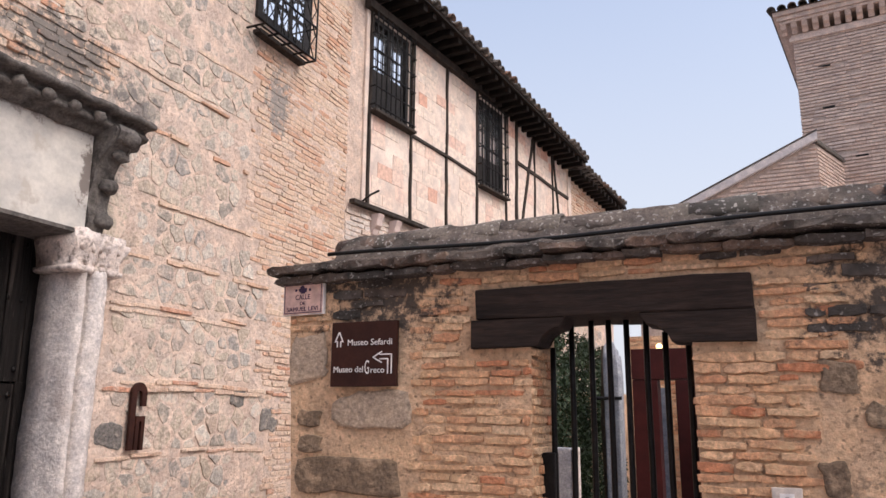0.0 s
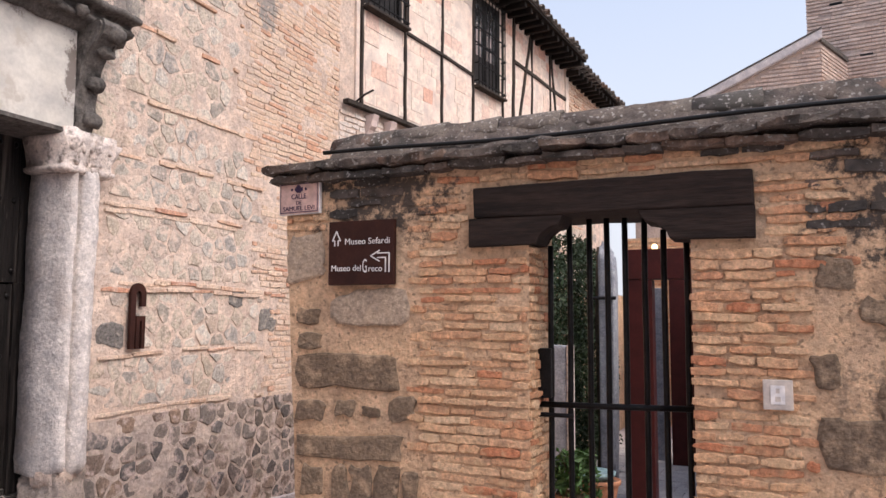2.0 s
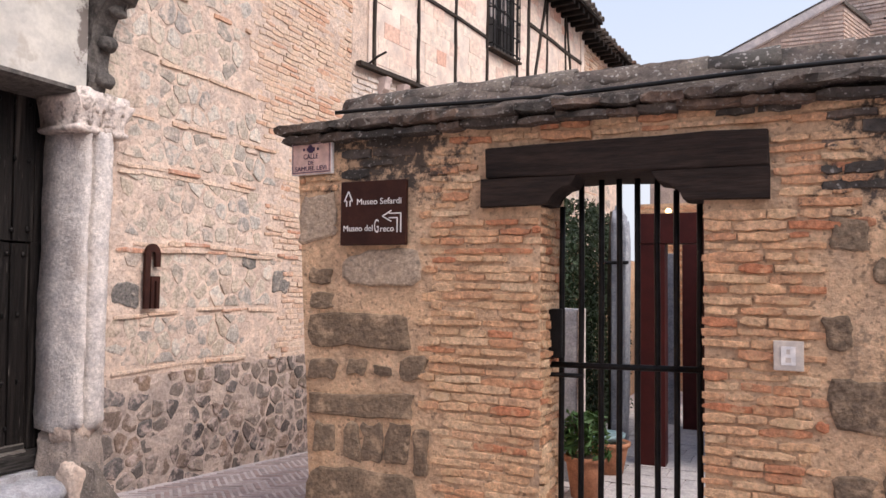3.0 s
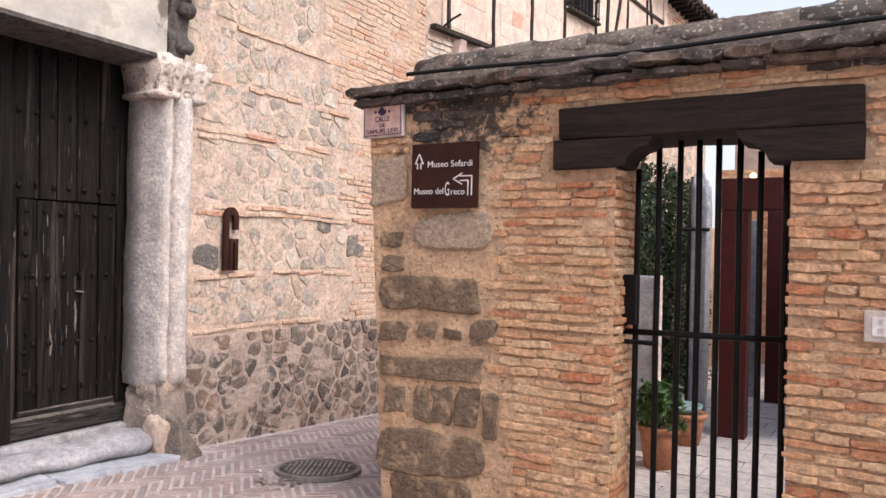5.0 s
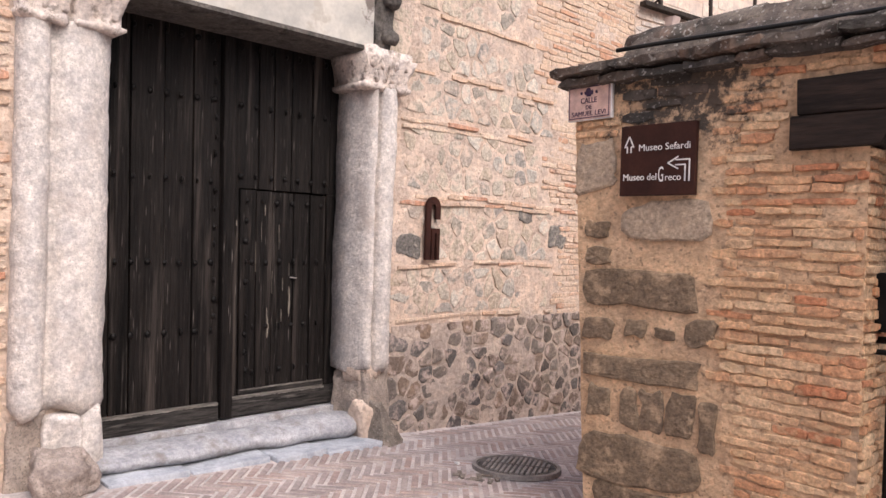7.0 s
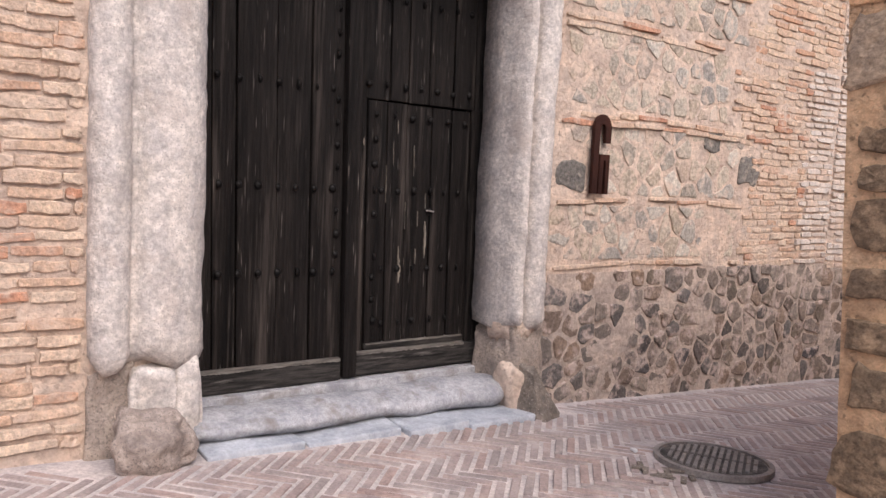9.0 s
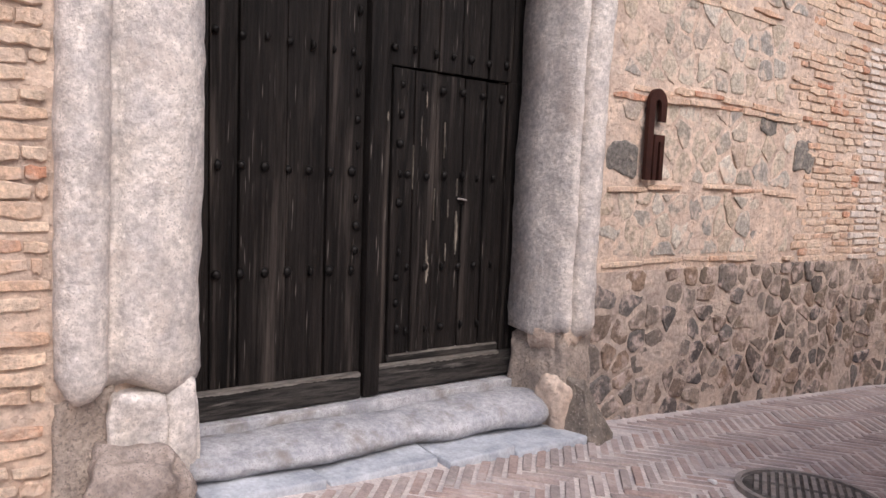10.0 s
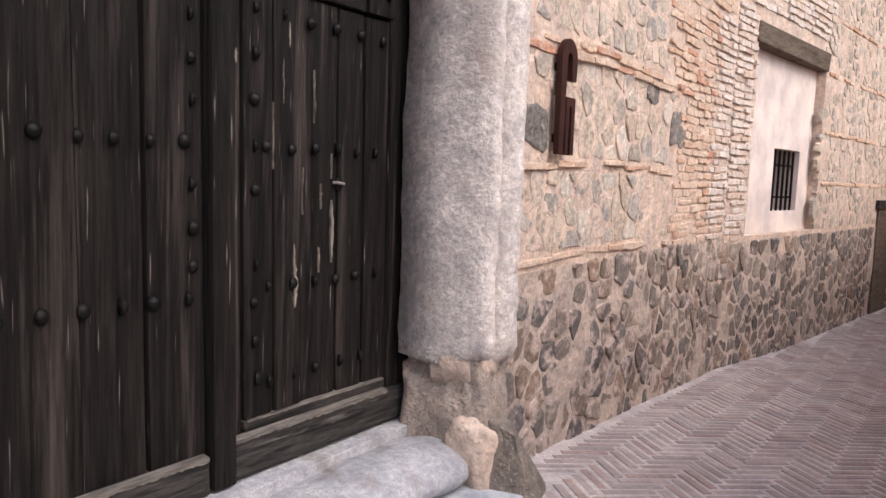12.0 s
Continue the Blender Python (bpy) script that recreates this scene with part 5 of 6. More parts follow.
def eave_z(s):
    return float(np.interp(s, [-1.0, 2.2, 7.6, 7.61, 11.2], [7.98, 7.78, 7.32, 7.24, 7.02]))


def eave_run(s0, s1, over):
    bm = bmesh.new()
    vs = []
    for s in (s0, s1):
        z = eave_z(s)
        vs.append([bm.verts.new(HOUSE @ Vector((s, y, zz))) for y, zz in ((0.3, z + 0.02), (-over, z - 0.06), (-over, z - 0.02), (0.3, z + 0.06))])
    for k in range(4):
        bm.faces.new((vs[0][k], vs[0][(k + 1) % 4], vs[1][(k + 1) % 4], vs[1][k]))
    bm.faces.new(vs[0])
    bm.faces.new(vs[1][::-1])
    part("eave_board", bm, M_RAFTER, roof)
    bm = bmesh.new()
    za, zb = eave_z(s0), eave_z(s1)
    v = [bm.verts.new(HOUSE @ Vector(p)) for p in ((s0, -over, za), (s1, -over, zb), (s1, 4.0, zb + 1.9), (s0, 4.0, za + 1.9), (s0, 4.0, za - 0.3), (s1, 4.0, zb - 0.3), (s0, 0.3, za - 0.02), (s1, 0.3, zb - 0.02))]
    for f in ((0, 1, 2, 3), (3, 2, 5, 4), (4, 5, 7, 6), (6, 7, 1, 0), (0, 3, 4, 6), (1, 7, 5, 2)):
        bm.faces.new([v[i] for i in f])
    part("roof_slope", bm, M_TILE, roof)
    n = int((s1 - s0) / 0.25)
    for k in range(n):
        s = s0 + 0.15 + (s1 - s0 - 0.3) * k / max(1, n - 1)
        bm = bmesh.new()
        z = eave_z(s)
        box(bm, -0.05, -over + 0.06, z - 0.17, 0.05, 0.1, z - 0.05, bevel=0.012, jit=0.004)
        for q in bm.verts:
            q.co = HOUSE @ (q.co + Vector((s, 0, 0)))
        part("rafter_tail", bm, M_RAFTER, roof)


eave_run(-0.1, 7.6, 0.58)
eave_run(7.6, 10.75, 0.42)


def half_tile_mesh(r0, r1, length, thick, material, seg=9):
    """A half-round clay tile, its hollow down, along local y from 0 to length."""
    bm = bmesh.new()
    rows = []
    for y, r in ((0, r0), (length, r1)):
        rows.append([bm.verts.new((math.cos(a) * q, y, math.sin(a) * q)) for q in (r, r - thick) for a in np.linspace(0, math.pi, seg)])
    a, b = rows
    for k in range(seg - 1):
        bm.faces.new((a[k], a[k + 1], b[k + 1], b[k]))
        bm.faces.new((a[seg + k + 1], a[seg + k], b[seg + k], b[seg + k + 1]))
        bm.faces.new((a[k + 1], a[k], a[seg + k], a[seg + k + 1]))
        bm.faces.new((b[k], b[k + 1], b[seg + k + 1], b[seg + k]))
    bm.faces.new((a[0], b[0], b[seg], a[seg]))
    bm.faces.new((a[seg - 1], a[2 * seg - 1], b[2 * seg - 1], b[seg - 1]))
    return finish("roof_tile", bm, material, True)


TILE_A = half_tile_mesh(0.085, 0.07, 0.5, 0.014, M_TILE_O)
random.seed(31)
for k in range(50):
    s = -0.05 + 0.215 * k
    o = new("roof_tile", TILE_A)
    o.parent = roof
    over = 0.64 if s < 7.6 else 0.48
    o.matrix_basis = HOUSE @ pose(s, -over + random.uniform(-0.03, 0.02), eave_z(s) - 0.01 + random.uniform(-0.012, 0.012), random.uniform(8, 14), random.uniform(-4, 4), random.uniform(-3, 3))
    o2 = new("roof_tile", TILE_A)
    o2.parent = roof
    o2.matrix_basis = HOUSE @ pose(s + 0.107, -over + 0.06 + random.uniform(-0.03, 0.02), eave_z(s) + 0.07, 12, 180, random.uniform(-3, 3))
# gable end of the eave and the plain brick end wall are part of wall_house

# niche: recessed white panel with a small barred window under an old plank lintel
niche = tagged(thing("window_4", "white plastered niche with a small black barred window under a plank lintel", "window"), kind="structure")
bm = bmesh.new()
a, b, c, d = NICHE
grid_wall(bm, HOUSE @ pose(0, 0.10, 0), a - 0.1, c + 0.1, b - 0.1, d + 0.1, 0.25, 0.006, holes=[(1.42, 1.13, 2.20, 1.76)], thick=0.3)
part("plaster_panel", bm, M_PLASTER, niche, "smooth white plaster panel")
bm = bmesh.new()
box(bm, a - 0.03, -0.006, d - 0.16, c + 0.07, 0.2, d + 0.05, bevel=0.012, jit=0.02, m=HOUSE)
part("plank_lintel", bm, M_PLANK, niche, "weathered grey-brown plank lintel")
# near-black board behind the grille: the unlit room put into colour
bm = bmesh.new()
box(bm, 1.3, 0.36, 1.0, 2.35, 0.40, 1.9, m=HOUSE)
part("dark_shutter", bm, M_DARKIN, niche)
for k in range(6):
    bm = bmesh.new()
    x = 1.46 + 0.14 * k
    tube(bm, [HOUSE @ Vector((x, 0.15, 1.13)), HOUSE @ Vector((x, 0.15, 1.75))], 0.014, seg=6)
    part("grille_bar", bm, M_IRON, niche)
for z in (1.27, 1.6):
    bm = bmesh.new()
    tube(bm, [HOUSE @ Vector((1.42, 0.165, z)), HOUSE @ Vector((2.20, 0.165, z))], 0.012, seg=6)
    part("grille_rail", bm, M_IRON, niche)
lane_door = tagged(thing("door_2", "narrow dark wooden door down the lane", "door"), kind="structure")
bm = bmesh.new()
box(bm, 5.35, -0.03, -0.42, 6.2, 0.02, 1.12, bevel=0.006, m=HOUSE)
part("door_panel", bm, M_PLANK, lane_door)
bm = bmesh.new()
box(bm, 5.25, -0.05, 1.122, 6.3, 0.02, 1.24, bevel=0.006, m=HOUSE)
part("door_lintel", bm, M_DOORWORN, lane_door)

# ---- brick tower and gabled wall beyond the garden ----
tower = thing("brick_tower", "tall pinkish brick tower with a dentilled cornice and tiled eave", "tower")
TW = wall_frame(1.0, 22.0, -8.0)
bm = bmesh.new()
grid_wall(bm, TW, 0, 9.0, 0, 12.25, 0.6, 0.01, thick=8.0)
part("wall", bm, M_TOWERM, tower)
random.seed(77)
bm = bmesh.new()
z = 6.0
while z < 12.2:
    x = 0.0
    while x < 6.5:
        w = random.uniform(0.22, 0.5)
        if random.random() < 0.96:
            box(bm, x - (0.012 if x == 0 else 0), -0.035 + random.uniform(-0.008, 0.008), z, x + w - 0.02, 0.01, z + 0.062, jit=0.006, m=TW)
        x += w
    z += 0.098
o = part("brick_course", bm, M_TOWER, tower, "weathered pink brick courses")
o["kind"] = "stuff"
for k, (z0, z1, pr) in enumerate(((12.22, 12.34, 0.10), (12.342, 12.44, 0.05), (12.72, 12.80, 0.30), (12.802, 12.93, 0.36), (12.932, 13.06, 0.44))):
    bm = bmesh.new()
    box(bm, -pr, -pr, z0, 9.0, 8.0, z1, bevel=0.02, jit=0.0, m=TW)
    part("cornice_band", bm, M_TOWER, tower)
for k in range(26):
    bm = bmesh.new()
    x = -0.28 + 0.27 * k
    prism(bm, [(-0.28, 12.72), (0.02, 12.72), (0.02, 12.44), (-0.10, 12.44), (-0.14, 12.52), (-0.24, 12.58)], "x", x, x + 0.15, bevel=0.012)
    for v in bm.verts:
        v.co = TW @ v.co
    part("dentil", bm, M_TOWER, tower)
TILE_B = half_tile_mesh(0.12, 0.10, 0.7, 0.02, M_TILE_O)
for k in range(26):
    o = new("roof_tile", TILE_B)
    o.parent = tower
    o.matrix_basis = TW @ pose(-0.45 + 0.27 * k, -0.58 + random.uniform(-0.03, 0.03), 13.07, 14, 0, random.uniform(-2, 2))
bm = bmesh.new()
v = [bm.verts.new(TW @ Vector(p)) for p in ((-0.5, -0.5, 13.06), (9, -0.5, 13.06), (9, 8, 13.06), (-0.5, 8, 13.06), (4.2, 3.8, 14.6))]
for f in ((0, 1, 4), (1, 2, 4), (2, 3, 4), (3, 0, 4), (3, 2, 1, 0)):
    bm.faces.new([v[i] for i in f])
part("roof", bm, M_TILE, tower)
# shade of the putlog slots, painted as near-black bars on the brick face
for x, z in ((0.55, 11.3), (0.55, 10.1), (1.2, 8.6)):
    bm = bmesh.new()
    box(bm, x, -0.045, z, x + 0.3, 0.05, z + 0.05, m=TW)
    part("putlog_hole", bm, M_DARKIN, tower, "near-black bar for the shade inside a putlog slot")

annex = thing("gabled_annex", "low brick annex with a sloping pale rendered coping", "building")
bm = bmesh.new()
prism(bm, [(1.14, 0), (1.14, 8.55), (-3.3, 6.5), (-3.3, 0)], "y", 20.0, 20.4)
part("gable_wall", bm, M_TOWERM, annex)
random.seed(78)
bm = bmesh.new()
z = 5.6
while z < 8.5:
    x = -3.3
    while x < 1.1:
        w = random.uniform(0.22, 0.45)
        if z + 0.08 < 8.55 - (1.14 - x) * 0.4617:
            box(bm, x, 19.975, z, min(x + w - 0.02, 1.145), 20.02, z + 0.06, jit=0.005)
        x += w
    z += 0.098
o = part("brick_course", bm, M_TOWER, annex)
o["kind"] = "stuff"
bm = bmesh.new()
prism(bm, [(1.2, 8.57), (1.2, 8.80), (-3.4, 6.68), (-3.4, 6.45)], "y", 19.86, 20.45, bevel=0.02)
part("coping", bm, M_PALECOPE, annex, "pale weathered rendered sloping coping")
bm = bmesh.new()
prism(bm, [(1.2, 8.802), (1.2, 8.835), (-3.4, 6.715), (-3.4, 6.682)], "y", 19.84, 20.47, bevel=0.01)
part("coping_tiles", bm, M_TILE_O, annex)
SIDE = wall_frame(1.145, 20.0, math.degrees(math.atan2(2.2, 0.85)))
bm = bmesh.new()
grid_wall(bm, SIDE, 0.0, 2.2, 0, 8.5, 0.6, 0.01, thick=0.3)
part("side_wall", bm, M_TOWERM, annex)
bm = bmesh.new()
z = 6.0
while z < 8.45:
    x = 0.0
    while x < 2.1:
        w = random.uniform(0.22, 0.45)
        box(bm, x, -0.03, z, x + w - 0.02, 0.01, z + 0.06, jit=0.005, m=SIDE)
        x += w
    z += 0.098
o = part("brick_course", bm, M_TOWER, annex)
o["kind"] = "stuff"
bm = bmesh.new()
box(bm, -0.02, -0.06, 8.502, 2.25, 0.4, 8.62, bevel=0.015, m=SIDE)
part("wall_cap", bm, M_TILE_O, annex)

# plain unseen walls added behind and beside the walker; they cut the skylight
for n_, a in (("wall_south", (-5.8, -13.6, -1, 14.0, -13.0, 6.0)), ("wall_east", (12.5, -13.0, -1, 13.0, 4.0, 5.0))):
    bm = bmesh.new()
    box(bm, *a)
    setting(n_, bm, M_MORTAR, "plain unseen wall added to close the street and cut skylight", "wall")


# ---- wall pieces: stones, bricks, coping, paving ----
def brick_mesh(seed, material):
    """A worn hand-made brick: wavy edges, rounded ends, an uneven face."""
    rng = random.Random(seed)
    bm = bmesh.new()
    out = []
    k = 5
    for i in range(k):
        x = -0.5 + i / (k - 1)
        end = 0.07 if i in (0, k - 1) else 0.0
        out.append((x + rng.uniform(-0.02, 0.02), -0.5 + end * rng.uniform(0.2, 2.6) + rng.uniform(-0.13, 0.13)))
    out.append((0.505 + rng.uniform(-0.015, 0.01), rng.uniform(-0.1, 0.1)))
    for i in range(k):
        x = 0.5 - i / (k - 1)
        end = 0.07 if i in (0, k - 1) else 0.0
        out.append((x + rng.uniform(-0.02, 0.02), 0.5 - end * rng.uniform(0.2, 2.6) + rng.uniform(-0.13, 0.13)))
    out.append((-0.505 + rng.uniform(-0.01, 0.015), rng.uniform(-0.1, 0.1)))
    n = len(out)
    rings = []
    for y, gx, gz in ((0.6, 1.0, 1.0), (-0.6, 1.0, 1.0), (-1.0, 0.98, 0.82)):
        rings.append([bm.verts.new((x * gx, y + rng.uniform(-0.16, 0.16) * (y < 0), z * gz)) for x, z in out])
    for a, b in zip(rings, rings[1:]):
        for q in range(n):
            bm.faces.new((a[q], a[(q + 1) % n], b[(q + 1) % n], b[q]))
    f = rings[-1]
    for i in range(k - 1):
        bm.faces.new((f[i], f[i + 1], f[2 * k - 1 - i], f[2 * k - i]))
    bm.faces.new((f[k - 1], f[k], f[k + 1]))
    bm.faces.new((f[2 * k], f[2 * k + 1], f[0]))
    return finish("brick", bm, material)


def stone_mesh(outline, material, depth):
    """A broken stone face from its outline round (0, 0): chipped rim, bevelled edge, a nearly flat, slightly tilted face."""
    bm = bmesh.new()
    n = len(outline)
    size = max(math.hypot(x, z) for x, z in outline)
    tx, tz = rng.uniform(-0.35, 0.35) * depth / size, rng.uniform(-0.35, 0.35) * depth / size
    rings = []
    for y, g in ((0.04, 1.02), (-depth * 0.45, 1.0), (-depth * 0.9, 0.90), (-depth, 0.62)):
        rings.append([bm.verts.new((x * g, y + (tx * x + tz * z + rng.uniform(-0.12, 0.12) * depth) * (g < 1), z * g)) for x, z in outline])
    for p, q in zip(rings, rings[1:]):
        for k in range(n):
            bm.faces.new((p[k], p[(k + 1) % n], q[(k + 1) % n], q[k]))
    mid = bm.verts.new((0, -depth, 0))
    for k in range(n):
        bm.faces.new((rings[-1][k], rings[-1][(k + 1) % n], mid))
    return finish("stone", bm, material)


def chipped(outline, cut=0.22, jit=0.006):
    """Cuts the corners of an outline and shifts its points a little."""
    out = []
    for (x0, z0), (x1, z1) in zip(outline, outline[1:] + outline[:1]):
        L = math.hypot(x1 - x0, z1 - z0)
        ts = (cut, 1 - cut) if L < 0.12 else (cut, 0.5, 1 - cut)
        for t in ts:
            out.append((x0 + (x1 - x0) * t + rng.uniform(-jit, jit), z0 + (z1 - z0) * t + rng.uniform(-jit, jit)))
    return out


def clip_half(poly, nx, nz, c):
    """Keeps the part of a polygon where nx * x + nz * z <= c."""
    out = []
    for (x0, z0), (x1, z1) in zip(poly, poly[1:] + poly[:1]):
        d0, d1 = nx * x0 + nz * z0 - c, nx * x1 + nz * z1 - c
        if d0 <= 0:
            out.append((x0, z0))
        if d0 * d1 < 0:
            t = d0 / (d0 - d1)
            out.append((x0 + (x1 - x0) * t, z0 + (z1 - z0) * t))
    return out


def set_stone(parent, M, u, z, outline, material, depth, joined=None):
    me = stone_mesh(outline, material, depth)
    m = M @ pose(u, 0, z)
    if joined is not None:
        joined.add(me, m)
        bpy.data.meshes.remove(me)
        return
    o = new("stone", me)
    o.parent = parent
    o.matrix_basis = m


def block_stone(parent, M, u, z, w, h, material, depth, turn=0.0):
    """One roughly squared stone of a given size."""
    c, q = math.cos(radians(turn)), math.sin(radians(turn))
    j = min(w, h) * 0.10
    base = [(-w / 2, -h / 2), (0, -h / 2), (w / 2, -h / 2), (w / 2, 0), (w / 2, h / 2), (0, h / 2), (-w / 2, h / 2), (-w / 2, 0)]
    base = [(x + rng.uniform(-j, j) * 1.5, y + rng.uniform(-j, j) * 1.5) for x, y in base]
    out = chipped(base, 0.2, j * 0.5)
    set_stone(parent, M, u, z, [(x * c - y * q, x * q + y * c) for x, y in out], material, depth)


def stone_field(material, parent, M, u0, u1, z0, z1, space, depth, seeds=(), joined=None, joint=0.02, drop=0.0, keep=None, aspect=1.2):
    """Rubble packed as it is laid: every stone fills the room its neighbours leave, with uneven mortar joints between."""
    pts = [(a, b) for a, b in seeds if u0 < a < u1 and z0 < b < z1]
    fails = 0
    while fails < 260:
        a, b = rng.uniform(u0, u1), rng.uniform(z0, z1)
        r = space * rng.choice((0.50, 0.75, 0.95, 1.1, 1.35))
        if all(((a - c) / aspect) ** 2 + (b - d) ** 2 > r * r for c, d in pts):
            pts.append((a, b))
            fails = 0
        else:
            fails += 1
    for i, (a, b) in enumerate(pts):
        if keep and not keep(a, b):
            continue
        if rng.random() < drop and i >= len(seeds):
            continue
        near_by = sorted(((c - a) ** 2 + (d - b) ** 2, c, d) for c, d in pts if (c, d) != (a, b))[:14]
        s_ = space * 0.85
        poly = [(-s_ * aspect, max(z0 - b, -s_)), (s_ * aspect, max(z0 - b, -s_)), (s_ * aspect, min(z1 - b, s_)), (-s_ * aspect, min(z1 - b, s_))]
        for d2, c, d in near_by:
            L = math.sqrt(d2)
            nx, nz = (c - a) / L, (d - b) / L
            poly = clip_half(poly, nx, nz, L / 2 - joint * rng.uniform(0.25, 0.9))
            if len(poly) < 3:
                break
        if len(poly) < 3:
            continue
        gx, gz = rng.uniform(0.86, 1.04), rng.uniform(0.84, 1.04)
        cx, cz = sum(p[0] for p in poly) / len(poly), sum(p[1] for p in poly) / len(poly)
        out = chipped([((x - cx) * gx, (z - cz) * gz) for x, z in poly], rng.uniform(0.10, 0.2), space * 0.04)
        if max(x for x, _ in out) - min(x for x, _ in out) < 0.035:
            continue
        set_stone(parent, M, a + cx, b + cz, out, material, depth * rng.uniform(0.5, 1.4), joined)


def family(maker, material, count, start, **kw):
    return [maker(start + k, material, **kw) for k in range(count)]


F_BRICK = family(brick_mesh, M_BRICK, 10, 200)
F_WHITE = family(brick_mesh, M_WHITEBRICK, 5, 230)
F_GBRICK = family(brick_mesh, M_GBRICK, 10, 260)
F_COPE = family(brick_mesh, M_COPE, 10, 340)
rng = random.Random(7)


class Joined:
    """Gathers pieces that are joined into one part."""
    def __init__(self):
        self.v, self.f, self.n = [], [], 0

    def add(self, me, m):
        co = np.empty(len(me.vertices) * 3)
        me.vertices.foreach_get("co", co)
        co = co.reshape(-1, 3)
        a = np.array(m)
        self.v.append(co @ a[:3, :3].T + a[:3, 3])
        self.f += [tuple(i + self.n for i in p.vertices) for p in me.polygons]
        self.n += len(co)

    def build(self, name, material, parent, label):
        if not self.n:
            return
        me = bpy.data.meshes.new(name)
        me.from_pydata([tuple(p) for p in np.concatenate(self.v)], [], self.f)
        me.materials.append(material)
        o = new(name, me)
        o.parent = parent
        return tagged(o, label, kind="stuff")


def piece(fam, parent, M, u, z, w, h, d, turn=0.0, joined=None):
    me = rng.choice(fam)
    m = M @ pose(u, 0, z, 0, turn, 0) @ Matrix.Diagonal((w, d, h, 1))
    if joined is not None:
        joined.add(me, m)
        return
    o = new(me.name.split(".")[0], me)
    o.parent = parent
    o.matrix_basis = m


def bricks(fam, parent, M, u0, u1, z0, z1, course, length, d=0.016, joined=None, edge=None, skip=0.03, keep=None, sag=0.0):
    """Courses of thin bricks; edge gives the uneven start and end of a course."""
    k, z = 0, z0 + course / 2
    while z < z1:
        a, b = edge(k, z) if edge else (u0, u1)
        u = a - (rng.uniform(0, length * 0.5) if edge is None and u0 != a else 0)
        first = True
        while u < b - 0.03:
            w = length * rng.uniform(0.5, 1.25)
            if first and k % 2:
                w *= 0.55
            first = False
            w = min(w, b - u)
            if w > 0.05 and rng.random() > skip and (keep is None or keep(u + w / 2, z)):
                zz = z + sag * noise.noise((u * 0.8, z * 0.6, 2.0)) + rng.uniform(-0.006, 0.006)
                piece(fam, parent, M, u + w / 2, zz, w - rng.uniform(0.0, 0.02), course * rng.choice((rng.uniform(0.56, 0.78), rng.uniform(0.74, 0.96))), d * rng.choice((rng.uniform(0.45, 0.8), rng.uniform(0.7, 1.5))), rng.uniform(-1.7, 1.7), joined)
            u += w
        z += course
        k += 1


def pier_edge(z):
    """Where rubble gives way to the brick pier: toothed by bands."""
    i = int(math.floor((z - 0.95) / 0.58))
    return (6.85, 6.95, 6.62, 6.75, 6.42, 6.30, 6.36, 6.28, 6.35, 6.3, 6.34, 6.3, 6.3, 6.3, 6.3)[max(0, min(14, i))]


# rubble low on the synagogue wall: first the stones that stand out, then the field
LOW = [(4.85, 1.36, 0.18, 0.19), (4.72, 1.17, 0.27, 0.17), (5.1, 1.15, 0.31, 0.14), (5.43, 1.96, 0.31, 0.19), (5.75, 2.31, 0.33, 0.16), (6.1, 2.36, 0.36, 0.18), (5.82, 1.77, 0.31, 0.16), (5.54, 1.73, 0.35, 0.14), (6.5, 1.23, 0.35, 0.2), (6.15, 1.23, 0.22, 0.17), (5.85, 1.23, 0.28, 0.18), (6.79, 0.74, 0.29, 0.14), (7.32, 0.73, 0.38, 0.25), (6.15, 0.7, 0.2, 0.2), (5.81, 0.49, 0.35, 0.28), (6.5, 0.45, 0.2, 0.11), (7.31, 0.49, 0.32, 0.19), (5.12, 0.16, 0.24, 0.2), (4.86, 0.53, 0.2, 0.15), (7.88, 0.28, 0.38, 0.33), (7.58, 0.01, 0.85, 0.36)]
HIGH = [(4.55, 5.17, 0.22, 0.27), (5.47, 5.2, 0.33, 0.3), (5.86, 5.24, 0.41, 0.25), (4.9, 4.87, 0.15, 0.18), (5.25, 4.73, 0.29, 0.19), (5.58, 4.57, 0.3, 0.29), (5.94, 4.55, 0.3, 0.22), (5.87, 4.19, 0.39, 0.25), (5.55, 4.18, 0.15, 0.15), (5.42, 3.93, 0.26, 0.26), (5.95, 5.72, 0.17, 0.24), (5.76, 4.76, 0.27, 0.14), (6.01, 4.76, 0.14, 0.12), (5.9, 3.98, 0.25, 0.24), (3.7, 4.58, 0.12, 0.18), (4.38, 4.59, 0.19, 0.15), (3.45, 4.6, 0.1, 0.1), (4.93, 4.44, 0.21, 0.25), (4.74, 5.61, 0.17, 0.15), (5.59, 6.03, 0.21, 0.15), (5.17, 5.83, 0.37, 0.2)]
SINGLE = ((4.80, 1.635, 0.27, 0.20), (6.38, 1.965, 0.21, 0.15), (6.91, 1.75, 0.27, 0.24))
for u, z, w, h in SINGLE:
    block_stone(wall_syn, SYN, u, z, w, h, M_ACCENT, 0.009, rng.uniform(-6, 6))
BANDS = [(0.975, 1), (1.455, 1), (2.04, 2), (2.70, 2), (3.15, 1), (3.66, 1), (4.32, 1), (4.82, 1), (5.33, 1), (5.95, 1), (6.6, 1), (7.2, 1), (7.8, 1)]
SEEDS = [(u, z) for u, z, _, _ in LOW + HIGH]
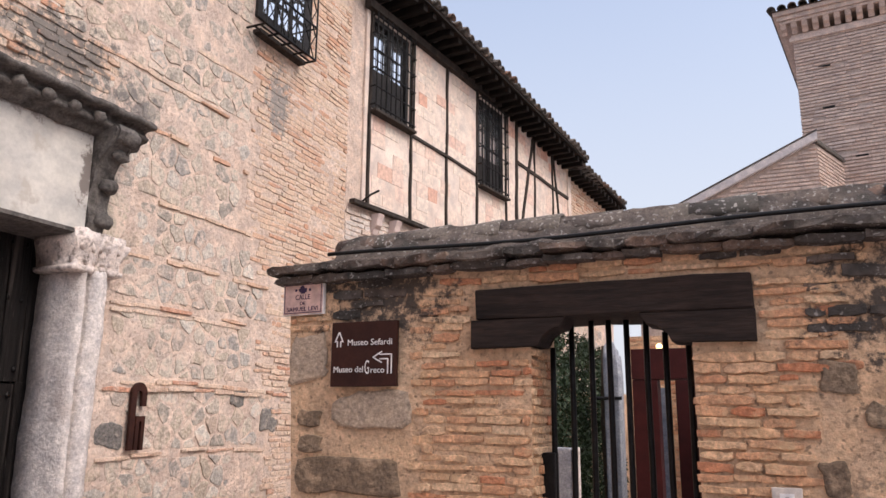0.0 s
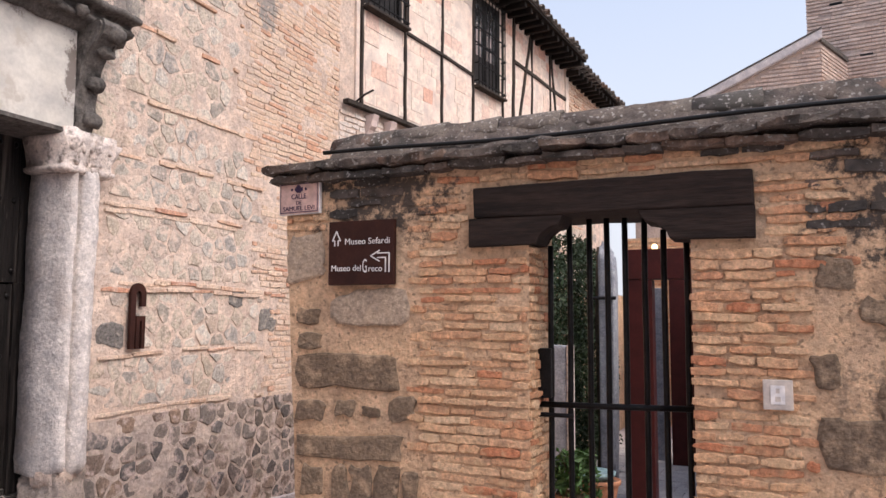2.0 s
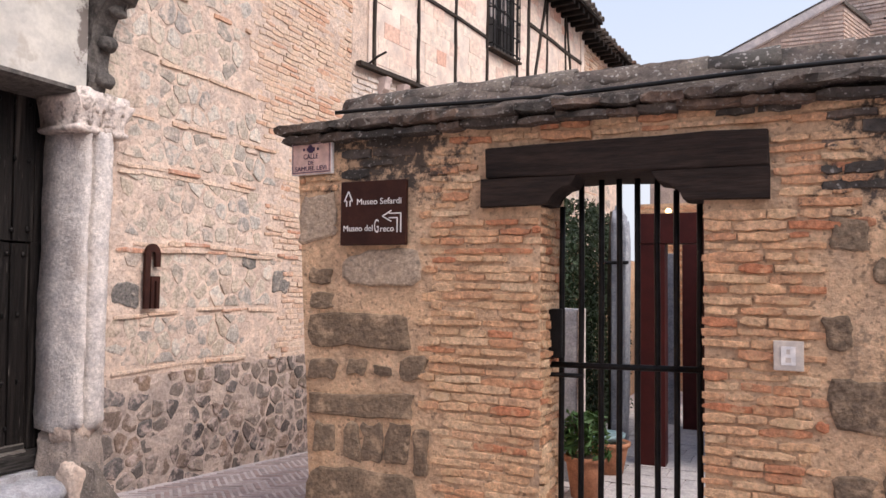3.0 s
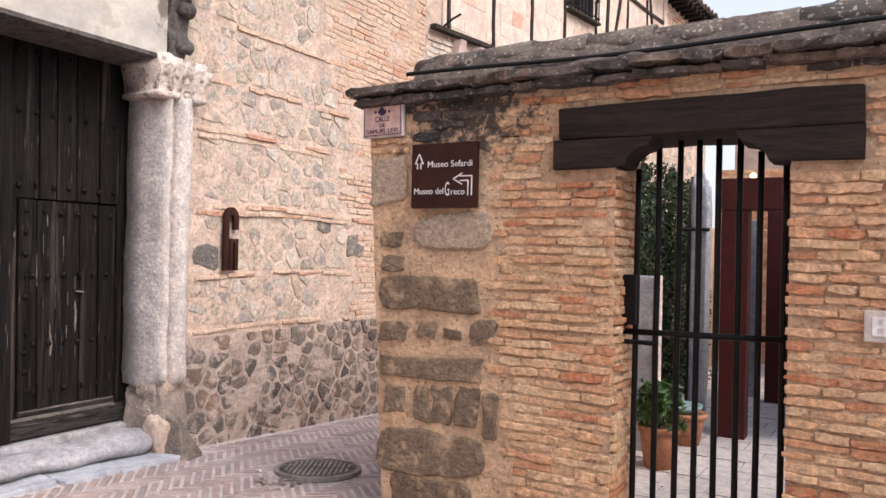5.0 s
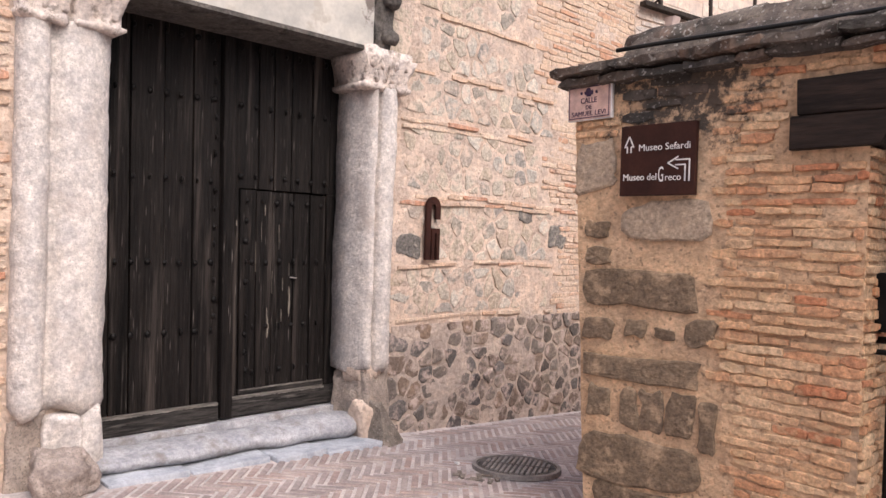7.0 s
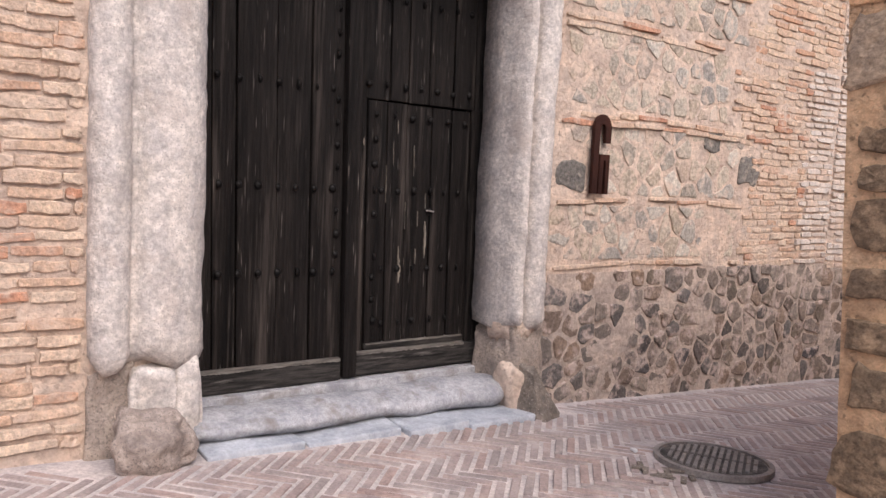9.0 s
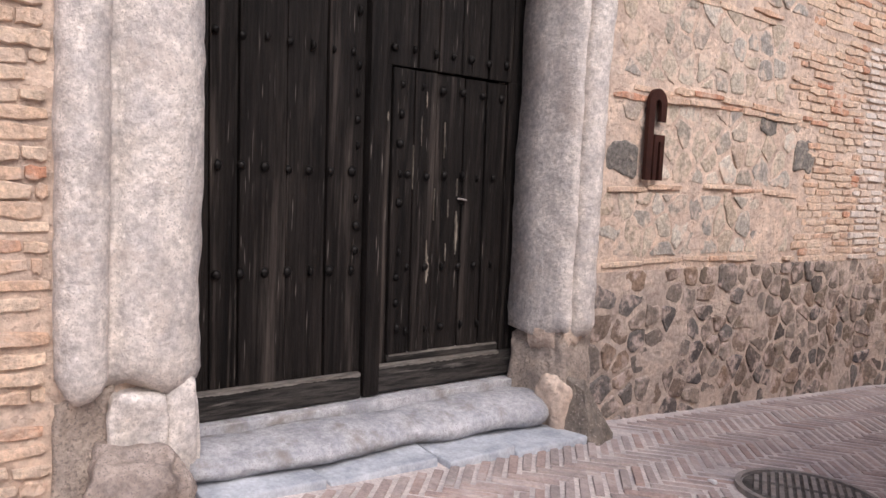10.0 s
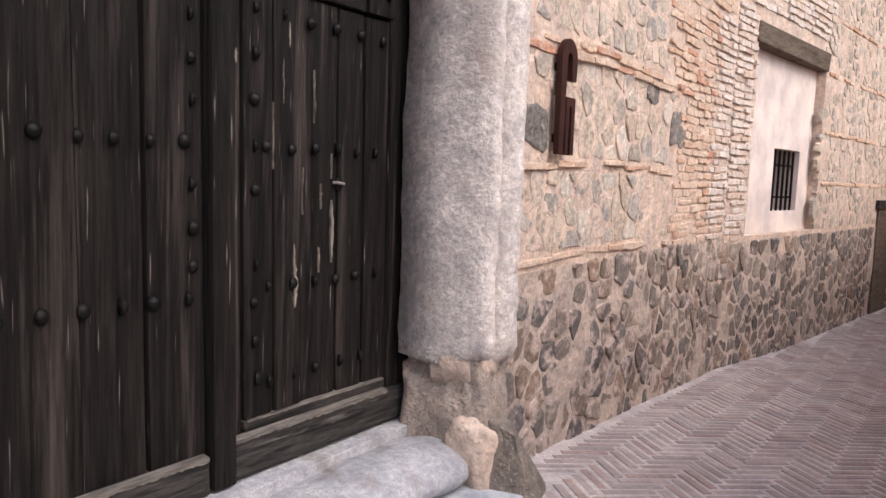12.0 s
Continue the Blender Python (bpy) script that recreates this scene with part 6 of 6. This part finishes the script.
# the footing is pointed with a rosier, greyer mortar, darkened for the shade low down
bm = bmesh.new()
grid_wall(bm, SYN @ pose(0, -0.004, 0), 4.62, 8.28, -0.6, 0.93, 0.075, 0.017, thick=0.04)
part("footing_pointing", bm, M_FOOTJOINT, wall_syn, "rosy grey pointing between the footing stones, darkened for low shade")
stone_field(M_DARKSTONE, wall_syn, SYN, 4.64, 8.27, -0.26, 0.94, 0.195, 0.014, SEEDS, None, 0.018, 0.05, keep=lambda u, z: z > ground_z(u) - 0.04)
up = Joined()
for (a, n), (b, _) in zip(BANDS, BANDS[1:]):
    lo, hi = a + 0.035 * n + 0.01, b - 0.03
    far = a > 2.0
    stone_field(M_STONE, wall_syn, SYN, 4.64 if b < 4.3 else 1.5, 7.0, lo, hi, 0.225 if a < 2.6 else 0.25, 0.006, SEEDS, up if far else None, 0.022, 0.14 if a < 2.6 else 0.2, keep=lambda u, z: u < pier_edge(z) - 0.05 and not (z < 4.35 and u < 4.68) and not any(abs(u - p) < w * 0.6 + 0.05 and abs(z - q) < h * 0.6 + 0.05 for p, q, w, h in SINGLE))
up.build("stone_field", M_STONE_I, wall_syn, "pale rubble stones set in lime mortar")
hb = Joined()
for z, n in BANDS:
    start = 4.66 if z < 4.2 else 1.5
    for k in range(n):
        zz = z + 0.055 * (k - (n - 1) / 2)
        lo_skip = 0.12 if z < 4 else 0.3
        bricks(F_BRICK, wall_syn, SYN, start, pier_edge(zz), zz - 0.025, zz + 0.024, 0.05, 0.34, 0.020, None if z < 3 else hb, skip=lo_skip, sag=0.035)
# brick pier beside the timber house: near courses apart, higher ones joined
near = lambda k, z: (pier_edge(z) + (0.12 if k % 4 < 2 else 0.0) + rng.uniform(-0.03, 0.03), 7.72 + (0.1 if k % 3 else 0))
bricks(F_BRICK, wall_syn, SYN, 6.4, 7.8, 0.92, 2.75, 0.060, 0.27, 0.012, None, edge=near, skip=0.04, sag=0.02)
bricks(F_WHITE, wall_syn, SYN, 7.75, 8.3, 0.92, 2.75, 0.060, 0.24, 0.016, None, edge=lambda k, z: (7.74 + (0.1 if k % 3 else 0), 8.29), skip=0.02, sag=0.02)
bricks(F_BRICK, wall_syn, SYN, 6.4, 8.3, 2.75, 8.9, 0.064, 0.28, 0.009, hb, edge=lambda k, z: (pier_edge(z) + (0.12 if k % 4 < 2 else 0.0) + rng.uniform(-0.03, 0.03), 8.29), skip=0.05, sag=0.02, keep=lambda u, z: not (CY0 + 0.1 < u < CY1 + 0.2 and z > CZ0 + 0.15))
# brick patches over the portal
bricks(F_BRICK, wall_syn, SYN, 3.3, 4.5, 4.42, 4.80, 0.072, 0.26, 0.016, hb, skip=0.1)
bricks(F_BRICK, wall_syn, SYN, 3.0, 3.9, 4.9, 5.9, 0.072, 0.26, 0.016, hb, skip=0.15)
hb.build("brick_courses", M_BRICK_I, wall_syn, "thin pale bricks in wide lime joints")
# brick pier on the other side of the portal
bricks(F_BRICK, wall_syn, SYN, 0.7, 1.69, 0.20, 3.3, 0.068, 0.27, 0.018, None, edge=lambda k, z: (0.62, 1.685 + rng.uniform(-0.025, 0.0)), skip=0.02, sag=0.03)

# lower wall of the timber house
hs, hd, hbk = Joined(), Joined(), Joined()
# the house footing gets the same pointing sheet with low shade in its colour
bm = bmesh.new()
grid_wall(bm, HOUSE @ pose(0, -0.004, 0), 0.0, 10.5, -0.7, 0.88, 0.15, 0.014, thick=0.04)
part("footing_pointing", bm, M_FOOTJOINT, wall_house, "rosy grey pointing between the footing stones, darkened for low shade")
stone_field(M_DARKSTONE, wall_house, HOUSE, 0.02, 7.6, -0.45, 0.88, 0.195, 0.014, (), hd, 0.018, 0.05, keep=lambda u, z: not 5.2 < u < 6.3)
for a, b in ((0.93, 1.4), (1.46, 1.96), (2.02, 2.6), (2.66, 3.2), (3.26, 3.8), (3.86, 4.4)):
    stone_field(M_STONE, wall_house, HOUSE, 2.66, 9.5, a, b, 0.20, 0.007, (), hs, 0.028, 0.12, keep=lambda u, z: not (5.2 < u < 6.3 and z < 1.3))
    bricks(F_BRICK, wall_house, HOUSE, 2.66, 9.5, b + 0.005, b + 0.055, 0.05, 0.27, 0.018, hbk, skip=0.1, keep=lambda u, z: not (5.2 < u < 6.3 and z < 1.3))
bricks(F_WHITE, wall_house, HOUSE, 0.0, 0.5, 0.88, 2.95, 0.062, 0.24, 0.02, None, edge=lambda k, z: (0.01, 0.40 + (0.09 if k % 2 else 0)), skip=0.02)
bricks(F_WHITE, wall_house, HOUSE, 0.0, 2.64, 2.95, 4.45, 0.072, 0.26, 0.016, None, edge=lambda k, z: (0.01, 2.6 + (0.1 if k % 2 else 0)), skip=0.03)
bricks(F_BRICK, wall_house, HOUSE, 8.0, 10.58, 4.4, 7.5, 0.072, 0.27, 0.016, hbk, skip=0.03)
hd.build("footing_stones", M_DARKSTONE_I, wall_house, "dark footing stones set in lime mortar")
hs.build("stone_field", M_STONE_I, wall_house, "grey rubble stones set in lime mortar")
hbk.build("brick_courses", M_BRICK_I, wall_house, "thin pale brick courses")

# garden wall: quoin stones, brick piers, rubble beyond
QUOIN = [(-2.55, 1.445, 0.72, 0.19), (-2.81, 1.20, 0.2, 0.12), (-2.565, 1.225, 0.13, 0.10), (-2.375, 1.21, 0.13, 0.06), (-2.17, 1.23, 0.17, 0.13), (-2.53, 0.99, 0.72, 0.15),
         (-2.59, 0.765, 0.13, 0.22), (-2.45, 0.775, 0.13, 0.22), (-2.27, 0.78, 0.15, 0.22), (-2.12, 0.745, 0.09, 0.28), (-2.53, 0.48, 0.74, 0.25), (-2.86, 2.15, 0.27, 0.31), (-2.41, 1.83, 0.52, 0.19),
         (-2.83, 1.78, 0.16, 0.1), (-2.82, 1.62, 0.16, 0.09), (-2.78, 0.78, 0.14, 0.18), (-2.50, 0.20, 0.6, 0.24)]
for u, z, w, h in QUOIN:
    block_stone(wall_garden, GARDEN, u, z, w, h, M_GSTONE_L if z > 1.8 else M_GSTONE, 0.020, rng.uniform(-2, 2))
for u, z, w, h in ((0.19, 1.17, 0.28, 0.27), (0.07, 1.52, 0.11, 0.14), (0.40, 1.38, 0.22, 0.18), (0.42, 0.84, 0.30, 0.28), (0.12, 2.0, 0.19, 0.14), (0.30, 1.80, 0.15, 0.12), (0.45, 2.2, 0.2, 0.15), (0.12, 0.78, 0.16, 0.14)):
    block_stone(wall_garden, GARDEN, u, z, w, h, M_GSTONE, 0.016, rng.uniform(-12, 12))
stone_field(M_GSTONE, wall_garden, GARDEN, 0.55, 2.4, 0.1, 2.5, 0.27, 0.016, (), None, 0.05, 0.35)
clear_lintel = lambda u, z: not (-1.78 < u < -0.18 and z > 2.13 and z < 2.54)
bricks(F_GBRICK, wall_garden, GARDEN, -2.1, -1.4, 0.05, 2.62, 0.053, 0.25, 0.015, None, edge=lambda k, z: (-2.14 + (0.07 if k % 3 else 0) + 0.1 * (z < 1.0) + 0.03 * noise.noise((z * 2, 0, 0)), -1.395 + rng.uniform(-0.01, 0.02)), skip=0.03, keep=clear_lintel, sag=0.015)
bricks(F_GBRICK, wall_garden, GARDEN, -0.53, -0.02, 0.05, 2.50, 0.053, 0.25, 0.015, None, edge=lambda k, z: (-0.545 + rng.uniform(-0.01, 0.01), -0.03 + (0.06 if k % 2 else -0.02) + (0.26 if z > 2.02 else 0.0) * rng.uniform(0.6, 1.1)), skip=0.03, keep=clear_lintel, sag=0.015)
bricks(F_GBRICK + F_COPE[:4], wall_garden, GARDEN, -1.4, 0.3, 2.535, 2.64, 0.052, 0.26, 0.02, None, skip=0.12, sag=0.01)
bricks(F_GBRICK, wall_garden, GARDEN, -3.01, -2.70, 2.315, 2.42, 0.05, 0.16, 0.022, None, skip=0.0)
JL = wall_frame(GATE_X0, 4.18, 90)
bricks(F_GBRICK, wall_garden, JL, 0.0, 0.41, 0.05, 2.17, 0.053, 0.24, 0.02, None, skip=0.02)
# dark weathered bricks high under the coping
bricks(F_COPE, wall_garden, GARDEN, -2.7, -2.14, 2.38, 2.62, 0.062, 0.25, 0.012, None, skip=0.45)
bricks(F_COPE, wall_garden, GARDEN, 0.0, 2.4, 2.2, 2.62, 0.066, 0.27, 0.014, None, skip=0.55)

# coping: a projecting brick cornice, a sloping mortar bed, half-round ridge tiles, a cable
coping = thing("wall_coping", "weathered dark brick and tile coping along the garden wall", "coping")
for row, (z, y, h) in enumerate(((2.645, -0.055, 0.05), (2.702, -0.095, 0.05))):
    u = -3.10 - 0.03 * row
    while u < 3.2:
        w = rng.uniform(0.14, 0.36)
        o = new("cornice_brick", rng.choice(F_COPE))
        o.parent = coping
        o.matrix_basis = GARDEN @ pose(u + w / 2, y + 0.10, z + 0.02 * (u + 3) / 4 + rng.uniform(-0.006, 0.006), rng.uniform(-2, 2), rng.uniform(-1.5, 1.5), rng.uniform(-2, 2)) @ Matrix.Diagonal((w + 0.004, 0.14 * rng.uniform(0.92, 1.06), h * rng.uniform(0.85, 1.1), 1))
        u += w
bm = bmesh.new()
prev = None
for i in range(130):
    x = -3.10 + 6.4 * i / 129
    lift = 0.02 * (x + 3) / 4
    top = 2.935 if x > -2.74 else 2.745
    ring = [(4.08, 2.70), (4.085, 2.735), (4.20, 2.775 if x > -2.74 else 2.745), (4.30, top), (4.46, top), (4.60, 2.76), (4.68, 2.70)]
    row = []
    for y, z in ring:
        p = Vector((x, y, z + lift))
        row.append(bm.verts.new(p + Vector(noise.noise_vector(p * 5)) * 0.022 + Vector(noise.noise_vector(p * 15)) * 0.012))
    if prev:
        for k in range(len(ring)):
            bm.faces.new((prev[k], prev[(k + 1) % len(ring)], row[(k + 1) % len(ring)], row[k]))
    else:
        bm.faces.new(row)
    prev = row
bm.faces.new(prev)
part("mortar_bed", bm, M_COPE, coping, "lichen-spotted dark mortar bed", smooth=True)
RIDGE = half_tile_mesh(0.125, 0.105, 0.44, 0.018, M_TILE_O, seg=11)
u = -2.76
while u < 3.1:
    o = new("ridge_tile", RIDGE)
    o.parent = coping
    o.matrix_basis = GARDEN @ pose(u + 0.44, 0.19 + rng.uniform(-0.012, 0.012), 2.845 + 0.02 * (u + 3) / 4 + rng.uniform(-0.01, 0.01), 0, rng.uniform(-4, 4), 90 + rng.uniform(-2, 2)) @ pose(0, 0, 0, rng.uniform(-2.5, 1), 0, 0)
    u += rng.uniform(0.33, 0.38)
bm = bmesh.new()
tube(bm, [(x, 4.17 + 0.012 * math.sin(x * 3), 2.795 + 0.02 * (x + 3) / 4 + 0.012 * math.sin(x * 2.1 + 1)) for x in np.linspace(-2.74, 3.2, 40)], 0.013, seg=7)
tagged(part("cable", bm, M_CABLE, None, "", smooth=True), "thick black cable laid along the wall coping", "cable")

# back garden wall and lane wall: brick courses far off
gb = Joined()
bricks(F_GBRICK, wall_back, wall_frame(-2.6, 14.0, 0), 0.0, 4.0, 0.0, 3.2, 0.07, 0.27, 0.016, gb)
gb.build("brick_courses", M_GBRICK_I, wall_back, "far thin brick courses")


# ---- herringbone paving ----
def paving():
    W, n = 0.068, 4
    turn = Matrix.Rotation(radians(45), 2)
    vs, fs, near_ = [], [], []
    prng = random.Random(9)

    def inside(x, y):
        lane = -5.12 + max(0.0, y - 8.3) * 0.132 < x < -2.85
        front = -5.12 < x < 5.4 and -6.5 < y < 4.16
        if not (lane and 0 < y < 15.5 or front):
            return False
        if (x - MHX) ** 2 + (y - MHY) ** 2 < 0.36 ** 2:
            return False
        return not (x < -4.9 and 1.6 < y < 4.75)
    for a in range(-260, 260):
        for b in range(-260, 260):
            d = (a - b) % (2 * n)
            if d == 0:
                c, l, w = ((a + n / 2) * W, (b + 0.5) * W), n * W, W
            elif (b - a - 1) % (2 * n) == 0:
                c, l, w = ((a + 0.5) * W, (b + n / 2) * W), W, n * W
            else:
                continue
            p = turn @ Vector(c) + Vector((-3.9, 4.0))
            if not inside(p.x, p.y):
                continue
            z = ground_z(p.y)
            t = prng.uniform(-0.004, 0.004)
            if -4.9 < p.x < -3.75 and 2.35 < p.y < 4.3 and len(near_) < 300:
                near_.append((p, l, w, z + t))
                continue
            k = len(vs)
            for sx, sy, zz, g in ((-1, -1, 0, 1), (1, -1, 0, 1), (1, 1, 0, 1), (-1, 1, 0, 1), (-1, -1, 1, 0.9), (1, -1, 1, 0.9), (1, 1, 1, 0.9), (-1, 1, 1, 0.9)):
                q = turn @ Vector((sx * (l - 0.020) / 2 - sx * (0.005 if zz else 0), sy * (w - 0.018) / 2 - sy * (0.005 if zz else 0)))
                x, y = p.x + q.x, p.y + q.y
                vs.append((x + prng.uniform(-0.0015, 0.0015), y, ground_z(y) + (0.0035 + t * 0.7 if zz else -0.01)))
            fs += [(k + 4, k + 5, k + 6, k + 7), (k, k + 1, k + 5, k + 4), (k + 1, k + 2, k + 6, k + 5), (k + 2, k + 3, k + 7, k + 6), (k + 3, k, k + 4, k + 7)]
    me = bpy.data.meshes.new("paving_bricks")
    me.from_pydata(vs, [], fs)
    me.materials.append(M_PAVE)
    o = new("paving_bricks", me)
    o.parent = ground
    tagged(o, "worn pink-grey paving bricks laid in herringbone", kind="stuff")
    # the bricks before the door, each on its own
    kinds = []
    for s in range(4):
        bm = bmesh.new()
        box(bm, -0.123, -0.022, -0.02, 0.123, 0.022, 0.009, bevel=0.004, jit=0.003)
        kinds.append(finish("paving_brick", bm, M_PAVE_O))
    for p, l, w, z in near_:
        o = new("paving_brick", prng.choice(kinds))
        o.parent = ground
        o.matrix_basis = pose(p.x, p.y, z, -2.7, 0, 0) @ pose(0, 0, 0, 0, 0, 45 + (0 if l > w else 90) + 180 * prng.randint(0, 1))


paving()
